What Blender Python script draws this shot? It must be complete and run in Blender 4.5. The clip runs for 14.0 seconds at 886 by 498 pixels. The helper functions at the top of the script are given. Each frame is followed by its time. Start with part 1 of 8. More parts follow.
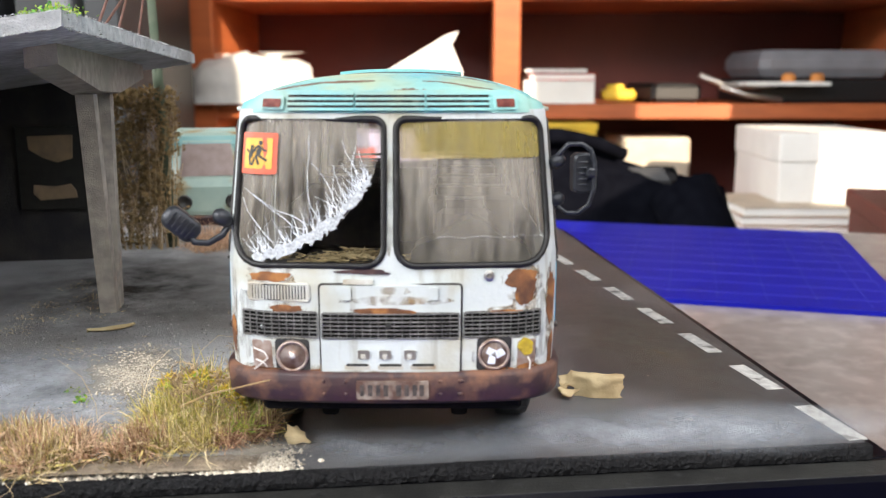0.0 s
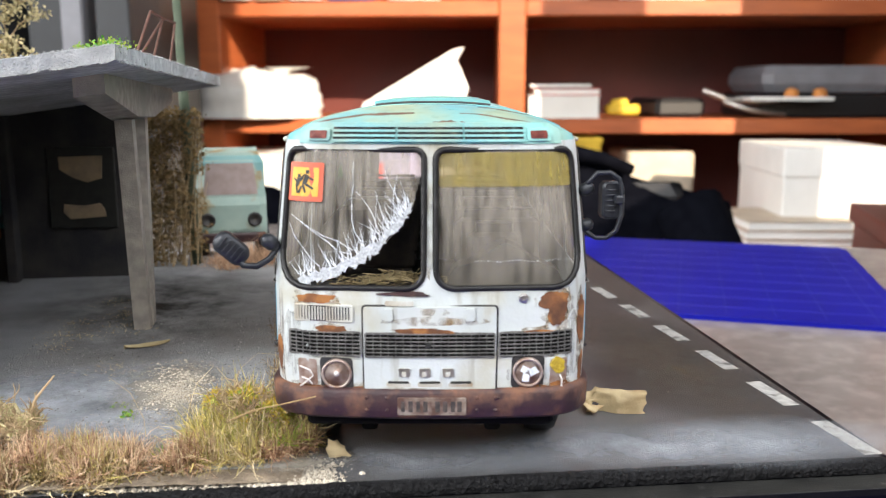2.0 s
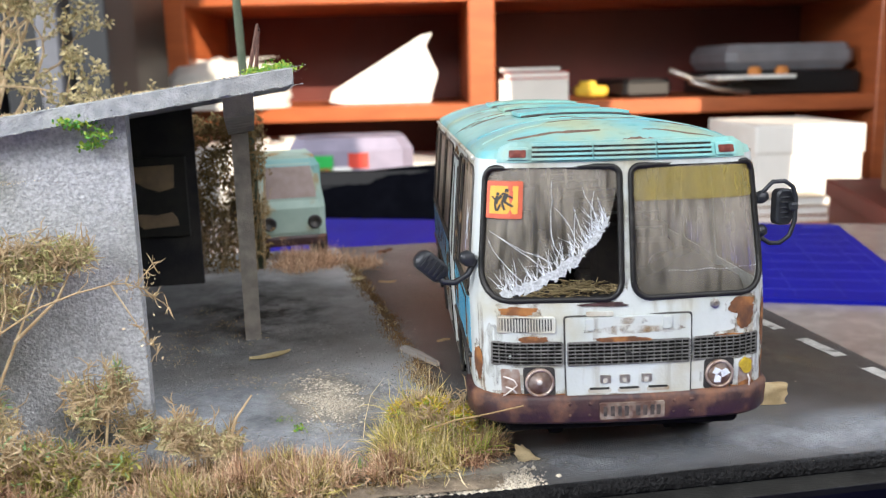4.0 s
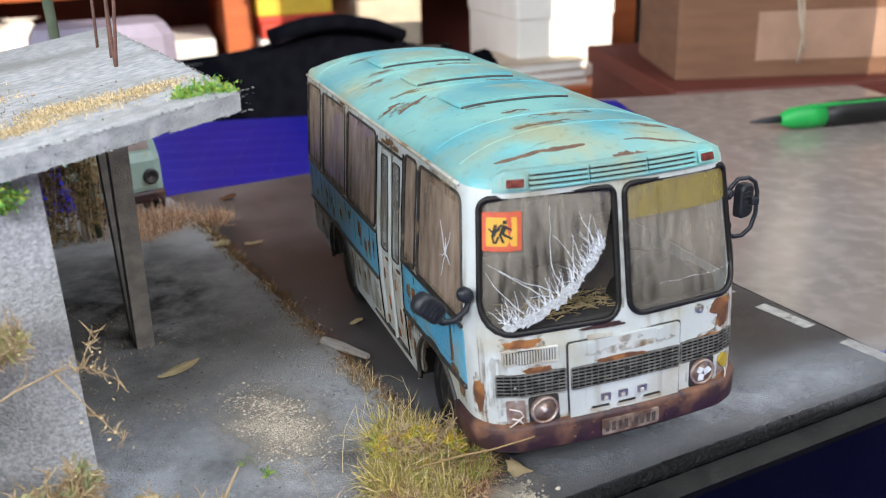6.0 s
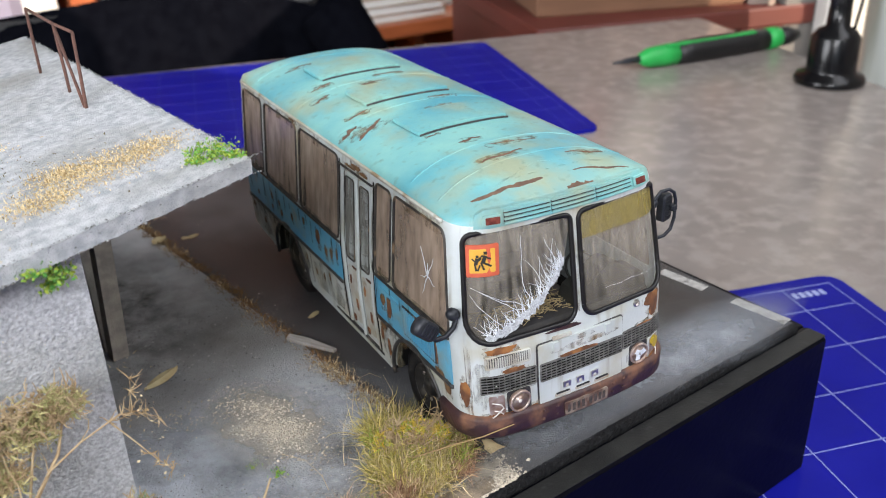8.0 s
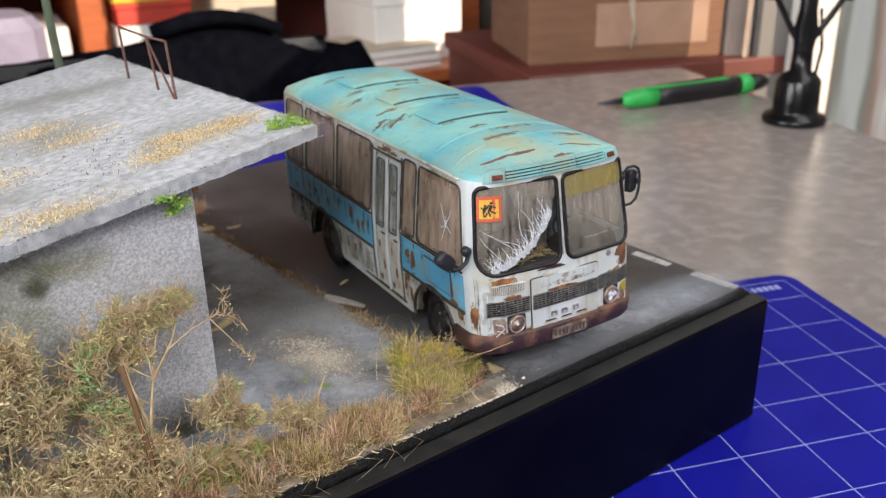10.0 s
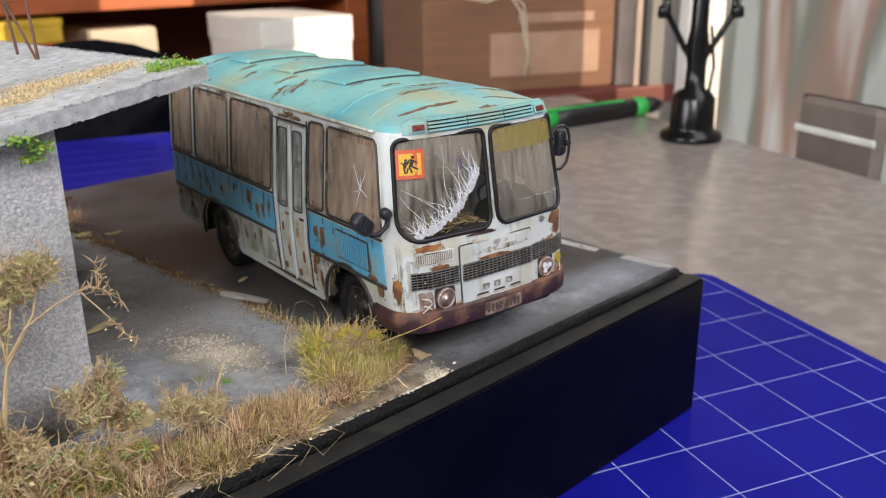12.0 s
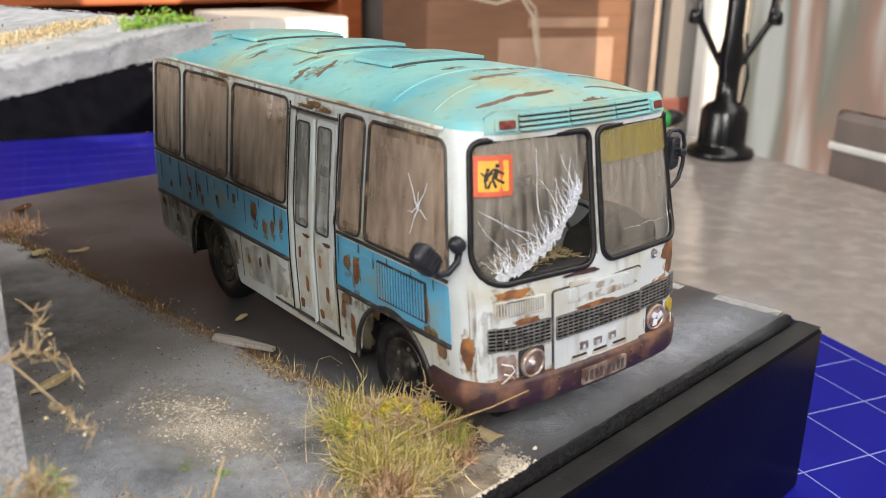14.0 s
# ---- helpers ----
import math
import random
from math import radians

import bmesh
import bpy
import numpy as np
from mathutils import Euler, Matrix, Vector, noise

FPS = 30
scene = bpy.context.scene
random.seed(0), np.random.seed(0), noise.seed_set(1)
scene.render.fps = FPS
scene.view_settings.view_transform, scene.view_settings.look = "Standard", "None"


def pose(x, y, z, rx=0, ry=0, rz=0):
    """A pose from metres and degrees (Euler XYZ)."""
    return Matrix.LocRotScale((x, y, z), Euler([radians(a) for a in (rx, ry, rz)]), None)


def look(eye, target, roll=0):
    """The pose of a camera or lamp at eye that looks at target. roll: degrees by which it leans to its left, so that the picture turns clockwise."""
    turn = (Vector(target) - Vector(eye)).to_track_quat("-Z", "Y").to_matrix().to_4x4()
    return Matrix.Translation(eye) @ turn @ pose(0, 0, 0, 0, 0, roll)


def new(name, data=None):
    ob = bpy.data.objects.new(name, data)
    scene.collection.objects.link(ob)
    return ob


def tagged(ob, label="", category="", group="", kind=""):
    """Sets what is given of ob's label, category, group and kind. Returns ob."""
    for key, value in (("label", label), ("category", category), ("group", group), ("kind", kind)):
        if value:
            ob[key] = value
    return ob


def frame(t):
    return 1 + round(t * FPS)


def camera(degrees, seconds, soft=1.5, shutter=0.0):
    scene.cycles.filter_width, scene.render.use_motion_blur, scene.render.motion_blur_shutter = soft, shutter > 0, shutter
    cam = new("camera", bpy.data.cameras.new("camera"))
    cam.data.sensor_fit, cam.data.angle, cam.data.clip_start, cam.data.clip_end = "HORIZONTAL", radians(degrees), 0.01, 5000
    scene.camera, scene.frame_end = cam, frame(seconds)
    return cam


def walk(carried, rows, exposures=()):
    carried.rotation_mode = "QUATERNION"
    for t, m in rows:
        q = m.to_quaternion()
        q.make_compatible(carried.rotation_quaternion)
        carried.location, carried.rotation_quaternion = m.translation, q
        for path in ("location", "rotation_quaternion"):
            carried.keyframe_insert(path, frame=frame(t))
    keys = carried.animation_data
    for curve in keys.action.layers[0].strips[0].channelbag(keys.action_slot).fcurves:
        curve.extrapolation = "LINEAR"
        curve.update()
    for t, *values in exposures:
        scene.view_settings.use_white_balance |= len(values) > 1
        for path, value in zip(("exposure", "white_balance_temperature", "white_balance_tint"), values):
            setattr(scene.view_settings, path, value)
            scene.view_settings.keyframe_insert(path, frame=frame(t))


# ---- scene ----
cam = camera(53.0, 14.0, soft=1.0)
# a near lens: sharp on the model bus, soft on the room behind it
cam.data.dof.use_dof = True
cam.data.dof.focus_distance = 0.205
cam.data.dof.aperture_fstop = 28.0
METRES, EYE, TILT, LEAN, TURN = 0.3625, 0.068, -11.0, 0.0, 0.0
ROWS = [
    (0.0, 0.0, 0.0, 0.0, 0.0, 0.0, -0.0),
    (0.5, -0.01, 0.0018, 0.0045, -0.43, 0.11, 0.19),
    (1.0, -0.0059, 0.0066, 0.0054, -0.52, 0.07, 0.22),
    (1.5, -0.002, -0.0085, 0.0079, -0.12, 0.34, 0.11),
    (2.0, -0.0174, -0.0237, 0.0055, 0.12, 0.8, -0.05),
    (2.5, -0.0506, -0.0444, 0.0053, 0.26, 1.02, -0.06),
    (3.0, -0.083, -0.0535, 0.0051, 0.09, 0.99, 0.21),
    (5.5, -0.2281, 0.0106, 0.0929, -14.72, -7.32, 5.05),
    (6.0, -0.2518, 0.0238, 0.1205, -19.57, -10.67, 5.74),
    (6.5, -0.2754, 0.029, 0.1442, -24.01, -13.9, 7.06),
    (7.0, -0.2905, 0.0343, 0.1721, -28.0, -17.27, 7.89),
    (9.5, -0.4148, -0.1118, 0.2046, -30.45, -15.86, 6.93),
    (10.0, -0.4361, -0.1405, 0.176, -30.07, -13.45, 6.69),
    (10.5, -0.4408, -0.15, 0.1446, -30.57, -12.1, 6.7),
    (11.0, -0.447, -0.1448, 0.116, -32.31, -11.43, 6.98),
    (11.5, -0.4344, -0.1123, 0.1019, -35.1, -10.93, 7.45),
    (12.0, -0.4223, -0.0668, 0.0964, -37.18, -10.66, 7.42),
    (12.5, -0.4171, -0.012, 0.0867, -38.07, -10.26, 6.87),
    (13.0, -0.4041, 0.024, 0.0866, -38.35, -9.99, 6.61),
    (13.5, -0.3852, 0.0633, 0.0863, -38.37, -9.97, 6.17),
    (14.0, -0.3617, 0.1053, 0.087, -38.18, -10.05, 5.81),
]
walk(cam, [(t, pose(0.009, -0.147, EYE, TILT, LEAN, TURN) @ pose(METRES * x, METRES * y, METRES * z, 90 + pitch, roll, yaw)) for t, x, y, z, yaw, pitch, roll in ROWS],
     [(0.0, 1.02, 6650, 10), (3.0, 0.88, 6550, 10), (6.0, 0.53, 6350, 10), (7.0, 0.51, 6350, 10), (9.5, 0.42, 6700, 13), (11.0, 0.31, 6750, 13), (12.5, 0.42, 6950, 13), (14.0, 0.59, 7100, 12)])

# ---- world, sun, lamps ----
world = bpy.data.worlds.new("world")
scene.world = world
world.use_nodes = True
sky = world.node_tree.nodes.new("ShaderNodeTexSky")
sky.sky_type, sky.sun_disc = "NISHITA", False
sky.sun_elevation, sky.sun_rotation = radians(19.5), radians(149)
world.node_tree.links.new(sky.outputs[0], world.node_tree.nodes["Background"].inputs["Color"])
world.node_tree.nodes["Background"].inputs["Strength"].default_value = 0.09


def lamp(name, kind, energy, m, color=(1, 1, 1), size=None, angle=0.5):
    data = bpy.data.lights.new(name, kind)
    data.energy, data.color = energy, color
    if kind == "AREA":
        data.shape, data.size, data.size_y = "RECTANGLE", size[0], size[1]
    else:
        data.angle = radians(angle)
    ob = new(name, data)
    ob.matrix_world = m
    return ob


SUN_WAY = pose(0, 0, 0, 0, 0, -14) @ Vector((-0.9, 1.0, -0.5))
lamp("sun", "SUN", 5.0, look(-2 * SUN_WAY, (0, 0, 0)), (1.0, 0.84, 0.66), angle=0.5)
# daylight that comes in at the windows of the right wall and of the unseen wall behind the camera
lamp("window_daylight", "AREA", 9.5, pose(0, 0, 0, 0, 0, -14) @ look((0.50, -0.35, 0.80), (-0.2, 0.05, 0.0)), (0.96, 0.97, 1.0), (1.3, 0.85))
lamp("window_daylight_back", "AREA", 28.0, pose(0, 0, 0, 0, 0, -14) @ look((-0.98, -1.74, 1.2), (0.0, 0.1, 0.0)), (0.97, 0.98, 1.0), (0.9, 0.56))
# unseen fill lamp, added to brighten the left side of the bus
lamp("window_daylight_west", "AREA", 24.0, pose(0, 0, 0, 0, 0, -14) @ look((-1.84, -0.25, 0.62), (0.0, 0.05, 0.0)), (0.96, 0.98, 1.0), (1.0, 0.8))


# ---- materials ----
def mk(name, c1, c2=None, scale=300.0, rough=0.6, metal=0.0, bump=0.0, bscale=None, c3=None, c3_scale=60.0, c3_at=0.6, c3_soft=0.06, rough2=None,
       stretch=(1, 1, 1), spec=0.5, detail=6.0, coat=0.0, streak=None, streak_at=0.6, cover=None, cover_scale=600.0):
    """A surface of two mingled colours, with blotches of a third, and a fine relief. Scales: features per metre."""
    m = bpy.data.materials.new(name)
    m.use_nodes = True
    nt = m.node_tree
    N, L = nt.nodes, nt.links
    b = N["Principled BSDF"]
    co = N.new("ShaderNodeTexCoord")
    mp = N.new("ShaderNodeMapping")
    mp.inputs["Scale"].default_value = stretch
    L.new(co.outputs["Object"], mp.inputs["Vector"])

    def noi(s, d=detail):
        n = N.new("ShaderNodeTexNoise")
        n.inputs["Scale"].default_value, n.inputs["Detail"].default_value = s, d
        L.new(mp.outputs[0], n.inputs["Vector"])
        return n.outputs["Fac"]

    def mix(f, a, c):
        n = N.new("ShaderNodeMix")
        n.data_type = "RGBA"
        L.new(f, n.inputs["Factor"])
        for sock, v in ((n.inputs["A"], a), (n.inputs["B"], c)):
            if isinstance(v, tuple):
                sock.default_value = (*v, 1)
            else:
                L.new(v, sock)
        return n.outputs["Result"]

    def ramp(f, lo, hi):
        n = N.new("ShaderNodeMapRange")
        n.inputs["From Min"].default_value, n.inputs["From Max"].default_value = lo, hi
        L.new(f, n.inputs["Value"])
        return n.outputs["Result"]

    col = mix(ramp(noi(scale), 0.35, 0.65), c1, c2 or tuple(v * 0.8 for v in c1))
    if c3:
        k = ramp(noi(c3_scale, 8.0), c3_at - c3_soft, c3_at + c3_soft)
        col = mix(k, col, c3)
        if rough2 is not None:
            r = N.new("ShaderNodeMapRange")
            r.inputs["To Min"].default_value, r.inputs["To Max"].default_value = rough, rough2
            L.new(k, r.inputs["Value"])
            L.new(r.outputs[0], b.inputs["Roughness"])
    if streak:
        m2 = N.new("ShaderNodeMapping")
        m2.inputs["Scale"].default_value = (420, 420, 28)
        L.new(co.outputs["Object"], m2.inputs["Vector"])
        n2 = N.new("ShaderNodeTexNoise")
        n2.inputs["Scale"].default_value, n2.inputs["Detail"].default_value = 1.0, 4.0
        L.new(m2.outputs[0], n2.inputs["Vector"])
        st = ramp(n2.outputs["Fac"], streak_at - 0.1, streak_at + 0.22)
        col = mix(st, col, streak)
    L.new(col, b.inputs["Base Color"])
    if cover:
        L.new(ramp(noi(cover_scale, 8.0), *cover), b.inputs["Alpha"])
    if rough2 is None or not c3:
        b.inputs["Roughness"].default_value = rough
    b.inputs["Metallic"].default_value = metal
    b.inputs["Specular IOR Level"].default_value = spec
    b.inputs["Coat Weight"].default_value = coat
    if bump:
        bp = N.new("ShaderNodeBump")
        bp.inputs["Distance"].default_value = bump
        L.new(noi(bscale or scale * 2), bp.inputs["Height"])
        L.new(bp.outputs[0], b.inputs["Normal"])
    return m


M = {}
M["white_paint"] = mk("chalky white paint", (0.60, 0.645, 0.65), (0.49, 0.53, 0.515), 70, 0.3, c3=(0.42, 0.37, 0.23), c3_scale=55, c3_at=0.60, c3_soft=0.10, bump=0.00007, bscale=1500, streak=(0.24, 0.20, 0.13), streak_at=0.66)
M["teal_paint"] = mk("faded turquoise paint", (0.10, 0.40, 0.49), (0.29, 0.60, 0.55), 40, 0.33, c3=(0.36, 0.42, 0.29), c3_scale=52, c3_at=0.57, c3_soft=0.10, rough2=0.55, bump=0.0001, bscale=700, streak=(0.16, 0.24, 0.17), streak_at=0.68)
M["blue_paint"] = mk("sky blue paint", (0.075, 0.34, 0.56), (0.13, 0.43, 0.60), 70, 0.36, c3=(0.24, 0.30, 0.27), c3_scale=110, c3_at=0.64, c3_soft=0.09, bump=0.00007, bscale=1500, streak=(0.10, 0.15, 0.16), streak_at=0.68)
M["rust"] = mk("flaking rust", (0.21, 0.085, 0.032), (0.085, 0.038, 0.022), 330, 0.9, bump=0.0002, bscale=900, c3=(0.34, 0.145, 0.045), c3_scale=200, c3_at=0.57, cover=(0.20, 0.30), cover_scale=500)
M["dark_chip"] = mk("dark bare rust", (0.10, 0.058, 0.030), (0.20, 0.11, 0.045), 420, 0.9, bump=0.0002, bscale=900, cover=(0.22, 0.34), cover_scale=600)
M["rust_stain"] = mk("thin rust stain", (0.40, 0.25, 0.09), (0.26, 0.15, 0.06), 300, 0.8, cover=(0.42, 1.15), cover_scale=420)
M["run_stain"] = mk("brown run-off stain", (0.17, 0.11, 0.06), (0.27, 0.17, 0.07), 300, 0.8, stretch=(1, 1, 0.22), cover=(0.47, 1.15), cover_scale=420)
M["road_film"] = mk("grey-green road film", (0.33, 0.29, 0.19), (0.22, 0.19, 0.13), 200, 0.8, stretch=(1, 1, 0.5), cover=(0.38, 1.5), cover_scale=300)
M["drip_stain"] = mk("dark drip stain", (0.05, 0.045, 0.04), (0.10, 0.075, 0.05), 300, 0.7, stretch=(1, 1, 0.3), cover=(0.30, 0.95), cover_scale=500)
M["bumper_rust"] = mk("rusty dark bumper paint", (0.058, 0.026, 0.027), (0.030, 0.016, 0.019), 160, 0.45, bump=0.00014, bscale=900, c3=(0.22, 0.105, 0.06), c3_scale=150, c3_at=0.60, c3_soft=0.09, rough2=0.9)
M["rubber"] = mk("black rubber", (0.007, 0.007, 0.008), (0.012, 0.011, 0.011), 400, 0.42, bump=0.0001, c3=(0.045, 0.042, 0.04), c3_scale=300, c3_at=0.68, spec=0.4)
M["trim_dark"] = mk("weathered dark trim", (0.022, 0.023, 0.026), (0.05, 0.045, 0.04), 400, 0.5, c3=(0.16, 0.13, 0.1), c3_scale=400, c3_at=0.64)
M["dark_metal"] = mk("dark painted metal", (0.018, 0.021, 0.027), (0.035, 0.038, 0.045), 500, 0.4, metal=0.3)
M["chrome"] = mk("dull chrome", (0.55, 0.53, 0.5), (0.4, 0.38, 0.36), 500, 0.3, metal=0.9)
M["interior"] = mk("dusty dark interior", (0.035, 0.035, 0.038), (0.06, 0.055, 0.05), 200, 0.8, spec=0.3)
M["seat"] = mk("worn seat cloth", (0.16, 0.13, 0.11), (0.09, 0.08, 0.08), 200, 0.9)
M["asphalt"] = mk("model asphalt", (0.040, 0.041, 0.046), (0.078, 0.075, 0.074), 24, 0.38, bump=0.00025, bscale=2600, c3=(0.19, 0.193, 0.202), c3_scale=15, c3_at=0.62, c3_soft=0.12, spec=0.65)
M["pavement"] = mk("model pavement slab", (0.41, 0.42, 0.43), (0.60, 0.615, 0.635), 26, 0.55, bump=0.0005, bscale=2800, c3=(0.24, 0.235, 0.225), c3_scale=18, c3_at=0.55, c3_soft=0.14, spec=0.5)
M["concrete"] = mk("cast concrete", (0.61, 0.62, 0.645), (0.38, 0.39, 0.41), 1300, 0.92, bump=0.0005, bscale=1700, c3=(0.24, 0.25, 0.20), c3_scale=28, c3_at=0.61, c3_soft=0.12, spec=0.2, detail=4.0)
M["roof_concrete"] = mk("weathered roof concrete", (0.56, 0.575, 0.59), (0.36, 0.38, 0.40), 420, 0.92, bump=0.0004, bscale=2400, c3=(0.28, 0.28, 0.26), c3_scale=30, c3_at=0.60, c3_soft=0.12, spec=0.2)
M["old_concrete"] = mk("darkened concrete", (0.42, 0.38, 0.335), (0.29, 0.265, 0.24), 300, 0.92, bump=0.0003, bscale=2600, c3=(0.30, 0.29, 0.25), c3_scale=60, c3_at=0.60, c3_soft=0.1, spec=0.2)
M["shaded_wall"] = mk("shaded inner wall", (0.042, 0.042, 0.046), (0.075, 0.070, 0.066), 90, 0.95, bump=0.0003, bscale=1800, spec=0.1)
M["plinth"] = mk("black painted plinth", (0.0016, 0.0017, 0.0035), (0.0028, 0.003, 0.0055), 40, 0.28, bump=0.00005, bscale=500, spec=0.09)
M["ledge_paint"] = mk("scuffed charcoal paint", (0.013, 0.013, 0.0125), (0.026, 0.026, 0.024), 120, 0.5, bump=0.0002, bscale=1800, c3=(0.05, 0.05, 0.05), c3_scale=420, c3_at=0.68, spec=0.4)
M["road_edge"] = mk("black textured edge", (0.003, 0.003, 0.004), (0.016, 0.016, 0.017), 1600, 0.6, bump=0.0008, bscale=1800, spec=0.2)
M["line_paint"] = mk("worn white road paint", (0.54, 0.53, 0.50), (0.38, 0.37, 0.35), 400, 0.85, bump=0.0004, bscale=1600, c3=(0.15, 0.14, 0.13), c3_scale=260, c3_at=0.60, c3_soft=0.08)
M["mat_blue"] = mk("blue cutting mat", (0.005, 0.006, 0.235), (0.007, 0.009, 0.28), 30, 0.5, bump=0.00003, bscale=2000, spec=0.12)
M["mat_line"] = mk("pale printed line", (0.38, 0.43, 0.70), (0.28, 0.33, 0.58), 60, 0.6, spec=0.2)
M["mat_line_faint"] = mk("faint printed line", (0.07, 0.08, 0.38), (0.05, 0.06, 0.33), 60, 0.6, spec=0.2)
M["desk"] = mk("grey stone laminate", (0.30, 0.262, 0.241), (0.25, 0.218, 0.20), 28, 0.2, c3=(0.34, 0.305, 0.28), c3_scale=80, c3_at=0.55, c3_soft=0.09, spec=0.8, bump=0.00012, bscale=420)
M["red_wood"] = mk("reddish cherry wood", (0.46, 0.125, 0.042), (0.36, 0.095, 0.033), 14, 0.4, stretch=(1, 1, 6), bump=0.0001, bscale=60)
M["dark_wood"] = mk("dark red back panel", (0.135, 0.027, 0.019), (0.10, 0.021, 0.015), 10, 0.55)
M["wall_paint"] = mk("dull wall paint", (0.18, 0.168, 0.155), (0.15, 0.142, 0.132), 6, 0.85, bump=0.0004, bscale=120)
M["floor_lino"] = mk("brown floor boards", (0.16, 0.10, 0.06), (0.12, 0.075, 0.045), 9, 0.5, stretch=(1, 8, 1))
M["ceiling_paint"] = mk("grey ceiling paint", (0.30, 0.30, 0.285), (0.26, 0.26, 0.25), 4, 0.9)
M["paper"] = mk("white paper", (0.78, 0.77, 0.74), (0.72, 0.71, 0.68), 20, 0.8)
M["cardboard"] = mk("brown cardboard", (0.19, 0.094, 0.052), (0.155, 0.076, 0.042), 20, 0.85, stretch=(1, 1, 6), bump=0.0003, bscale=80)
M["navy_cloth"] = mk("black navy cloth", (0.0016, 0.0018, 0.0034), (0.003, 0.0034, 0.0056), 90, 0.95, bump=0.002, bscale=25, spec=0.03)
M["gold_grass"] = mk("dusty straw", (0.42, 0.33, 0.17), (0.27, 0.21, 0.11), 120, 0.85)
M["c_white_frame"] = mk("white frame paint", (0.7, 0.69, 0.66), (0.62, 0.6, 0.57), 20, 0.5)
M["c_curtain"] = mk("beige curtain cloth", (0.31, 0.25, 0.215), (0.25, 0.20, 0.17), 30, 0.9, bump=0.0005, bscale=200)
M["soil"] = mk("sandy soil", (0.30, 0.24, 0.17), (0.16, 0.125, 0.09), 250, 0.95, bump=0.0008, bscale=900)


# ---- mesh helpers: all lengths in millimetres, meshes in metres ----
def mesh_of(name, verts, faces, material=None, smooth=False):
    me = bpy.data.meshes.new(name)
    me.from_pydata([tuple(c * 0.001 for c in v) for v in verts], [], faces)
    if material:
        me.materials.append(M[material] if isinstance(material, str) else material)
    if smooth:
        me.polygons.foreach_set("use_smooth", [True] * len(me.polygons))
    me.update()
    return me


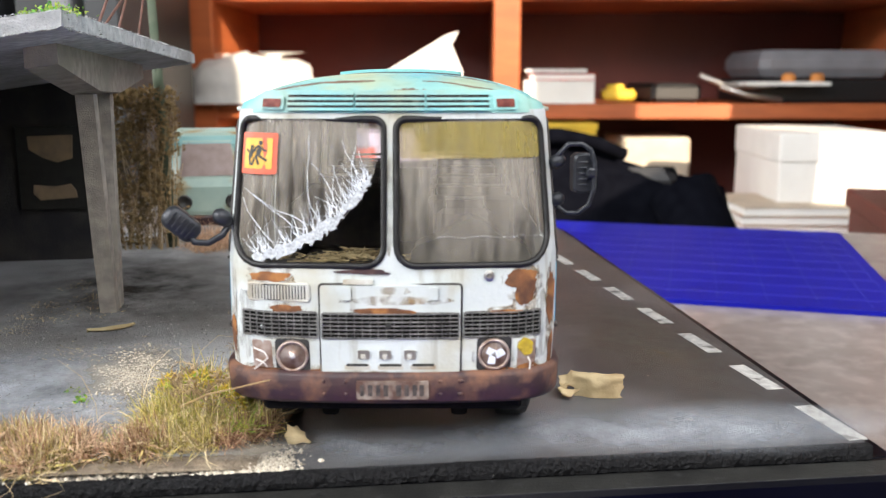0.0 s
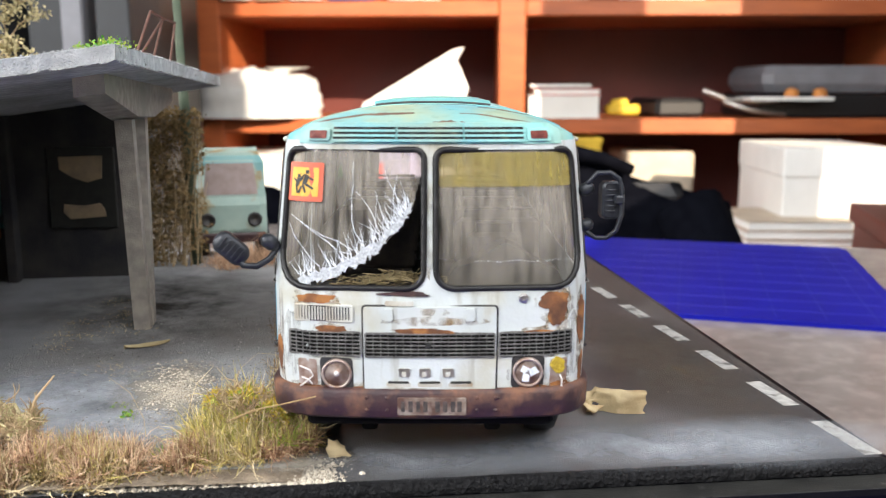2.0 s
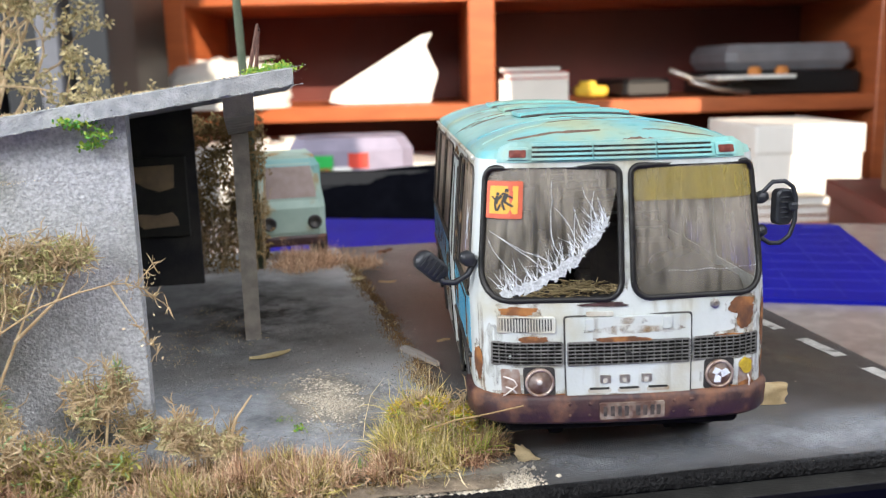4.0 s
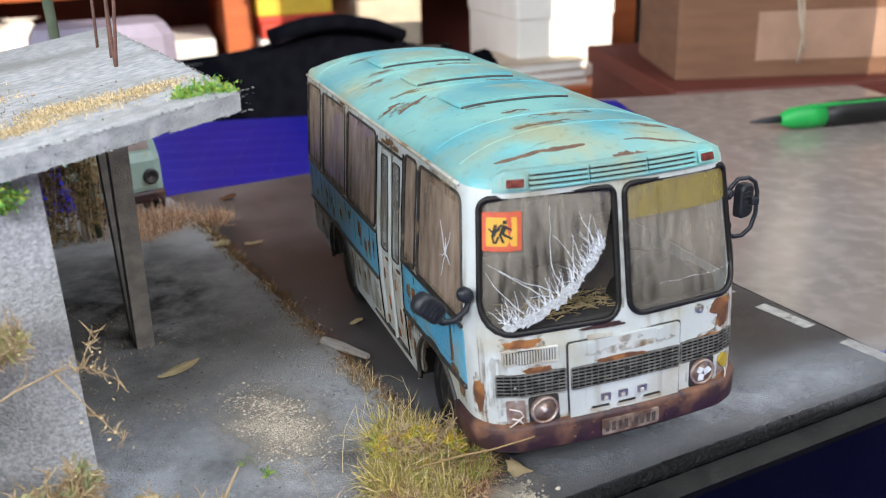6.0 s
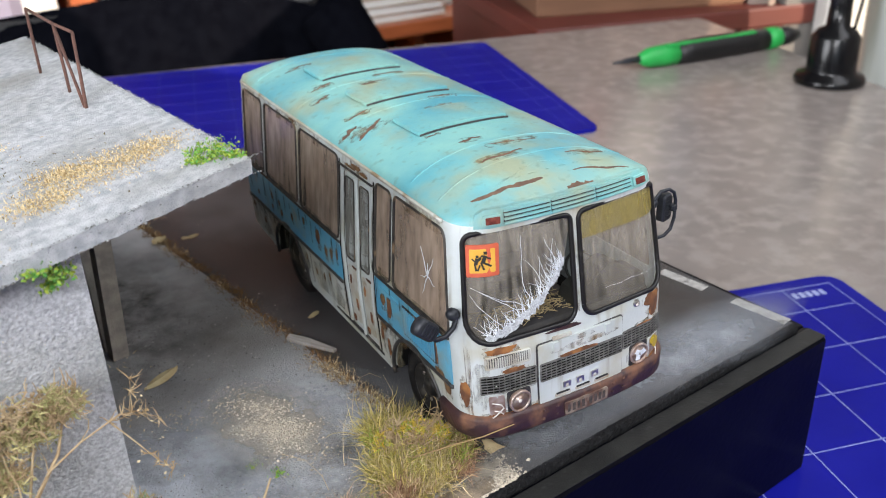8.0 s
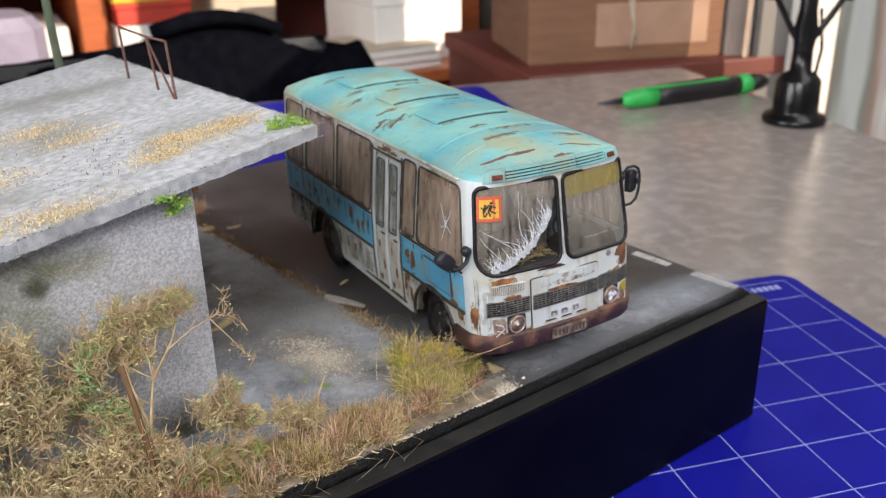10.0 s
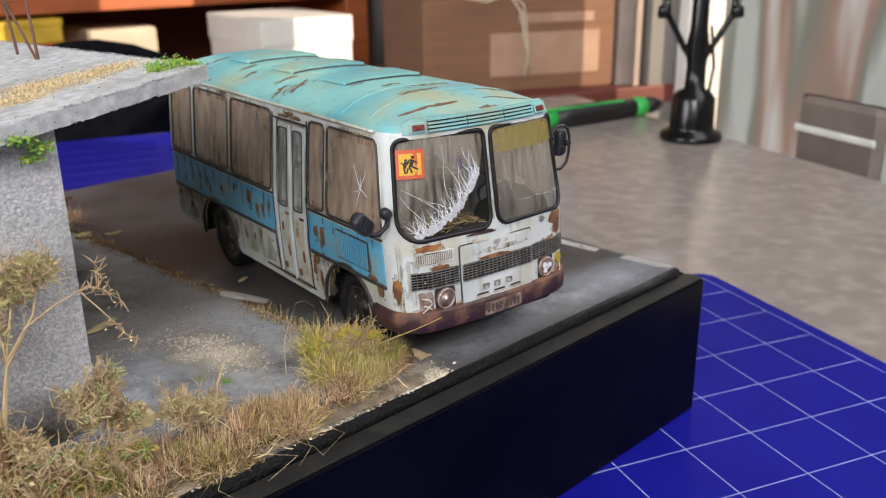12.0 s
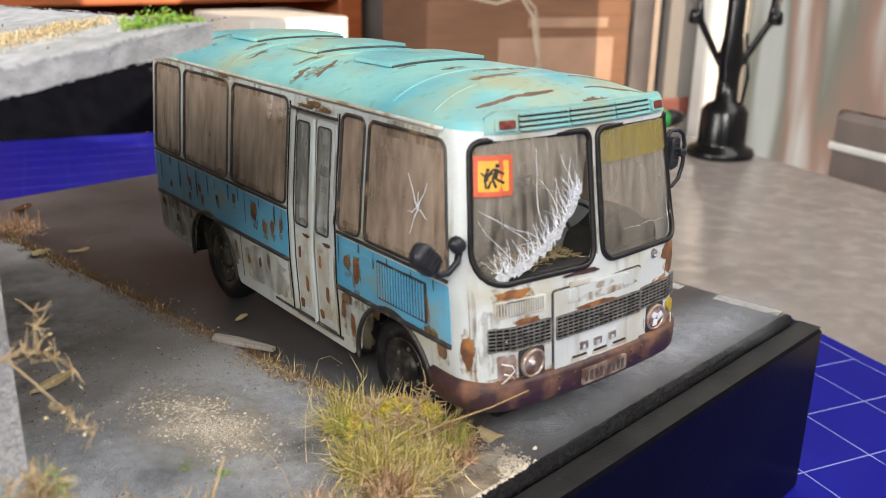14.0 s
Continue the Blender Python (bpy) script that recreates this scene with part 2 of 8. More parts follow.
class Geo:
    """Gathers vertices and faces of one mesh, in millimetres."""

    def __init__(self):
        self.v, self.f = [], []

    def add(self, verts, faces):
        n = len(self.v)
        self.v += [tuple(p) for p in verts]
        self.f += [tuple(i + n for i in f) for f in faces]
        return self

    def box(self, c, s, bevel=0.0, m=None):
        """A box with chamfered upright and lying edges."""
        hx, hy, hz = s[0] / 2, s[1] / 2, s[2] / 2
        b = min(bevel, hx * 0.9, hy * 0.9, hz * 0.9)
        if b <= 0:
            vs = [(x * hx, y * hy, z * hz) for z in (-1, 1) for x, y in ((-1, -1), (1, -1), (1, 1), (-1, 1))]
            fs = [(3, 2, 1, 0), (4, 5, 6, 7), (0, 1, 5, 4), (1, 2, 6, 5), (2, 3, 7, 6), (3, 0, 4, 7)]
        else:
            def ring(i, z):
                x, y = hx - i, hy - i
                k = b
                return [(-x + k, -y, z), (x - k, -y, z), (x, -y + k, z), (x, y - k, z), (x - k, y, z), (-x + k, y, z), (-x, y - k, z), (-x, -y + k, z)]
            rs = [ring(b * 0.6, -hz), ring(0, -hz + b), ring(0, hz - b), ring(b * 0.6, hz)]
            vs = [p for r in rs for p in r]
            fs = [tuple(range(7, -1, -1)), tuple(range(24, 32))]
            for r in range(3):
                fs += [(r * 8 + i, r * 8 + (i + 1) % 8, r * 8 + 8 + (i + 1) % 8, r * 8 + 8 + i) for i in range(8)]
        if m is not None:
            vs = [m @ Vector(p) for p in vs]
        return self.add([(p[0] + c[0], p[1] + c[1], p[2] + c[2]) for p in vs], fs)

    def tube(self, pts, r, n=8, taper=None, close=True):
        """A round bar along points."""
        pts = [Vector(p) for p in pts]
        rings, prev = [], None
        for i, p in enumerate(pts):
            d = (pts[min(i + 1, len(pts) - 1)] - pts[max(i - 1, 0)]).normalized()
            if prev is None:
                a = d.orthogonal().normalized()
            else:
                a = (prev - d * prev.dot(d)).normalized()
            prev = a
            b = d.cross(a)
            rr = r if taper is None else r + (taper - r) * i / (len(pts) - 1)
            rings.append([p + (a * math.cos(k * math.tau / n) + b * math.sin(k * math.tau / n)) * rr for k in range(n)])
        vs = [q for ring in rings for q in ring]
        fs = [(i * n + k, i * n + (k + 1) % n, i * n + n + (k + 1) % n, i * n + n + k) for i in range(len(pts) - 1) for k in range(n)]
        if close:
            fs += [tuple(range(n - 1, -1, -1)), tuple(range(len(vs) - n, len(vs)))]
        return self.add(vs, fs)

    def lathe(self, profile, axis_m, n=28):
        """Turns a profile of (radius, height) round the axis of the pose axis_m (its z)."""
        vs, fs = [], []
        for r, h in profile:
            vs += [axis_m @ Vector((r * math.cos(k * math.tau / n), r * math.sin(k * math.tau / n), h)) for k in range(n)]
        for i in range(len(profile) - 1):
            fs += [(i * n + k, i * n + (k + 1) % n, i * n + n + (k + 1) % n, i * n + n + k) for k in range(n)]
        fs += [tuple(range(n - 1, -1, -1)), tuple(range(len(vs) - n, len(vs)))]
        return self.add(vs, fs)

    def prism(self, poly, z0, z1, m=None, bevel=0.0):
        """An upright prism on a polygon (counter-clockwise), its top edge chamfered."""
        n = len(poly)
        cx, cy = sum(p[0] for p in poly) / n, sum(p[1] for p in poly) / n
        rows = [(0, z0), (0, z1 - bevel), (bevel, z1)] if bevel else [(0, z0), (0, z1)]
        vs = []
        for i, z in rows:
            for x, y in poly:
                d = math.hypot(x - cx, y - cy) or 1
                vs.append((x - (x - cx) / d * i, y - (y - cy) / d * i, z))
        fs = [tuple(range(n - 1, -1, -1)), tuple(range(len(vs) - n, len(vs)))]
        for r in range(len(rows) - 1):
            fs += [(r * n + k, r * n + (k + 1) % n, r * n + n + (k + 1) % n, r * n + n + k) for k in range(n)]
        if m is not None:
            vs = [m @ Vector(p) for p in vs]
        return self.add(vs, fs)

    def mesh(self, name, material, smooth=False):
        return mesh_of(name, self.v, self.f, material, smooth)


def part(name, geo, material, parent, label="", smooth=False):
    """Links one mesh under a thing or a part."""
    ob = new(name, geo.mesh(name, material, smooth) if isinstance(geo, Geo) else geo)
    ob.parent = parent
    if label:
        ob["label"] = label
    return ob


def thing(name, label, category, m=None, group="", kind="", geo=None, material=None, smooth=False):
    """A top-level thing: a mesh where geo is given, else an Empty at its base."""
    ob = new(name, geo.mesh(name, material, smooth) if geo else None)
    if m is not None:
        ob.matrix_world = m
    return tagged(ob, label, category, group, kind)


def rrect(x0, x1, z0, z1, r, n=5):
    """A rectangle with rounded corners, counter-clockwise. r: one radius, or four (from the lower left on)."""
    rs = r if isinstance(r, tuple) else (r,) * 4
    out = []
    for (cx, cz, a0), rr in zip(((x0, z0, 180), (x1, z0, 270), (x1, z1, 0), (x0, z1, 90)), rs):
        mx, mz = (cx + rr if cx == x0 else cx - rr), (cz + rr if cz == z0 else cz - rr)
        out += [(mx + rr * math.cos(radians(a0 + 90 * k / n)), mz + rr * math.sin(radians(a0 + 90 * k / n))) for k in range(n + 1)]
    return out


def inside(p, poly):
    x, y = p
    hit, j = False, len(poly) - 1
    for i in range(len(poly)):
        (xi, yi), (xj, yj) = poly[i], poly[j]
        if (yi > y) != (yj > y) and x < (xj - xi) * (y - yi) / (yj - yi) + xi:
            hit = not hit
        j = i
    return hit


def sheet_2d(outer, holes=(), step=2.0):
    """Triangles of a flat outline with holes, with inner points every step."""
    from mathutils.geometry import delaunay_2d_cdt
    loops = [outer, *holes]
    vs, es = [], []
    for lp in loops:
        dense = []
        for i, a in enumerate(lp):
            b = lp[(i + 1) % len(lp)]
            k = max(1, int(math.dist(a, b) / step))
            dense += [(a[0] + (b[0] - a[0]) * j / k, a[1] + (b[1] - a[1]) * j / k) for j in range(k)]
        n = len(vs)
        vs += dense
        es += [(n + i, n + (i + 1) % len(dense)) for i in range(len(dense))]
    x0, x1 = min(p[0] for p in outer), max(p[0] for p in outer)
    y0, y1 = min(p[1] for p in outer), max(p[1] for p in outer)
    rim = np.array(vs)
    for gx in np.arange(x0 + step / 2, x1, step):
        for gy in np.arange(y0 + step / 2, y1, step):
            if inside((gx, gy), outer) and not any(inside((gx, gy), h) for h in holes) and np.min((rim[:, 0] - gx) ** 2 + (rim[:, 1] - gy) ** 2) > (0.4 * step) ** 2:
                vs.append((gx, gy))
    out = delaunay_2d_cdt([Vector(p) for p in vs], es, [], 0, 1e-5)
    pts = [tuple(p) for p in out[0]]
    tris = []
    for f in out[2]:
        c = (sum(pts[i][0] for i in f) / 3, sum(pts[i][1] for i in f) / 3)
        if inside(c, outer) and not any(inside(c, h) for h in holes):
            tris.append(tuple(f))
    return pts, tris


def plate(geo, outer, holes, at, thick, step=2.0):
    """A sheet of that thickness bent over a surface: at(u, v, off) gives the place."""
    pts, tris = sheet_2d(outer, holes, step)
    n = len(pts)
    vs = [at(u, v, 0.0) for u, v in pts] + [at(u, v, -thick) for u, v in pts]
    fs = [t for t in tris] + [tuple(i + n for i in reversed(t)) for t in tris]
    count = {}
    for t in tris:
        for a, b in ((t[0], t[1]), (t[1], t[2]), (t[2], t[0])):
            count[(a, b)] = 1
    fs += [(b, a, a + n, b + n) for a, b in count if (b, a) not in count]
    return geo.add(vs, fs)


def blob(cx, cy, rx, ry, seed, n=18, rough=0.3):
    """A ragged round outline."""
    rnd = random.Random(seed)
    ph = [rnd.uniform(0, 6.28) for _ in range(4)]
    out = []
    for k in range(n):
        a = k * math.tau / n
        q = 1 + rough * (0.5 * math.sin(2 * a + ph[0]) + 0.35 * math.sin(3 * a + ph[1]) + 0.3 * math.sin(5 * a + ph[2]) + 0.25 * rnd.uniform(-1, 1))
        out.append((cx + rx * q * math.cos(a), cy + ry * q * math.sin(a)))
    return out


def ragged(cx, cy, rx, ry, seed):
    """A flaked, notched outline, as of rust or chipped paint."""
    n = int(min(72, max(30, 7 * (rx + ry))))
    out = []
    for k in range(n):
        a = k * math.tau / n
        p = (math.cos(a) * 1.3 + seed * 3.1, math.sin(a) * 1.3, seed * 1.7)
        full = (abs(math.cos(a)) ** 2.8 + abs(math.sin(a)) ** 2.8) ** (-1 / 2.8)
        q = full * (0.92 + 0.22 * noise.noise(p) + 0.17 * noise.noise([c * 2.7 for c in p]) + 0.13 * noise.noise([c * 7.5 for c in p]))
        out.append((cx + rx * q * math.cos(a), cy + ry * q * math.sin(a)))
    return out


# ---- the room ----
ROOM = pose(0, 0, 0, 0, 0, -14)
DESK_Z, MAT_Z = -55.5, -52.5


def setting(name, geo, material, m=None, label="", smooth=False):
    return thing(name, label or name.replace("_", " "), "", m, kind="structure", geo=geo, material=material, smooth=smooth)


def wall_with_window(name, x0, x1, z0, z1, thick, opening, m):
    """A wall in its own x-z plane with one opening (x0, x1, z0, z1)."""
    g = Geo()
    a, b, c, d = opening
    for bx0, bx1, bz0, bz1 in ((x0, a, z0, z1), (b, x1, z0, z1), (a, b, z0, c), (a, b, d, z1)):
        if bx1 - bx0 > 1 and bz1 - bz0 > 1:
            g.box(((bx0 + bx1) / 2, thick / 2, (bz0 + bz1) / 2), (bx1 - bx0, thick, bz1 - bz0))
    return setting(name, g, "wall_paint", m, "pale painted room wall")


FLOOR_Z, CEIL_Z = -800, 1700
EAST = 520
setting("floor", Geo().box((-640, 100, FLOOR_Z - 25), (2900, 4000, 50)), "floor_lino", ROOM, "brown boarded room floor")
setting("ceiling", Geo().box((-640, 100, CEIL_Z + 25), (2900, 4000, 50)), "ceiling_paint", ROOM, "white painted ceiling")
wall_with_window("wall_north", -2000, 700, FLOOR_Z, CEIL_Z, 100, (0, 0, 0, 0), ROOM @ pose(0, 1.95, 0))
# the opening in the west wall is unseen, added for the fill lamp
wall_with_window("wall_west", -1800, 2050, FLOOR_Z, CEIL_Z, 100, (-800, 300, 150, 1100), ROOM @ pose(-1.9, 0, 0, 0, 0, 90))
wall_with_window("wall_south", -2000, 700, FLOOR_Z, CEIL_Z, 100, (-1400, -100, 150, 1500), ROOM @ pose(0, -1.8, 0))
g = Geo()
T = 120
for y0, y1, z0, z1 in ((-1800, -1200, FLOOR_Z, CEIL_Z), (-1200, 640, FLOOR_Z, -300), (-1200, 640, 1300, CEIL_Z), (640, 720, FLOOR_Z, CEIL_Z), (720, 1060, FLOOR_Z, 0), (720, 1060, 1000, CEIL_Z), (1060, 2050, FLOOR_Z, CEIL_Z)):
    g.box((EAST + T / 2, (y0 + y1) / 2, (z0 + z1) / 2), (T, y1 - y0, z1 - z0))
setting("wall_east", g, "wall_paint", ROOM, "pale painted window wall")
M["film"] = bpy.data.materials.new("milky plastic film")
M["film"].use_nodes = True
nt_ = M["film"].node_tree
tr_, df_, ms_ = nt_.nodes.new("ShaderNodeBsdfTranslucent"), nt_.nodes.new("ShaderNodeBsdfTransparent"), nt_.nodes.new("ShaderNodeMixShader")
no_, ra_ = nt_.nodes.new("ShaderNodeTexNoise"), nt_.nodes.new("ShaderNodeMapRange")
co_, ma_ = nt_.nodes.new("ShaderNodeTexCoord"), nt_.nodes.new("ShaderNodeMapping")
ma_.inputs["Scale"].default_value = (30, 30, 4)
nt_.links.new(co_.outputs["Object"], ma_.inputs["Vector"])
nt_.links.new(ma_.outputs[0], no_.inputs["Vector"])
no_.inputs["Scale"].default_value = 1.0
rp_ = nt_.nodes.new("ShaderNodeValToRGB")
for k_, (at_, col_) in enumerate(((0.0, (0.27, 0.31, 0.33)), (0.38, (0.43, 0.48, 0.53)), (0.47, (0.28, 0.31, 0.32)), (0.55, (0.36, 0.31, 0.31)), (0.66, (0.50, 0.56, 0.62)))):
    el_ = rp_.color_ramp.elements[k_] if k_ < 2 else rp_.color_ramp.elements.new(at_)
    el_.position, el_.color = at_, (*col_, 1)
n3_, m3_ = nt_.nodes.new("ShaderNodeTexNoise"), nt_.nodes.new("ShaderNodeMapping")
m3_.inputs["Scale"].default_value = (0, 16, 2.2)
n3_.inputs["Scale"].default_value, n3_.inputs["Detail"].default_value = 1.0, 3.0
nt_.links.new(co_.outputs["Object"], m3_.inputs["Vector"])
nt_.links.new(m3_.outputs[0], n3_.inputs["Vector"])
nt_.links.new(n3_.outputs["Fac"], rp_.inputs["Fac"])
nt_.links.new(rp_.outputs["Color"], tr_.inputs["Color"])
ra_.inputs["To Min"].default_value, ra_.inputs["To Max"].default_value = 0.0, 0.10
nt_.links.new(no_.outputs["Fac"], ra_.inputs["Value"])
nt_.links.new(ra_.outputs[0], ms_.inputs["Fac"])
nt_.links.new(tr_.outputs[0], ms_.inputs[1])
nt_.links.new(df_.outputs[0], ms_.inputs[2])
nt_.links.new(ms_.outputs[0], nt_.nodes["Material Output"].inputs["Surface"])
w1 = thing("window_1", "tall window hung with milky plastic film", "window", ROOM, kind="structure")
# the sheets at y -680 are unseen, placed to keep sun off the model
part("film_sheet", Geo().box((EAST + 30, -680, 99), (1, 1040, 722)), "film", w1, "milky plastic film")
part("film_sheet", Geo().box((EAST + 30, 197.5, -14), (1, 715, 494)), "film", w1, "milky plastic film")
part("film_sheet", Geo().box((EAST + 30, -680, 880), (1, 1040, 840)), "film", w1)
for y0, y1, z0, z1 in ((-1200, -1160, -300, 1300), (618, 640, -300, 1300), (-1160, 618, -300, -262), (-1160, 618, 1262, 1300), (-180, -140, -262, 1262), (-1160, -180, 440, 475), (-140, 618, 234, 264)):
    part("window_frame", Geo().box((EAST + 60, (y0 + y1) / 2, (z0 + z1) / 2), (50, y1 - y0, z1 - z0), 3), "c_white_frame", w1)
# unseen opening, added so that sun reaches the right side of the bookcase
w2 = thing("window_2", "narrow plain window beside the bookcase", "window", ROOM, kind="structure")
for y0, y1, z0, z1 in ((720, 745, 0, 1000), (1035, 1060, 0, 1000), (745, 1035, 0, 25), (745, 1035, 975, 1000)):
    part("window_frame", Geo().box((EAST + 60, (y0 + y1) / 2, (z0 + z1) / 2), (50, y1 - y0, z1 - z0), 3), "c_white_frame", w2)
g = Geo()
vs = []
for i in range(61):
    y = 645 + i * 1.9
    x = EAST - 20 + 10 * math.sin(i * 0.55) + 4 * math.sin(i * 0.23 + 1)
    vs += [(x, y, 1400), (x + 2 * math.sin(i * 0.4), y, 300), (x + 3 * math.sin(i * 0.3), y, -700)]
fs = []
for i in range(60):
    fs += [(i * 3 + 1, i * 3, i * 3 + 3, i * 3 + 4), (i * 3 + 2, i * 3 + 1, i * 3 + 4, i * 3 + 5)]
thing("curtain", "beige grey curtain hanging in folds beside the window", "curtain", ROOM, geo=g.add(vs, fs), material="c_curtain", smooth=True)

# desk
desk = thing("desk", "grey stone-patterned laminate desk top on panel legs", "desk", ROOM @ pose(0, 0, DESK_Z * 0.001))
part("desktop", Geo().box((-240, 25, -14), (1304, 1200, 28), 3), "desk", desk)
part("leg", Geo().box((-700, 30, -386), (28, 1000, 716), 2), "desk", desk)
part("leg", Geo().box((380, 30, -386), (28, 1000, 716), 2), "desk", desk)

# cutting mats
def cutting_mat(cx, cy, turn, w, h, cell, x_first, y_first, label, ink="mat_line"):
    """A mat with its far right corner at (cx, cy)."""
    m = pose(cx * 0.001, cy * 0.001, DESK_Z * 0.001, 0, 0, turn)
    ob = thing("cutting_mat", label, "cutting mat", m, "cutting mats")
    part("sheet", Geo().prism(rrect(-w, 0, -h, 0, 8, 4), 0, 3, bevel=0.4), "mat_blue", ob)
    x = x_first
    line = Geo().box((0, -h / 2, 3.03), (0.32, h - 14, 0.1)).mesh("grid_line", ink)
    cross = Geo().box((-w / 2, 0, 3.06), (w - 14, 0.32, 0.1)).mesh("grid_line", ink)
    for x in [-7.0] + [x_first - cell * i for i in range(40) if x_first - cell * i > -w + 7]:
        part("grid_line", line, None, ob).location.x = x * 0.001
    for y in [-7.0] + [y_first - cell * i for i in range(40) if y_first - cell * i > -h + 7]:
        part("grid_line", cross, None, ob).location.y = y * 0.001
    for i in range(5):
        part("printed_mark", Geo().box((-14.6 - i * 3.3, -13, 3.06), (2.2, 4.2, 0.1)), ink, ob)
    return ob


cutting_mat(212, 84, -15.5, 450, 300, 26.3, -30.5, -25.0, "blue cutting mat with white grid under the plinth")
cutting_mat(321, 542, -15.2, 450, 253, 26.3, -20.0, -20.0, "blue cutting mat lying on the desk behind the plinth", "mat_line_faint")

# ---- the diorama base ----
BASE = pose(0.0895, 0.0104, 0, 0, 0, 6.5)
BW, BD = 330, 252
diorama = thing("display_plinth", "black painted wooden display plinth with a stepped rim", "plinth", BASE @ pose(0, 0, MAT_Z * 0.001))
PX0, PX1, PY0, PY1 = -BW - 4.5, 5.5, -7.8, BD + 5.0
part("front_panel", Geo().box(((PX0 + PX1) / 2, PY0 + 4, 24.8), (PX1 - PX0, 8, 49.6), 0.9), "plinth", diorama, "smooth black front board")
part("back_panel", Geo().box(((PX0 + PX1) / 2, PY1 - 4, 24.8), (PX1 - PX0, 8, 49.6), 0.9), "plinth", diorama)
for x in (PX0 + 4, PX1 - 4):
    part("end_panel", Geo().box((x, (PY0 + PY1) / 2, 24.8), (8, PY1 - PY0 - 16.1, 49.6), 0.4), "plinth", diorama)
part("top_panel", Geo().box(((PX0 + PX1) / 2, (PY0 + PY1) / 2, 46.6), (PX1 - PX0 - 16.1, PY1 - PY0 - 16.1, 6.0), 0.3), "plinth", diorama)
part("ledge", Geo().box(((PX0 + PX1) / 2, (PY0 - 1.2) / 2 + 0.1, 49.72), (PX1 - PX0 - 1.2, -1.2 - PY0 - 0.8, 0.24), 0.08), "ledge_paint", diorama, "scuffed charcoal ledge round the road")
setting("road", Geo().box((-BW / 2, BD / 2, -1.2), (BW, BD, 2.4), 0.5), "asphalt", BASE, "grey brown model asphalt road")
rr = random.Random(31)
g = Geo()
nr, ring = 420, 6
vs = []
for i in range(nr + 1):
    x = -BW + BW * i / nr
    for y, z in ((0.7, -2.6), (-1.2, -2.6), (-1.4, -1.4), (-1.0, -0.2), (-0.2, 0.1), (0.7, 0.06)):
        vs.append((x, y + rr.uniform(-0.2, 0.2), z + (rr.uniform(-0.14, 0.14) if y < 0.2 and z > -2.5 else 0)))
fs = [(i * ring + k, i * ring + (k + 1) % ring, i * ring + ring + (k + 1) % ring, i * ring + ring + k) for i in range(nr) for k in range(ring)]
fs += [tuple(range(ring)), tuple(nr * ring + k for k in range(ring - 1, -1, -1))]
part("road_rim", g.add(vs, fs), "road_edge", bpy.data.objects["road"], "black granular road edge")


# ---- the bus ----
W0, RC, FF = 29.0, 8.0, 21.0
ARC = RC * math.pi / 2
SIDE0 = FF + ARC
REAR_Y, RR = 150.0, 6.0


def half_width(z):
    pts = ((8, 28.2), (24, 29.2), (37, 29.4), (48, 28.6), (61, 27.5), (66, 26.8))
    for (z0, w0), (z1, w1) in zip(pts, pts[1:]):
        if z <= z1:
            return w0 + (w1 - w0) * max(0, z - z0) / (z1 - z0)
    return pts[-1][1]


def front_lean(z):
    pts = ((8, -0.8), (17, -0.6), (33, 0.6), (37, 1.2), (51, 3.6), (62, 5.2), (66, 6.2))
    for (z0, w0), (z1, w1) in zip(pts, pts[1:]):
        if z <= z1:
            return w0 + (w1 - w0) * max(0, z - z0) / (z1 - z0)
    return pts[-1][1]


def plan(s, z):
    """The outline of the body: s runs along it from the middle of the front."""
    a, sg = abs(s), (1 if s >= 0 else -1)
    f = front_lean(z)
    bow = 1.6 * min(a / 24, 1.0) ** 2
    if a <= FF:
        x, y, nx, ny = a, f + bow, 0.06 * a / 24, -1.0
    elif a <= SIDE0:
        th = (a - FF) / RC
        x, y, nx, ny = FF + RC * math.sin(th), f + bow + RC * (1 - math.cos(th)), math.sin(th), -math.cos(th)
    else:
        side_end = SIDE0 + REAR_Y - RR - RC
        d = a - SIDE0
        y = RC + d + (f + 1.6) * max(0.0, 1 - d / 30)
        x, nx, ny = W0, 1.0, 0.0
        if a > side_end:
            th = min((a - side_end) / RR, math.pi / 2)
            x, y, nx, ny = W0 - RR + RR * math.cos(th), REAR_Y - RR + RR * math.sin(th), math.cos(th), math.sin(th)
            over = a - side_end - RR * math.pi / 2
            if over > 0:
                x -= over
    k = half_width(z) / W0
    return sg * x * k, y, sg * nx, ny


def body_at(s, z, off=0.0):
    x, y, nx, ny = plan(s, z)
    return (x + nx * off, y + ny * off, z)


def s_side(y, z=40):
    """The s of a point of the right side at y."""
    lo, hi = FF, SIDE0 + REAR_Y - RR - RC
    for _ in range(40):
        mid = (lo + hi) / 2
        lo, hi = (mid, hi) if plan(mid, z)[1] < y else (lo, mid)
    return lo


def roof_z(x, y):
    g = max(0.0, 1 - abs(x / 27.6) ** 2.6)
    h = 1.0
    if y < 24:
        h = 1 - ((24 - y) / 17.5) ** 2.4 * 0.62 if y > 6.5 else 0.38
    if y > 138:
        h = 1 - min(1, (y - 138) / 12) ** 2.4 * 0.75
    return 62.6 + 5.9 * g ** 0.75 * max(h, 0.05)


def roof_at(x, y, off=0.0):
    return (x, y, roof_z(x, y) + off)


bus = thing("model_bus", "derelict model bus, white and sky blue with a turquoise roof, rusty", "model bus", pose(0, 0, 0))
SIDE_Z0, SIDE_Z1, WZ0, WZ1 = 9.5, 62.4, 36.8, 60.4
AX_F, AX_R, ARCH_R, ARCH_Z = 27.5, 110.0, 13.0, 11.5
SF = 31.0
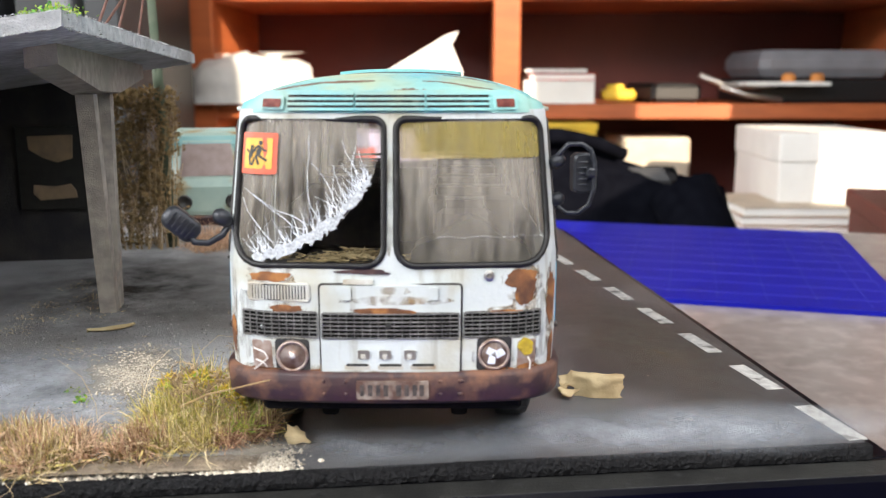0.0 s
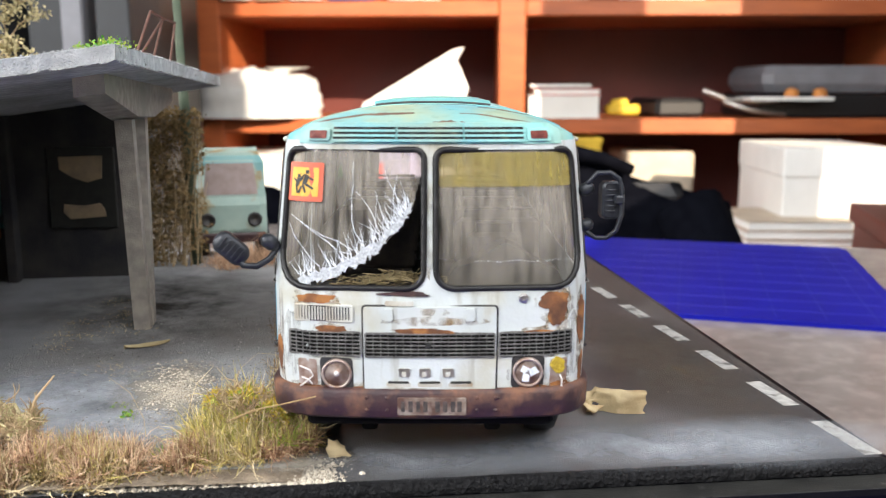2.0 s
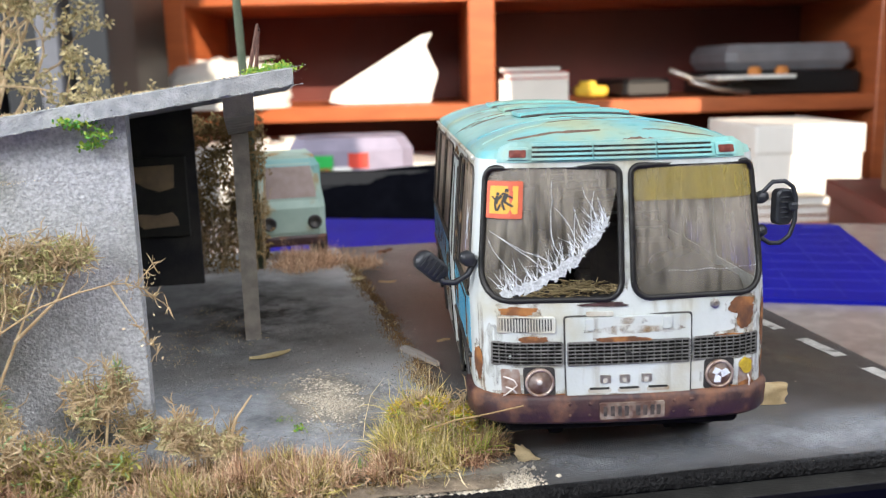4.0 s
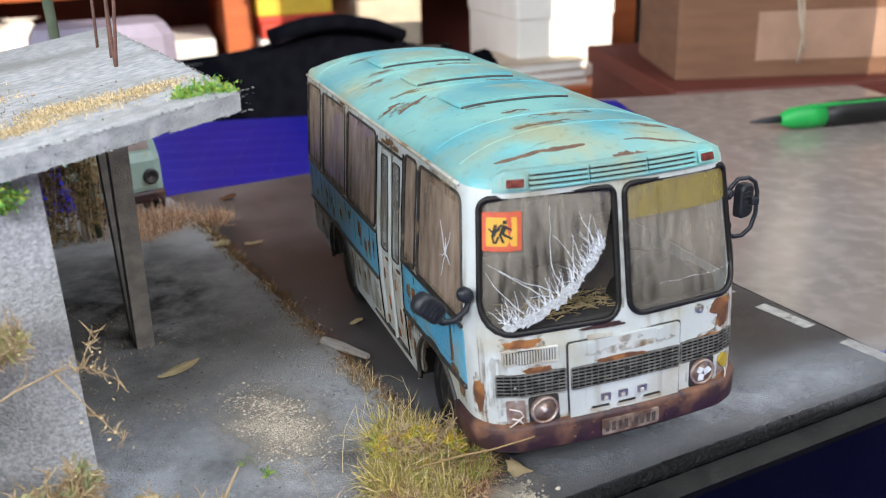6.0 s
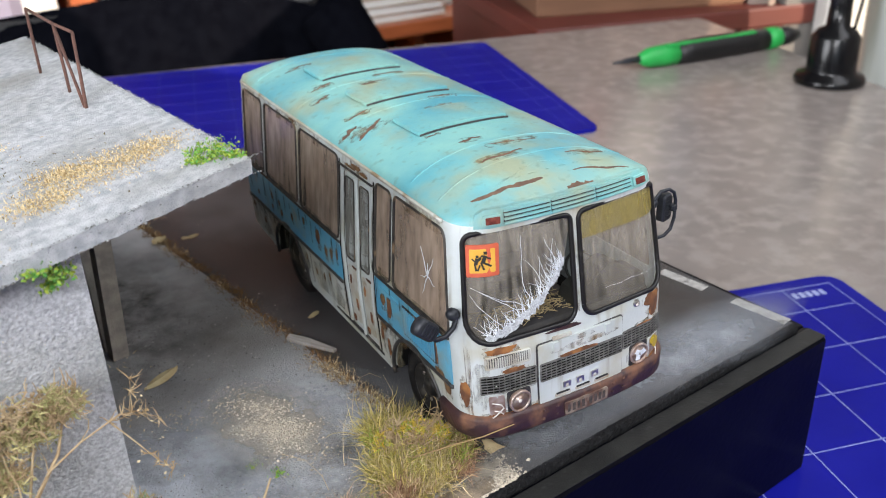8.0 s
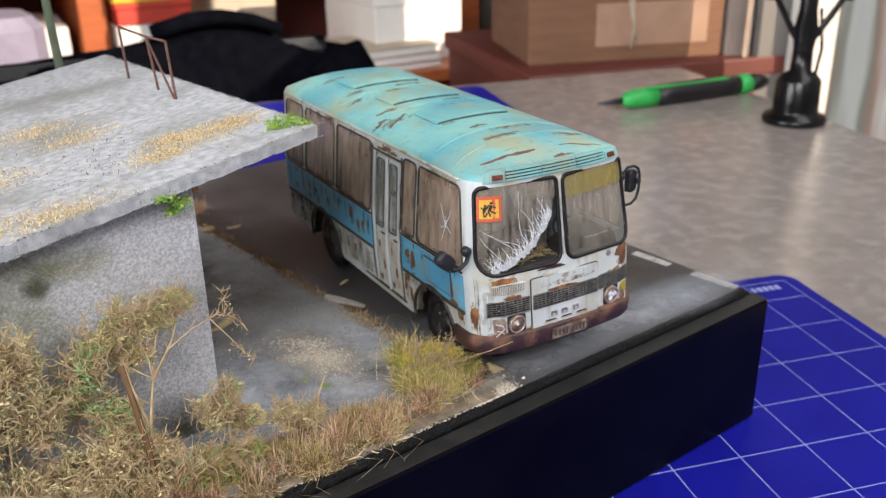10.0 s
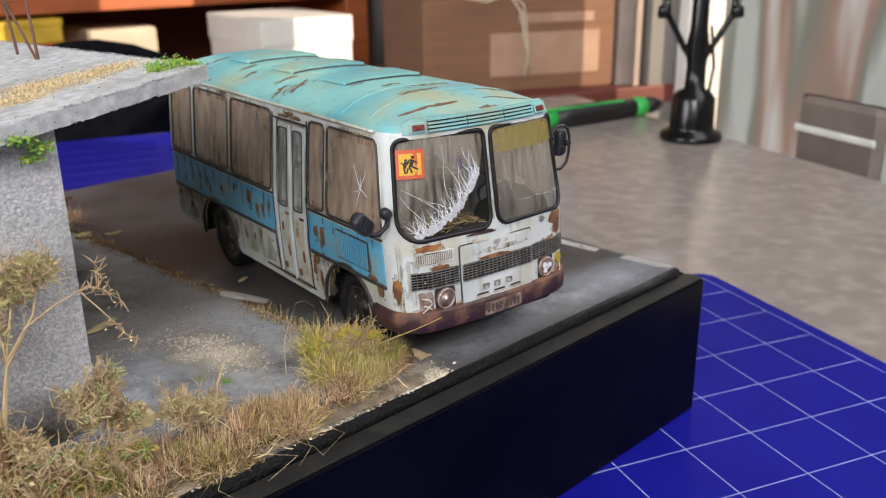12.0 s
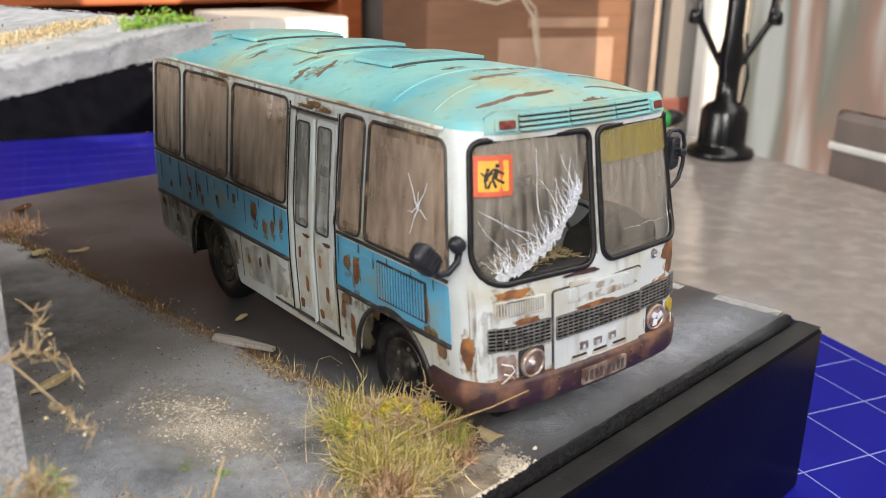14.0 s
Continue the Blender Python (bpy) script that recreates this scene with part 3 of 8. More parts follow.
S_REAR = SIDE0 + REAR_Y - RR - RC


def wins(side):
    if side < 0:
        return [(10.4, 36.4), (38.0, 46.2), (68.0, 95.0), (97.4, 123.5), (126.0, 143.0)]
    return [(10.4, 34.0), (36.5, 56.0), (58.5, 78.0), (80.5, 100.0), (102.5, 122.0), (124.5, 143.0)]


def side_outline():
    """Lower edge with the wheel arches, in (s, z) of the right side."""
    out = [(SF, 14.5), (s_side(AX_F - ARCH_R, 12) - 1.0, SIDE_Z0 + 2)]
    for ax in (AX_F, AX_R):
        for k in range(13):
            a = radians(180 - 180 * k / 12)
            out.append((s_side(ax, 24) + ARCH_R * math.cos(a), ARCH_Z + ARCH_R * math.sin(a)))
        if ax == AX_F:
            out += [(s_side(AX_F + ARCH_R + 2, 24), SIDE_Z0), (s_side(AX_R - ARCH_R - 2), SIDE_Z0)]
    out += [(s_side(AX_R + ARCH_R + 2), SIDE_Z0 + 1.0), (S_REAR + 2, SIDE_Z0 + 3.0), (S_REAR + 2, SIDE_Z1), (SF, SIDE_Z1)]
    return out


DOOR = (48.6, 66.0, 10.6, 58.5)
panes = {-1: [], 1: []}
for side in (-1, 1):
    holes = []
    for y0, y1 in wins(side):
        h = rrect(s_side(y0), s_side(y1), WZ0, WZ1, 1.8, 4)
        panes[side].append(h)
        holes.append(h)
    if side < 0:
        holes.append(rrect(s_side(DOOR[0]), s_side(DOOR[1]), DOOR[2], DOOR[3], 0.8, 2))
    g = Geo()
    if side > 0:
        plate(g, side_outline(), holes, body_at, 0.7, 2.2)
    else:
        flip = lambda u, v, off: body_at(-u, v, off)
        plate(g, side_outline(), holes, flip, 0.7, 2.2)
        g.f = [tuple(reversed(f)) for f in g.f]
    part("side_panel", g, "white_paint", bus, smooth=False)
# front and rear skins
WS = {-1: rrect(-28.0, -1.1, 36.2, 60.9, (6.0, 3.2, 1.8, 2.4), 6), 1: rrect(1.1, 28.0, 36.2, 60.9, (3.2, 6.0, 2.4, 1.8), 6)}
part("front_panel", plate(Geo(), [(-SF, 13.2), (SF, 13.2), (SF, 62.4), (-SF, 62.4)], [WS[-1], WS[1]], body_at, 0.7, 1.6), "white_paint", bus)
rear = lambda u, v, off: body_at(S_REAR + RR * math.pi / 2 + (W0 - RR) - u if u > 0 else -(S_REAR + RR * math.pi / 2 + (W0 - RR) + u), v, off)
g = Geo()
span = W0 - RR + RR * math.pi / 2 - 2.1
plate(g, [(-span, 12.5), (span, 12.5), (span, 62.4), (-span, 62.4)], [rrect(-20, 20, 38, 59, 3, 4)], rear, 0.7, 2.5)
part("rear_panel", g, "white_paint", bus)

# roof skin
g = Geo()
rows, cols = [], 120
ss = np.linspace(-(S_REAR + RR * math.pi / 2 + W0 - RR), S_REAR + RR * math.pi / 2 + W0 - RR, cols * 2 + 1)
for t in (0.0, 0.02, 0.06, 0.12, 0.2, 0.3, 0.42, 0.55, 0.7, 0.85, 1.0):
    row = []
    for s in ss:
        x, y, nx, ny = plan(float(s), 62.4)
        x2 = x * (1 - t)
        y2 = y + (-ny) * 18 * t * (1 - 0.3 * t)
        row.append((x2, y2, roof_z(x2, y2) if t > 0 else 62.0))
    rows.append(row)
n = len(ss)
vs = [p for r in rows for p in r]
fs = [(i * n + k, i * n + k + 1, i * n + n + k + 1, i * n + n + k) for i in range(len(rows) - 1) for k in range(n - 1)]
g.add(vs, fs)
part("roof", g, "teal_paint", bus, "faded turquoise roof with rust", smooth=True)

# ---- shelter ----
SH = pose(-0.0612, 0.031, 0, 0, 0, 9)
shelter = thing("bus_shelter", "derelict grey concrete bus shelter with sloping slab roof", "bus shelter", SH)


def roof_slab_z(x, y):
    return 80.98 + 0.148 * x - 0.031 * y


def slab_right(y):
    """The right rim of the roof slab, not quite square to the front."""
    return -2.5 + 0.032 * (y + 4.1)


g = Geo()
RWX, RWY, RT = 150.0, 166.5, 3.65
nx_, ny_ = 90, 90
rnd = random.Random(4)
top, bot = [], []
for j in range(ny_ + 1):
    for i in range(nx_ + 1):
        y = RWY * j / ny_ - 4.1
        x = slab_right(y) - RWX * i / nx_
        edge = i in (0, nx_) or j in (0, ny_)
        dx, dy = (rnd.uniform(-0.22, 0.22), rnd.uniform(-0.22, 0.22)) if edge else (0, 0)
        z = roof_slab_z(x, y)
        top.append((x + dx, y + dy, z - (0.3 if edge else 0) + rnd.uniform(-0.06, 0.06)))
        if edge:
            dx, dy = dx * 1.3 + rnd.uniform(-0.2, 0.2), dy * 1.3 + rnd.uniform(-0.2, 0.2)
        bot.append((x + dx, y + dy, z - RT + (rnd.choice((0, 0, 0.1, 0.3)) - rnd.choice((0, 0, 0, 0.2)) if edge else 0)))
n = nx_ + 1
nt = len(top)
fs = []
for j in range(ny_):
    for i in range(nx_):
        a = j * n + i
        fs += [(a, a + n, a + n + 1, a + 1), (nt + a, nt + a + 1, nt + a + n + 1, nt + a + n)]
for i in range(nx_):
    fs += [(i, i + 1, nt + i + 1, nt + i), (ny_ * n + i + 1, ny_ * n + i, nt + ny_ * n + i, nt + ny_ * n + i + 1)]
for j in range(ny_):
    fs += [((j + 1) * n, j * n, nt + j * n, nt + (j + 1) * n), (j * n + nx_, (j + 1) * n + nx_, nt + (j + 1) * n + nx_, nt + j * n + nx_)]
g.add(top + bot, fs)
part("roof_slab", g, "roof_concrete", shelter, "weathered concrete roof slab")


def wall_geo(x0, x1, y0, y1, zb=0.0):
    g = Geo()
    vs = []
    for x, y in ((x0, y0), (x1, y0), (x1, y1), (x0, y1)):
        vs += [(x, y, zb), (x, y, roof_slab_z(x, y) - RT - 0.05)]
    g.add(vs, [(0, 2, 3, 1), (2, 4, 5, 3), (4, 6, 7, 5), (6, 0, 1, 7), (1, 3, 5, 7), (6, 4, 2, 0)])
    return g


part("side_wall", wall_geo(-148, -36.5, 1.0, 8.0), "concrete", shelter, "rough grey rendered wall")
# inner walls coloured near black: the shade under the roof is in the colour
part("end_wall", wall_geo(-148, -141, 8.1, 152), "shaded_wall", shelter)
part("back_wall", wall_geo(-148, -32, 152.1, 157), "shaded_wall", shelter, "dark back wall with shade in its colour")
# corbel beam and its two slanting legs
g = Geo()
BX0, BX1 = -17.5, -10.5
prof = [(22, -4.0), (22, -8.6), (62, -13.8), (90, -13.8), (130, -8.6), (130, -4.0)]
vs = []
for x in (BX0, BX1):
    vs += [(x, y, roof_slab_z(x, y) + dz + 0.5) for y, dz in prof]
k = len(prof)
fs = [tuple(range(k - 1, -1, -1)), tuple(range(k, 2 * k))] + [(i, (i + 1) % k, k + (i + 1) % k, k + i) for i in range(k)]
part("corbel", g.add(vs, fs), "old_concrete", shelter, "tapered concrete roof beam")
for ya, yb in ((63.6, 73.6), (84.6, 79.4)):
    g = Geo()
    z1 = roof_slab_z(-14, 76) - 13.2
    vs = [(x, y + d, z) for z, y, w in ((0, yb, 2.3), (z1, ya, 2.3)) for x, d in ((-16.8, -w), (-12.2, -w), (-12.2, w), (-16.8, w))]
    g.add(vs, [(3, 2, 1, 0), (4, 5, 6, 7), (0, 1, 5, 4), (1, 2, 6, 5), (2, 3, 7, 6), (3, 0, 4, 7)])
    part("post", g, "old_concrete", shelter)
# faded painted panel on the inner end of the back wall
M["mural_teal"] = mk("faded teal wall paint", (0.06, 0.16, 0.14), (0.09, 0.20, 0.17), 120, 0.9, c3=(0.10, 0.09, 0.08), c3_scale=90, c3_at=0.55)
M["mural_red"] = mk("faded orange wall paint", (0.36, 0.16, 0.05), (0.28, 0.07, 0.04), 160, 0.9, c3=(0.12, 0.09, 0.07), c3_scale=90, c3_at=0.6)
mural = part("painted_panel", Geo().box((-80, 151.5, 33), (9, 1.0, 24), 0.2), "mural_teal", shelter, "faded teal painted panel")
part("painted_field", Geo().prism(rrect(-82.4, -77.2, 16, 24, 2.2, 5), -151.6, -150.8, pose(0, 0, 0, 90)), "mural_red", mural, "orange red painted field")
part("inner_pier", Geo().box((-72.5, 148.5, 33), (3.5, 6.6, 65), 0.3), "shaded_wall", shelter)
# pavement
setting("pavement", Geo().prism([(-232, 6), (-122, 6), (-115.5, 6.5), (-132.8, 244), (-322, 244), (-322, 6)], -0.5, 1.6, bevel=0.3), "pavement", BASE, "raised grey model pavement")

# road dashes
dashes = new("road_marking")
tagged(dashes, "worn white dashed road edge line", "road marking", kind="structure")
DL = pose(0.0902, 0.0120, 0, 0, 0, 11.4)
dashes.matrix_world = DL
for i in range(9):
    y0, y1 = 27.2 * i + (0.6 if i == 0 else 1.8), 27.2 * i + 18.6
    part("dash", Geo().prism([(-3.9, y0), (0, y0), (0, y1), (-3.9, y1)], -0.1, 0.15), "line_paint", dashes)

# ---- bookcase ----
SHELVES = Matrix.Translation((0.007, -0.14, 0.07)) @ Matrix.Scale(1.3, 4) @ Matrix.Translation((-0.007, 0.14, -0.07))  # the size and place of the bookcase and all in it
case = thing("bookcase", "reddish cherry wood bookcase with dark back panel", "bookcase", SHELVES @ pose(0, 1.05, 0, 0, 0, -2))
for x in (-315, 92, 645):
    part("upright", Geo().box((x, 130, -140), (38 if x != 92 else 36, 260, 1240), 2), "red_wood", case)
for z in (-400, -146, 23, 176, 330):
    for x0, x1 in ((-296, 74), (110, 626)):
        part("shelf", Geo().box(((x0 + x1) / 2, 130, z), (x1 - x0, 258, 20), 1.5), "red_wood", case)
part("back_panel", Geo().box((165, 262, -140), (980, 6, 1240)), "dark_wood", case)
part("plinth", Geo().box((165, 135, -780), (900, 220, 40)), "red_wood", case)


def carton(name, label, cat, c, s, turn, material="cardboard", bevel=2.0, group=""):
    return thing(name, label, cat, pose(c[0] * 0.001, c[1] * 0.001, c[2] * 0.001, 0, 0, turn), group, geo=Geo().box((0, 0, s[2] / 2), s, bevel), material=material)


pbx = thing("paper_box", "white paper box on a low table", "box", pose(0.548, 1.165, -0.1355, 0, 0, -2))
part("box_body", Geo().box((0, 0, 48), (152, 206, 96), 1.5), "paper", pbx)
part("box_lid", Geo().box((0, 0, 108), (156, 211, 40), 2), "paper", pbx)

# ---- bus details ----
def dirty_glass(name, tint, lo, hi, streak=(500, 500, 60), rough=0.25, blotch=90.0, washed=None):
    """A grimy pane: dust in upright streaks on clear sheet; washed: heights in metres between which the dust thickens upwards."""
    m = bpy.data.materials.new(name)
    m.use_nodes = True
    N, L = m.node_tree.nodes, m.node_tree.links
    b = N["Principled BSDF"]
    co, mp, n1, n2 = N.new("ShaderNodeTexCoord"), N.new("ShaderNodeMapping"), N.new("ShaderNodeTexNoise"), N.new("ShaderNodeTexNoise")
    mp.inputs["Scale"].default_value = streak
    L.new(co.outputs["Object"], mp.inputs["Vector"])
    L.new(mp.outputs[0], n1.inputs["Vector"])
    L.new(co.outputs["Object"], n2.inputs["Vector"])
    n1.inputs["Scale"].default_value, n1.inputs["Detail"].default_value = 1.6, 5
    n2.inputs["Scale"].default_value, n2.inputs["Detail"].default_value = blotch, 4
    ad = N.new("ShaderNodeMath")
    ad.operation = "ADD"
    L.new(n1.outputs["Fac"], ad.inputs[0])
    L.new(n2.outputs["Fac"], ad.inputs[1])
    r = N.new("ShaderNodeMapRange")
    for k, v in (("From Min", 0.75), ("From Max", 1.3), ("To Min", lo), ("To Max", hi)):
        r.inputs[k].default_value = v
    L.new(ad.outputs[0], r.inputs["Value"])
    cover = r.outputs[0]
    if washed:
        sp, up, mu = N.new("ShaderNodeSeparateXYZ"), N.new("ShaderNodeMapRange"), N.new("ShaderNodeMath")
        mu.operation = "MULTIPLY"
        L.new(co.outputs["Object"], sp.inputs[0])
        for k, v in (("From Min", washed[0]), ("From Max", washed[1]), ("To Min", 0.38), ("To Max", 1.0)):
            up.inputs[k].default_value = v
        L.new(sp.outputs["Z"], up.inputs["Value"])
        L.new(cover, mu.inputs[0])
        L.new(up.outputs[0], mu.inputs[1])
        cover = mu.outputs[0]
    L.new(cover, b.inputs["Alpha"])
    mx = N.new("ShaderNodeMix")
    mx.data_type = "RGBA"
    mx.inputs["A"].default_value, mx.inputs["B"].default_value = (*tint, 1), (*[c * 0.55 for c in tint], 1)
    L.new(n2.outputs["Fac"], mx.inputs["Factor"])
    L.new(mx.outputs["Result"], b.inputs["Base Color"])
    b.inputs["Roughness"].default_value = rough
    return m


M["glass_front"] = dirty_glass("grimy windscreen", (0.54, 0.49, 0.41), 0.07, 0.64, streak=(430, 430, 16), blotch=55.0, washed=(0.037, 0.052))
M["glass_side"] = dirty_glass("dust-caked side pane", (0.56, 0.43, 0.33), 0.32, 0.98, streak=(240, 240, 60), rough=0.28, blotch=62.0)
M["glass_door"] = dirty_glass("dark grimy door pane", (0.34, 0.34, 0.30), 0.1, 0.75, streak=(340, 340, 20), rough=0.3)
M["glass_yellow"] = dirty_glass("yellow sun film", (0.50, 0.40, 0.11), 0.22, 0.62, streak=(430, 430, 30), rough=0.3)
M["crack"] = mk("white crazed glass", (0.82, 0.86, 0.9), (0.62, 0.66, 0.72), 900, 0.35)
M["crazed"] = dirty_glass("crazed white glass", (0.80, 0.84, 0.88), 0.35, 1.0, (1500, 1500, 1500), 0.3, 700.0)
M["side_seal"] = mk("dusty grey brown seal", (0.016, 0.015, 0.015), (0.06, 0.052, 0.045), 260, 0.5, c3=(0.22, 0.15, 0.09), c3_scale=200, c3_at=0.62)
M["grille_bar"] = mk("grimy grey grille bar", (0.20, 0.195, 0.185), (0.07, 0.068, 0.065), 500, 0.6)
M["sign_red"] = mk("faded red print", (0.62, 0.12, 0.06), (0.55, 0.1, 0.05), 300, 0.5)
M["sign_yellow"] = mk("orange yellow print", (0.75, 0.42, 0.06), (0.7, 0.38, 0.05), 300, 0.5)
M["print_black"] = mk("black print", (0.02, 0.02, 0.018), (0.03, 0.03, 0.025), 300, 0.5)
M["lamp_red"] = mk("red lamp glass", (0.10, 0.018, 0.014), (0.20, 0.05, 0.035), 900, 0.5, spec=0.3)
M["lamp_amber"] = mk("yellow lamp glass", (0.55, 0.40, 0.03), (0.4, 0.28, 0.03), 900, 0.35, bump=0.0003, bscale=1200)
M["lamp_bowl"] = mk("rusty lamp bowl", (0.52, 0.44, 0.40), (0.30, 0.19, 0.14), 500, 0.35, metal=0.5)
M["wire"] = mk("white bare wire", (0.75, 0.72, 0.68), (0.6, 0.56, 0.52), 500, 0.5)
M["plate"] = mk("rust-stained number plate", (0.34, 0.29, 0.24), (0.20, 0.14, 0.10), 500, 0.7, c3=(0.10, 0.05, 0.035), c3_scale=350, c3_at=0.52, c3_soft=0.1)
M["plate_bar"] = mk("worn black print", (0.035, 0.03, 0.028), (0.09, 0.07, 0.06), 900, 0.7)
M["grime_white"] = mk("flat grimy white", (0.55, 0.56, 0.52), (0.42, 0.38, 0.30), 200, 0.6, c3=(0.28, 0.2, 0.12), c3_scale=140, c3_at=0.62)
M["rim_metal"] = mk("dusty steel rim", (0.04, 0.037, 0.035), (0.018, 0.018, 0.018), 500, 0.45, metal=0.4, c3=(0.11, 0.10, 0.085), c3_scale=350, c3_at=0.60, c3_soft=0.1)
M["wheel_well"] = mk("black underside", (0.006, 0.006, 0.006), (0.012, 0.011, 0.010), 300, 0.9, spec=0.1)
M["roof_chip"] = mk("chipped rusty paint", (0.20, 0.115, 0.075), (0.115, 0.07, 0.05), 500, 0.9, bump=0.0002, bscale=900)


def loop_tube(outline, at, off, r, n=6):
    pts = [at(u, v, off) for u, v in outline]
    g = Geo()
    g.tube(pts + pts[:1], r, n, close=False)
    return g


def on_left(u, v, off=0.0):
    return body_at(-u, v, off)


def patch(name, outline, at, off, material, parent, label="", thick=0.25, step=1.2, flip=False):
    g = plate(Geo(), outline, [], lambda u, v, o: at(u, v, off + o), thick, step)
    if flip:
        g.f = [tuple(reversed(f)) for f in g.f]
    return part(name, g, material, parent, label)


def sy(y):
    return s_side(y)


# windscreens: rubber seals, panes, the broken one with a gap
CRACK = [(-23.5, 36.7), (-20.0, 37.6), (-16.0, 39.0), (-12.0, 40.9), (-9.0, 43.2), (-6.6, 45.8), (-4.6, 48.4), (-3.0, 51.2)]
for k in (-1, 1):
    seal = part("windscreen_seal", loop_tube(WS[k], body_at, 0.05, 0.6), "rubber", bus, "black rubber windscreen seal", True)
    if k > 0:
        pane = patch("windscreen", WS[k], body_at, -0.3, "glass_front", bus, "grimy streaked windscreen", 0.15, 3)
        g = Geo()
        rs_ = random.Random(3)
        for i in range(34):
            u = 8.0 + 18.6 * i / 33
            v = 41.0 + 0.12 * math.sin(u * 0.9) + rs_.uniform(-0.08, 0.08)
            g.tube([body_at(u, v, -0.12), body_at(u + rs_.uniform(0.15, 0.4), v + rs_.uniform(-0.06, 0.06), -0.12)], rs_.uniform(0.03, 0.07), 4)
        tagged(part("scratch_line", g, "crack", pane, "pale scuffed line"), kind="stuff")
        patch("sun_film", rrect(1.6, 27.4, 54.3, 60.4, 0.6, 2), body_at, -0.12, "glass_yellow", pane, "yellow sun film strip", 0.06, 3)
    else:
        top = [p for p in WS[k] if p[1] > 51.5] + [(-27.8, 50), (-27.8, 42.2), (-27.0, 40.0), (-25.6, 37.9)]
        pane = patch("windscreen", top + [(a, b) for a, b in CRACK], body_at, -0.3, "glass_front", bus, "shattered grimy windscreen with a gap", 0.15, 2.5)
        rnd = random.Random(11)
        g = Geo()
        up, lo = [], []
        for i in range(60):
            f = i / 59 * (len(CRACK) - 1)
            a = CRACK[min(int(f), len(CRACK) - 2)]
            b = CRACK[min(int(f), len(CRACK) - 2) + 1]
            q = f - min(int(f), len(CRACK) - 2)
            u, v = a[0] + (b[0] - a[0]) * q, a[1] + (b[1] - a[1]) * q
            w = 2.0 * math.sin(math.pi * min(1, 0.12 + i / 59 * 0.85)) ** 0.5
            up.append((u - 0.5 * w * rnd.uniform(0.5, 1.2), v + 0.9 * w * rnd.uniform(0.45, 1.15)))
            lo.append((u + rnd.uniform(-0.5, 0.6), v + rnd.uniform(-0.9, 0.5)))
        plate(g, lo + up[::-1], [], lambda u, v, o: body_at(u, v, o + 0.0), 0.2, 1.5)
        part("crazed_edge", g, "crazed", pane, "white crazed broken edge")
        g = Geo()
        for i in range(130):
            j = rnd.randrange(2, 58)
            u, v = up[j]
            ang = radians(rnd.gauss(118, 22))
            length = rnd.choice((1.2, 2.0, 3.0, 4.5)) * rnd.uniform(0.7, 1.3)
            pts = [(u, v)]
            for s in range(4):
                ang += rnd.gauss(0, 0.14)
                u, v = u + math.cos(ang) * length / 4, v + math.sin(ang) * length / 4
                pts.append((u, v))
            pts = [p for p in pts if inside(p, WS[-1])]
            if len(pts) > 1:
                g.tube([body_at(a, b, -0.05) for a, b in pts], 0.085, 4, taper=0.025)
        for u, v, ang, length in ((-17, 43, 128, 15), (-12.5, 44.5, 122, 17), (-9, 46, 112, 9), (-6.5, 48.5, 105, 8), (-5.2, 50, 118, 8), (-20, 40, 140, 10), (-14, 43, 150, 12), (-10, 45, 96, 8), (-7.6, 47, 130, 7)):
            ang = radians(ang)
            pts = []
            for s in range(9):
                if inside((u, v), WS[-1]):
                    pts.append((u, v))
                ang += rnd.gauss(0, 0.13)
                u, v = u + math.cos(ang) * length / 8, v + math.sin(ang) * length / 8
            g.tube([body_at(a, b, -0.05) for a, b in pts], 0.095, 4, taper=0.035)
        tagged(part("crack_web", g, "crack", pane, "white branching cracks"), kind="stuff")
# warning sticker: plain shapes only
sticker = patch("warning_sticker", rrect(-27.3, -20.0, 51.5, 58.5, 0.3, 2), body_at, 0.1, "sign_red", bus, "square yellow warning sticker with red border", 0.2, 2)
patch("yellow_field", rrect(-26.5, -20.9, 52.4, 57.6, 0.2, 2), body_at, 0.16, "sign_yellow", sticker, "", 0.05, 2)
for cx, cz, w, h, a in ((-25.0, 55.0, 0.75, 1.5, -14), (-25.2, 53.7, 0.38, 1.5, 12), (-24.5, 53.6, 0.38, 1.4, -24), (-25.5, 55.2, 0.32, 1.3, 48), (-24.4, 55.3, 0.32, 1.2, -52), (-23.4, 55.4, 0.85, 1.8, -18), (-23.7, 53.9, 0.42, 1.7, 22), (-22.6, 54.2, 0.42, 1.7, 62), (-22.6, 55.7, 0.34, 1.5, 66), (-24.1, 55.9, 0.34, 1.3, -48), (-24.8, 56.1, 0.6, 0.55, 0), (-23.1, 56.8, 0.7, 0.65, 0)):
    ca, sa = math.cos(radians(a)), math.sin(radians(a))
    patch("bar", [(cx + ca * u - sa * v, cz + sa * u + ca * v) for u, v in ((-w / 2, -h / 2), (w / 2, -h / 2), (w / 2, h / 2), (-w / 2, h / 2))], body_at, 0.24, "print_black", sticker, "", 0.05, 2)

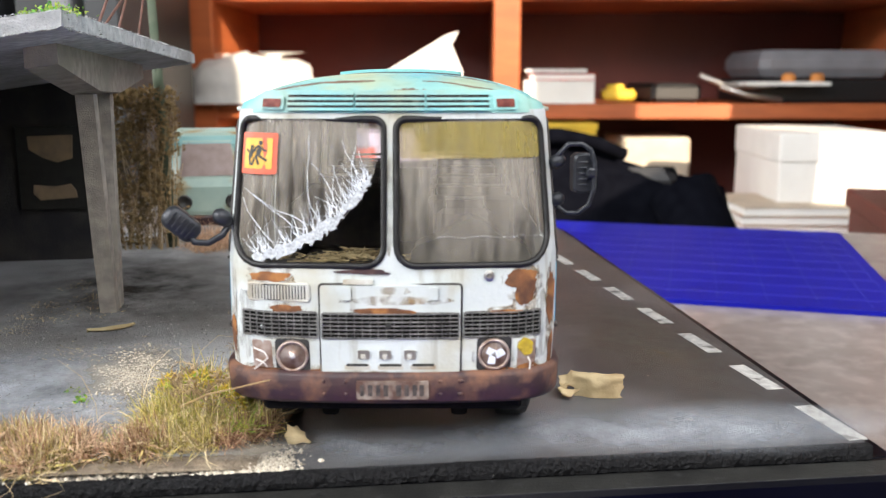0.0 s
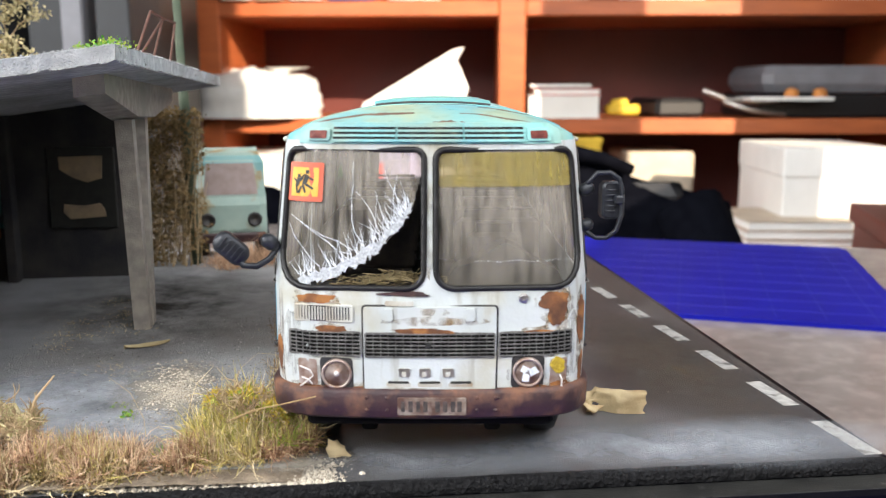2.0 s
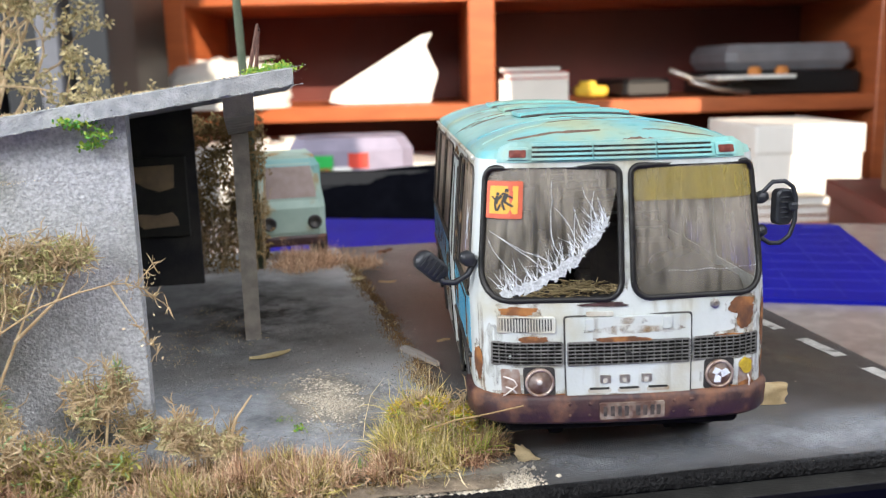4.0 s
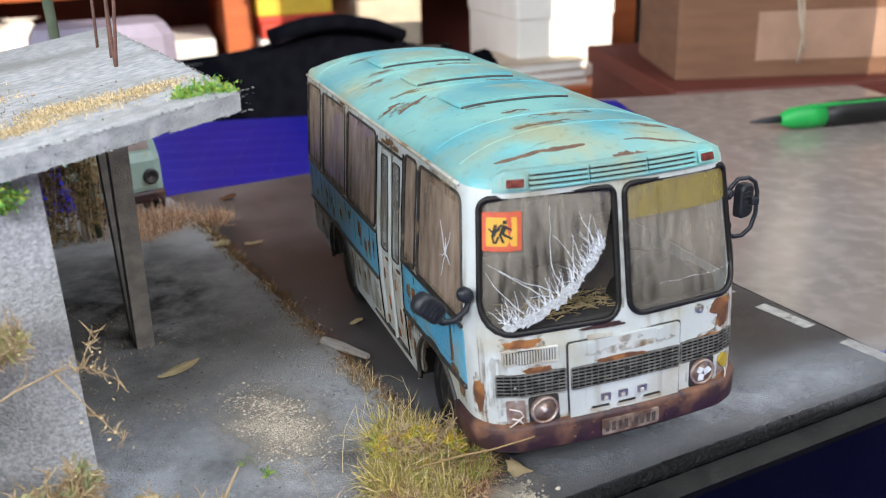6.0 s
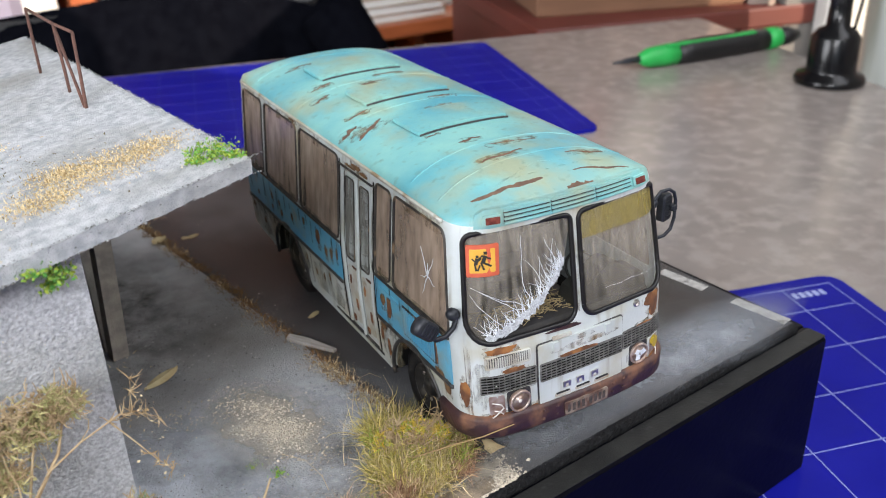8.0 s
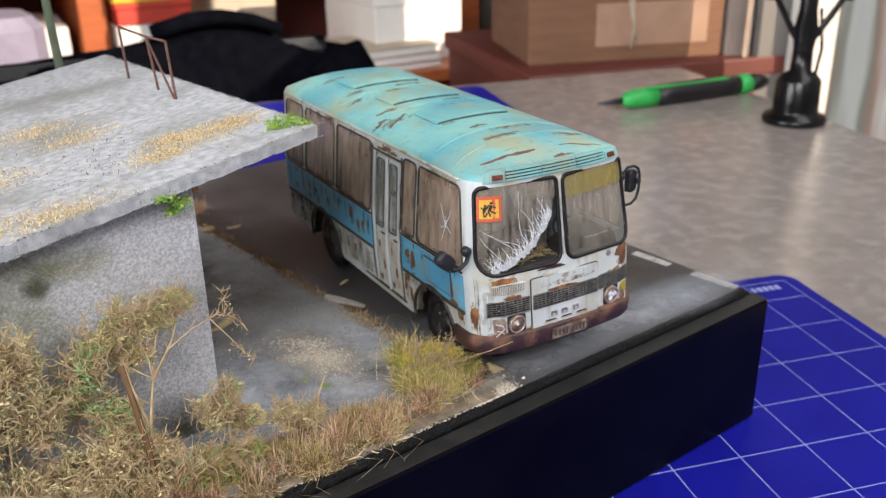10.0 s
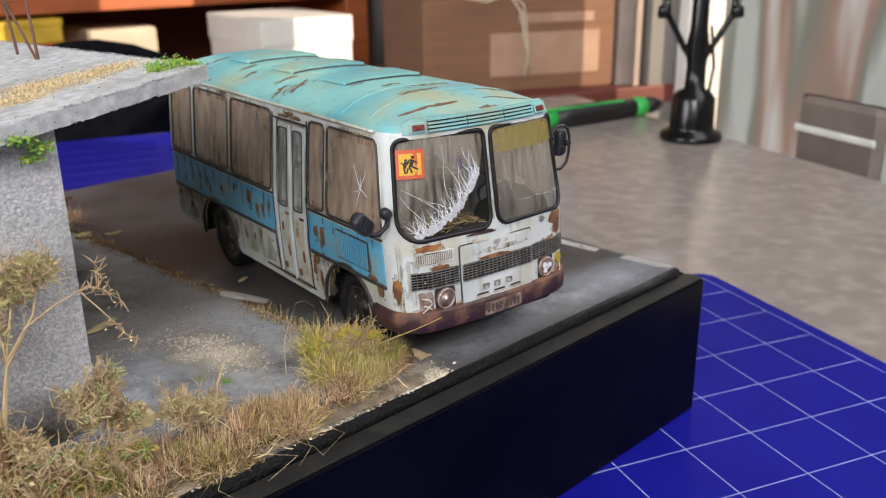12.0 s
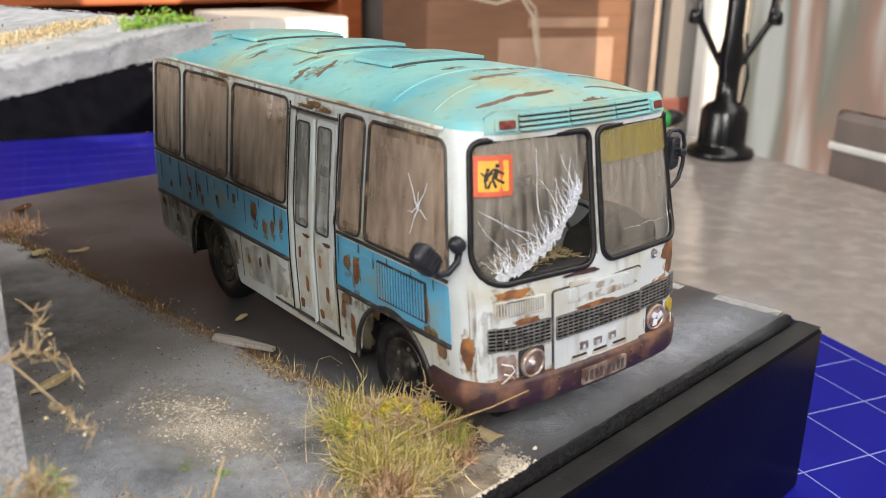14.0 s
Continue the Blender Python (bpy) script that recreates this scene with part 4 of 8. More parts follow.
# front cap with louvres and roof lamps
cap = patch("roof_cap", [(-25.5, 61.9), (25.5, 61.9), (25.2, 64.6), (23, 65.7), (-23, 65.7), (-25.2, 64.6)], body_at, 0.2, "teal_paint", bus, "turquoise front roof cap", 1.2, 1.5)
for x0, x1 in ((-18.6, -6.6), (-6.2, 6.3), (6.7, 18.0)):
    lv = patch("louvre", rrect(x0, x1, 62.4, 65.3, 0.2, 1), body_at, 0.42, "trim_dark", cap, "dark louvre slots", 0.1, 2.5)
    for i in range(4):
        z = 62.35 + i * 0.86
        patch("slat", rrect(x0, x1, z, z + 0.42, 0.05, 1), body_at, 0.85, "teal_paint", lv, "", 0.5, 3)
for x0, x1 in ((-23.6, -19.3), (18.7, 23.0)):
    lm = patch("roof_lamp", rrect(x0, x1, 62.5, 64.7, 0.35, 2), body_at, 0.8, "teal_paint", bus, "small red roof marker lamp", 0.6, 2)
    patch("lens", rrect(x0 + 0.6, x1 - 0.5, 62.9, 64.3, 0.2, 2), body_at, 0.95, "lamp_red", lm, "broken red lens", 0.3, 2)

# hood flap, grilles, inlets
HX0, HX1, HZ0, HZ1 = -11.9, 11.9, 17.3, 33.0
hood = patch("hood_flap", rrect(HX0, HX1, HZ0, HZ1, 0.5, 2), body_at, 0.5, "white_paint", bus, "white front hood flap", 0.8, 2)
part("flap_gap", loop_tube(rrect(HX0 - 0.15, HX1 + 0.15, HZ0 - 0.15, HZ1 + 0.15, 0.5, 2), body_at, 0.12, 0.22), "trim_dark", hood)
for x in (-7.4, 7.2):
    patch("hinge", rrect(x - 0.8, x + 0.8, 30.6, 32.8, 0.2, 2), body_at, 0.95, "white_paint", hood, "", 0.5, 2)
patch("catch_bar", rrect(-8.0, -2.9, 33.2, 34.0, 0.2, 2), body_at, 0.5, "grime_white", hood, "", 0.4, 2)


def grille(x0, x1, z0, z1, off, parent):
    gr = patch("grille", rrect(x0, x1, z0, z1, 0.3, 2), body_at, off, "wheel_well", parent, "dark radiator grille", 0.2, 3)
    g = Geo()
    k = 6
    for i in range(k + 1):
        z = z0 + 0.15 + (z1 - z0 - 0.3) * i / k
        patch_pts = rrect(x0, x1, z - 0.08, z + 0.08, 0.02, 1)
        plate(g, patch_pts, [], lambda u, v, o: body_at(u, v, off + 0.35 + o), 0.3, 4)
    nb = max(4, int((x1 - x0) / 1.3))
    for i in range(nb + 1):
        x = x0 + 0.1 + (x1 - x0 - 0.2) * i / nb
        plate(g, rrect(x - 0.05, x + 0.05, z0, z1, 0.02, 1), [], lambda u, v, o: body_at(u, v, off + 0.28 + o), 0.25, 4)
    tagged(part("grille_mesh", g, "grille_bar", gr, "weathered grille bars"), kind="stuff")
    part("grille_frame", loop_tube(rrect(x0, x1, z0, z1, 0.3, 2), body_at, off + 0.2, 0.16), "grille_bar", gr)
    return gr


gm = grille(HX0 + 0.3, HX1 - 0.3, 23.9, 28.3, 0.55, hood)
grille(-25.7, -12.5, 23.9, 28.3, 0.1, bus)
grille(12.5, 25.9, 23.9, 28.3, 0.1, bus)
part("badge_hole", Geo().lathe([(0.0, -0.2), (0.55, -0.2), (0.6, 0.2), (0.3, 0.25)], Matrix.Translation(body_at(-0.3, 26.3, 0.95)) @ pose(0, 0, 0, 90), 10), "print_black", gm)
inlet = patch("air_inlet", rrect(-24.3, -13.9, 30.2, 33.0, 0.3, 2), body_at, 0.12, "trim_dark", bus, "ribbed air inlet", 0.2, 3)
g = Geo()
for i in range(19):
    x = -23.8 + i * 0.53
    plate(g, rrect(x - 0.13, x + 0.13, 30.4, 32.8, 0.05, 1), [], lambda u, v, o: body_at(u, v, 0.4 + o), 0.35, 3)
tagged(part("ribbing", g, "grime_white", inlet), kind="stuff")
part("inlet_frame", loop_tube(rrect(-24.3, -13.9, 30.2, 33.0, 0.3, 2), body_at, 0.2, 0.28), "grime_white", inlet)
# badge as three plain shapes, and the slots below it
for x in (-4.6, -0.9, 3.3):
    bd = patch("badge", rrect(x - 1.0, x + 1.0, 20.4, 21.9, 0.15, 1), body_at, 0.85, "chrome", hood, "plain chrome badge", 0.5, 2)
    patch("badge_hollow", rrect(x - 0.45, x + 0.35, 20.4, 21.3, 0.1, 1), body_at, 0.9, "grime_white", bd, "", 0.1, 2)
for x in (-5.7, 0.0, 5.6):
    patch("slot", rrect(x - 2.2, x + 2.2, 18.5, 19.3, 0.3, 2), body_at, 0.6, "grime_white", hood, "", 0.15, 2)
    patch("slot_hollow", rrect(x - 1.9, x + 1.9, 19.1, 19.5, 0.15, 1), body_at, 0.66, "print_black", hood, "", 0.15, 2)
part("bolt", Geo().lathe([(0.9, 0), (0.9, 0.6), (0.5, 0.75), (0.3, 0.4)], Matrix.Translation(body_at(16.7, 34.5, -0.1)) @ pose(0, 0, 0, 90), 14), "chrome", bus)


def headlight(x, z, broken):
    hs = patch("headlamp_housing", rrect(x - 3.0, x + 3.0, z - 2.9, z + 2.9, 0.7, 3), body_at, 0.1, "trim_dark", bus, "round headlamp in a dark square housing", 0.2, 2)
    a = Matrix.Translation(body_at(x, z, -0.25)) @ pose(0, 0, 0, 90, 0, 0)
    part("ring", Geo().lathe([(2.75, -0.2), (2.8, 0.9), (2.55, 1.15), (2.3, 0.95), (2.25, 0.1)], a, 28), "lamp_bowl", hs, "dull lamp ring", True)
    part("bowl", Geo().lathe([(2.28, 0.75), (1.7, 0.2), (1.0, -0.1), (0.2, -0.2)], a, 24), "lamp_bowl", hs, "", True)
    part("bulb", Geo().lathe([(0.3, -0.2), (0.55, 0.3), (0.6, 0.7), (0.2, 0.95)], a, 12), "wire" if not broken else "chrome", hs, "", True)
    if broken:
        g = Geo()
        for an, l in ((20, 2.0), (140, 1.6), (250, 1.9)):
            m = a @ pose(0, 0, 0, 0, 0, an)
            g.prism([(0.2, -0.8), (l, -0.5), (l * 0.8, 0.7), (0.4, 0.5)], 0.9, 1.1, m)
        tagged(part("broken_glass", g, "crack", hs, "broken headlamp glass"), kind="stuff")
    return hs


headlight(-17.0, 20.6, False)
headlight(17.8, 20.9, True)
for x0, x1, amber in ((-24.2, -20.6, False), (21.9, 25.3, True)):
    rec = patch("indicator_recess", rrect(x0, x1, 18.2, 23.1, 0.4, 2), body_at, 0.1, "lamp_bowl", bus, "empty rusty indicator recess with wires", 0.2, 2)
    if amber:
        patch("indicator_lens", blob(23.2, 22.0, 1.4, 1.4, 5, 14, 0.25), body_at, 0.7, "lamp_amber", rec, "yellow indicator lens", 0.5, 1)
    c = (x0 + x1) / 2
    wires = ((((-1.2, 21.8), (0.6, 21.2), (1.1, 20.2), (-0.6, 18.6), (-1.4, 18.0)), ((-0.9, 19.8), (0.3, 19.4), (0.9, 18.6))) if not amber else (((0.0, 20.2), (0.5, 19.2), (0.4, 17.6), (0.2, 15.8)),))
    for w in wires:
        part("wire", Geo().tube([body_at(c + u, v, 0.7) for u, v in w], 0.16, 6), "wire", rec, "bare white wire", True)

# bumper with a plain plate
g = Geo()
prof = [(-0.4, 12.7), (0.7, 12.6), (1.1, 13.2), (1.1, 17.3), (0.7, 18.0), (-0.4, 18.1)]
ss_b = np.linspace(-39, 39, 79)
rows = [[body_at(float(s), z, o + 0.2) for o, z in prof] for s in ss_b]
k = len(prof)
g.add([p for r in rows for p in r], [(i * k + j, i * k + k + j, i * k + k + j + 1, i * k + j + 1) for i in range(len(rows) - 1) for j in range(k - 1)])
g.f += [tuple(range(k)), tuple(range(len(g.v) - 1, len(g.v) - k - 1, -1))]
bumper = part("bumper", g, "bumper_rust", bus, "dark rusty front bumper", True)
npl = patch("number_plate", rrect(-5.9, 6.6, 13.6, 16.8, 0.3, 2), body_at, 1.75, "plate", bumper, "rusty number plate with plain bars", 0.4, 3)
for i, (x, w) in enumerate(((-4.9, 0.7), (-3.5, 0.8), (-2.1, 0.7), (-0.8, 0.8), (1.4, 0.9), (2.8, 0.8), (4.2, 0.8), (5.4, 0.8))):
    patch("bar", rrect(x - w / 2, x + w / 2, 14.2, 16.2, 0.1, 1), body_at, 1.83, "plate_bar", npl, "", 0.08, 3)
for x in (-11.6, -7.8, 8.6, 12.3, 11.9):
    for z in (14.3, 16.6):
        part("bumper_bolt", Geo().lathe([(0.35, 0), (0.33, 0.25), (0.1, 0.35)], Matrix.Translation(body_at(x, z, 1.25)) @ pose(0, 0, 0, 90), 8), "bumper_rust", bumper)
part("valance", Geo().box((0, 8, 11.5), (46, 10, 3.5), 0.6), "wheel_well", bus)

# rust on the front
FRONT_RUST = ((-20.6, 34.25, 3.7, 0.85, 1), (-18.0, 28.7, 3.2, 0.75, 2), (22.3, 33.8, 2.9, 1.7, 3), (23.0, 31.6, 1.9, 2.3, 4), (19.8, 28.2, 3.0, 0.4, 5), (-29.4, 23.6, 1.35, 3.4, 6), (-12.0, 17.9, 2.0, 0.4, 9), (-22.0, 18.0, 3.5, 0.4, 10), (24.0, 18.2, 2.2, 0.7, 11), (29.6, 20.5, 1.0, 3.0, 14), (29.0, 30.0, 1.6, 4.6, 15), (19.0, 18.1, 3.0, 0.4, 16))
for x, z, rx, rz, sd in FRONT_RUST:
    patch("rust_patch", ragged(x, z, rx, rz, sd), body_at, 0.10, "rust", bus, "brown rust patch", 0.1, 1.0)
    patch("rust_stain", ragged(x, z - rz * 0.5, rx * 1.25, rz * 1.5 + 0.8, sd + 50), body_at, 0.03, "rust_stain", bus, "thin rust stain", 0.02, 1.2)
patch("rust_stain", ragged(0.5, 32.1, 3.2, 0.7, 7), body_at, 0.56, "rust_stain", hood, "thin rust stain", 0.05, 1.0)
for x, z, rx, rz, sd in ((-1.6, 28.7, 5.0, 0.55, 8), (2.4, 28.5, 2.0, 0.4, 12)):
    patch("rust_patch", ragged(x, z, rx, rz, sd), body_at, 0.62, "rust", hood, "brown rust patch", 0.2, 1.0)
patch("torn_tape", blob(-4.2, 35.3, 3.6, 0.5, 13, 20, 0.4), body_at, 0.3, "bumper_rust", bus, "torn dark strip", 0.3, 1.0)

# side bands, belts, windows, seals
for side, at, fl in ((-1, on_left, True), (1, body_at, False)):
    bands = ((67.6, 146.5), (10.6, 46.8)) if side < 0 else ((10.6, 146.5),)
    for y0, y1 in bands:
        patch("blue_band", rrect(sy(y0), sy(y1), 24.3, 35.2, 0.4, 2), at, 0.14, "blue_paint", bus, "chipped sky blue band", 0.2, 2.4, fl)
        for z, r_ in ((23.8, 0.55), (36.0, 0.35)):
            part("belt_trim", Geo().tube([at(float(s), z, 0.15) for s in np.linspace(sy(y0), sy(y1), 30)], r_, 6), "trim_dark", bus, "grimy dark belt moulding", True)
    for i, h in enumerate(panes[side]):
        w = patch("side_window", h, at, -0.25, "glass_side", bus, "dust-caked side window", 0.15, 4, fl)
        part("window_seal", loop_tube(h, at, 0.05, 0.34), "side_seal", w, "", True)
    part("gutter", Geo().tube([at(float(s), 62.3, 0.3) for s in np.linspace(sy(11), S_REAR, 40)], 0.45, 6), "grime_white", bus, "rain gutter with rust", True)
    for ax in (AX_F, AX_R):
        arc = [(s_side(ax, 24) + (ARCH_R + 0.1) * math.cos(radians(a)), ARCH_Z + (ARCH_R + 0.1) * math.sin(radians(a))) for a in range(-8, 189, 7)]
        part("wheel_arch", Geo().tube([at(u, v, 0.2) for u, v in arc], 0.55, 6), "trim_dark", bus, "", True)
sg_ = patch("side_grille", rrect(sy(16.8), sy(32.0), 26.0, 34.0, 0.3, 2), on_left, 0.3, "trim_dark", bus, "louvred engine side grille", 0.2, 3, True)
for i in range(17):
    s = sy(17.6) + i * (sy(31.3) - sy(17.6)) / 16
    patch("slat", rrect(s - 0.15, s + 0.15, 26.4, 33.6, 0.05, 1), on_left, 0.6, "blue_paint", sg_, "", 0.45, 4, True)
patch("pressing", rrect(sy(34.0), sy(44.0), 32.6, 33.6, 0.4, 2), on_left, 0.45, "blue_paint", bus, "", 0.3, 3, True)
SIDE_RUST = [(134, 27.5, 0.7, 1.1), (120.7, 30.8, 0.8, 1.3), (121.3, 27, 0.7, 1.0), (114.6, 30.5, 0.7, 1.2), (113.2, 27.7, 0.8, 1.2), (104, 29.8, 0.9, 1.4), (94.1, 32.1, 0.9, 1.5), (83.7, 31.4, 1.7, 2.6), (78.5, 28.7, 1.1, 1.7), (74.5, 29.7, 1.0, 1.8), (42.6, 30.3, 1.4, 1.7), (39.2, 29.4, 1.3, 3.2), (44.8, 19.2, 0.8, 2.6), (43.5, 22.2, 1.8, 0.9),
             (41.5, 16.5, 0.8, 3.0), (15.8, 24.6, 2.6, 1.0)]
LOW_RUST = [(13.0, 22.5, 1.6, 2.2), (17.2, 29, 1.0, 3.5), (88.4, 17.7, 0.6, 1.2), (82.4, 18.7, 0.7, 1.4), (77.9, 20.7, 0.6, 1.4), (95, 20, 0.5, 1.0), (70.5, 31, 0.7, 1.8), (132, 18, 1.0, 1.2), (100, 61.4, 3, 0.4), (57, 60.6, 3.2, 0.7), (52.5, 59.9, 2.6, 0.5), (60, 59.8, 3.5, 0.4), (141, 21, 1.2, 1.0), (90, 36.2, 3.5, 0.35), (125, 36.3, 4, 0.3)]
for i, (y, z, ry, rz) in enumerate(SIDE_RUST + LOW_RUST):
    patch("rust_patch", ragged(sy(y), z, ry * 0.9, rz * 0.9, 40 + i), on_left, 0.26, "rust" if rz > 2.2 else "dark_chip", bus, "brown rust patch", 0.1, 1.2, True)
    patch("rust_stain", ragged(sy(y), z - rz * 0.4, ry * 1.15 + 0.15, rz * 1.3 + 0.4, 140 + i), on_left, 0.19, "rust_stain", bus, "thin rust stain", 0.02, 1.2, True)
g = Geo()
for an, l in ((60, 7), (125, 6), (200, 4), (300, 6), (340, 4), (95, 3)):
    u0, v0 = sy(19), 47.0
    g.tube([on_left(u0 + math.cos(radians(an)) * l * q / 4, v0 + math.sin(radians(an)) * l * q / 4 + 0.3 * math.sin(q * 2 + an), 0.05) for q in range(5)], 0.14, 4, taper=0.05)
tagged(part("crack_star", g, "crack", bus, "white star crack in a side window"), kind="stuff")

# run-off stains down the side: beside the door, on the pillars and below the belt
for y0, y1, z0, z1 in ((46.9, 48.3, 12, 60), (66.6, 68.4, 14, 60), (30, 48, 36.5, 39.0), (118, 146, 20, 23.2), (32, 46, 21, 23.3), (12, 30, 58.5, 61.5), (68, 100, 58.8, 61.6), (100, 146, 58.8, 61.6), (11.2, 14.0, 38, 58), (46.6, 48.0, 37, 58)):
    patch("run_stain", rrect(sy(y0), sy(y1), z0, z1, 0.3, 2), on_left, 0.05, "run_stain", bus, "brown run-off stains", 0.02, 2.0, True)
for x0, x1, z0, z1 in ((-24, -14, 31.6, 34.0), (-26, -14, 19.4, 22), (14, 26, 19.4, 21.4), (-29.0, -27.6, 20, 44), (25, 29, 31, 36)):
    patch("run_stain", rrect(x0, x1, z0, z1, 0.3, 2), body_at, 0.02, "run_stain", bus, "brown run-off stains", 0.02, 2.0)
# grey-green road film on the lower panels, ochre film on the front
for y0, y1, z0, z1 in ((69, 92, 11.8, 23.2), (93, 119, 12.2, 23.2), (121, 147, 12.2, 23.2), (34, 46.4, 12.0, 23.2), (70, 146, 36.6, 38.4), (12, 46, 36.6, 38.2)):
    patch("road_film", ragged((sy(y0) + sy(y1)) / 2, (z0 + z1) / 2, (sy(y1) - sy(y0)) / 2, (z1 - z0) / 2, int(y0)), on_left, 0.035, "road_film", bus, "thin grey-green road film", 0.015, 2.0, True)
for x, z, rx, rz, sd, off in ((1.0, 30.4, 9.5, 0.9, 1, 0.54), (-4.0, 17.9, 6.0, 0.4, 2, 0.54)):
    patch("rust_stain", ragged(x, z, rx, rz, 300 + sd), body_at, off, "rust_stain", hood, "thin ochre stain", 0.02, 1.2)
for x, z, rx, rz, sd in ((-25.6, 26.0, 2.2, 6.0, 6), (26.6, 25.0, 1.8, 6.2, 7), (-15.2, 24.0, 8.0, 0.8, 8), (17.5, 24.1, 7.0, 0.7, 9), (0.0, 47.0, 0.7, 9.0, 10)):
    patch("road_film", ragged(x, z, rx, rz, 310 + sd), body_at, 0.012, "road_film", bus, "thin grey-green road film", 0.01, 1.2)
rd = random.Random(31)
for y in (14.5, 21, 28.5, 33, 38, 45.6, 69.5, 73, 80.5, 88, 91.5, 97, 104.5, 109, 116, 121.5, 127, 133, 140):
    l = rd.uniform(2.5, 9.0)
    patch("drip_stain", ragged(sy(y), 35.6 - l / 2, rd.uniform(0.18, 0.5), l / 2, int(y * 7)), on_left, 0.38, "drip_stain", bus, "dark drip below the windows", 0.02, 1.0, True)
# dark gaps beside the door and along the lower edge
for y0 in (47.2, 67.1):
    part("panel_gap", Geo().tube([on_left(sy(y0), z, 0.02) for z in (11.5, 24, 36, 48, 60)], 0.24, 5), "wheel_well", bus, "dark open seam")
for y0 in (92.5, 120.0):
    part("panel_gap", Geo().tube([on_left(sy(y0), z, 0.0) for z in (12, 17, 23)], 0.12, 5), "trim_dark", bus)
part("sill_edge", Geo().tube([on_left(float(q), 11.6, -0.1) for q in np.linspace(sy(46), sy(76), 14)], 0.4, 6), "trim_dark", bus)
# folding door
door = patch("door", rrect(sy(DOOR[0]) + 0.2, sy(DOOR[1]) - 0.2, DOOR[2] + 0.2, DOOR[3] - 0.2, 0.5, 2), on_left, -1.0, "grime_white", bus, "grimy white folding door with narrow panes", 0.5, 3, True)
for i, (a, b) in enumerate(((49.6, 56.4), (58.2, 65.0))):
    leaf = patch("door_leaf", rrect(sy(a), sy(b), 11.6, 57.4, 0.5, 2), on_left, -0.45, "white_paint", door, "", 0.5, 3, True)
    patch("door_glass", rrect(sy(a + 1.0), sy(b - 1.0), 33.5, 56.2, 0.8, 3), on_left, -0.25, "glass_door", leaf, "dirty door pane", 0.2, 3, True)
    part("glass_seal", loop_tube(rrect(sy(a + 0.9), sy(b - 0.9), 33.4, 56.3, 0.8, 3), on_left, -0.2, 0.2), "side_seal", leaf, "", True)
    patch("lower_panel", rrect(sy(a + 1.0), sy(b - 1.0), 14.0, 31.0, 0.6, 2), on_left, -0.2, "grime_white", leaf, "", 0.2, 3, True)
    for j, (dy, z, r1, r2) in enumerate(((2, 20, 0.6, 2.0), (4.5, 27, 0.5, 1.5), (5.0, 14.5, 0.8, 1.2), (1.5, 31.5, 1.5, 0.4))):
        patch("rust_patch", ragged(sy(a + dy), z, r1, r2, 90 + i * 9 + j), on_left, -0.05, "rust", leaf, "brown rust patch", 0.15, 1.2, True)
part("door_post", Geo().tube([on_left(sy(57.3), z, -0.1) for z in (11.5, 30, 57.5)], 0.5, 6), "white_paint", door)
part("door_header", Geo().tube([on_left(float(s), 58.8, 0.2) for s in np.linspace(sy(47.8), sy(66.8), 8)], 0.3, 6), "trim_dark", door, "dark door header", True)

# roof: hatches, pressed ribs, rust chips
for y0, y1, rot in ((50, 64, 0), (80, 93.5, 0), (110, 124, 0)):
    h = patch("roof_hatch", rrect(-13.4, 13.0, y0, y1, 0.8, 3), roof_at, 1.1, "teal_paint", bus, "low turquoise roof hatch", 0.9, 2.5)
    part("hatch_gap", Geo().tube([roof_at(float(x), y0 - 0.25, 0.2) for x in np.linspace(-13, 13, 14)], 0.3, 5), "trim_dark", h)
for y0, bow in ((32.5, 3.5), (72, 2.5), (100, 2.0), (134, 2.0), (20, 4.0)):
    part("roof_rib", Geo().tube([roof_at(float(x), y0 + bow * (1 - (x / 25) ** 2), -0.30) for x in np.linspace(-25, 25, 26)], 0.45, 6), "teal_paint", bus, "", True)
ROOF_CHIPS = ((-21, 13.4, -3, 12.2, 0.95), (0.5, 8.0, 7.6, 7.8, 1.3), (5.4, 12.6, 20.0, 10.6, 0.45), (-10.6, 25.6, 1.4, 27.4, 0.6), (-8.1, 39.4, -2.0, 40.0, 0.7), (-26.0, 68.5, -20.7, 70.4, 1.1), (-23.6, 62.6, -14.6, 68.6, 0.9), (-2.0, 67.0, 6.4, 66.8, 0.4), (-4.0, 34.6, 9.0, 31.4, 0.22), (9.0, 20.4, 19.0, 18.4, 0.4), (-20.4, 76, -14.0, 77.4, 0.5), (-22.0, 96, -17.0, 97.4, 0.6), (-6.0, 97.6, 1.0, 98.6, 0.5), (-19.0, 104.6, -12.0, 106.6, 0.5), (2.0, 105, 11.0, 104, 0.3), (-18.0, 128, -9.0, 130, 0.4), (4.0, 76, 12.0, 74, 0.3), (-12.0, 48, -9.0, 48.4, 0.3))
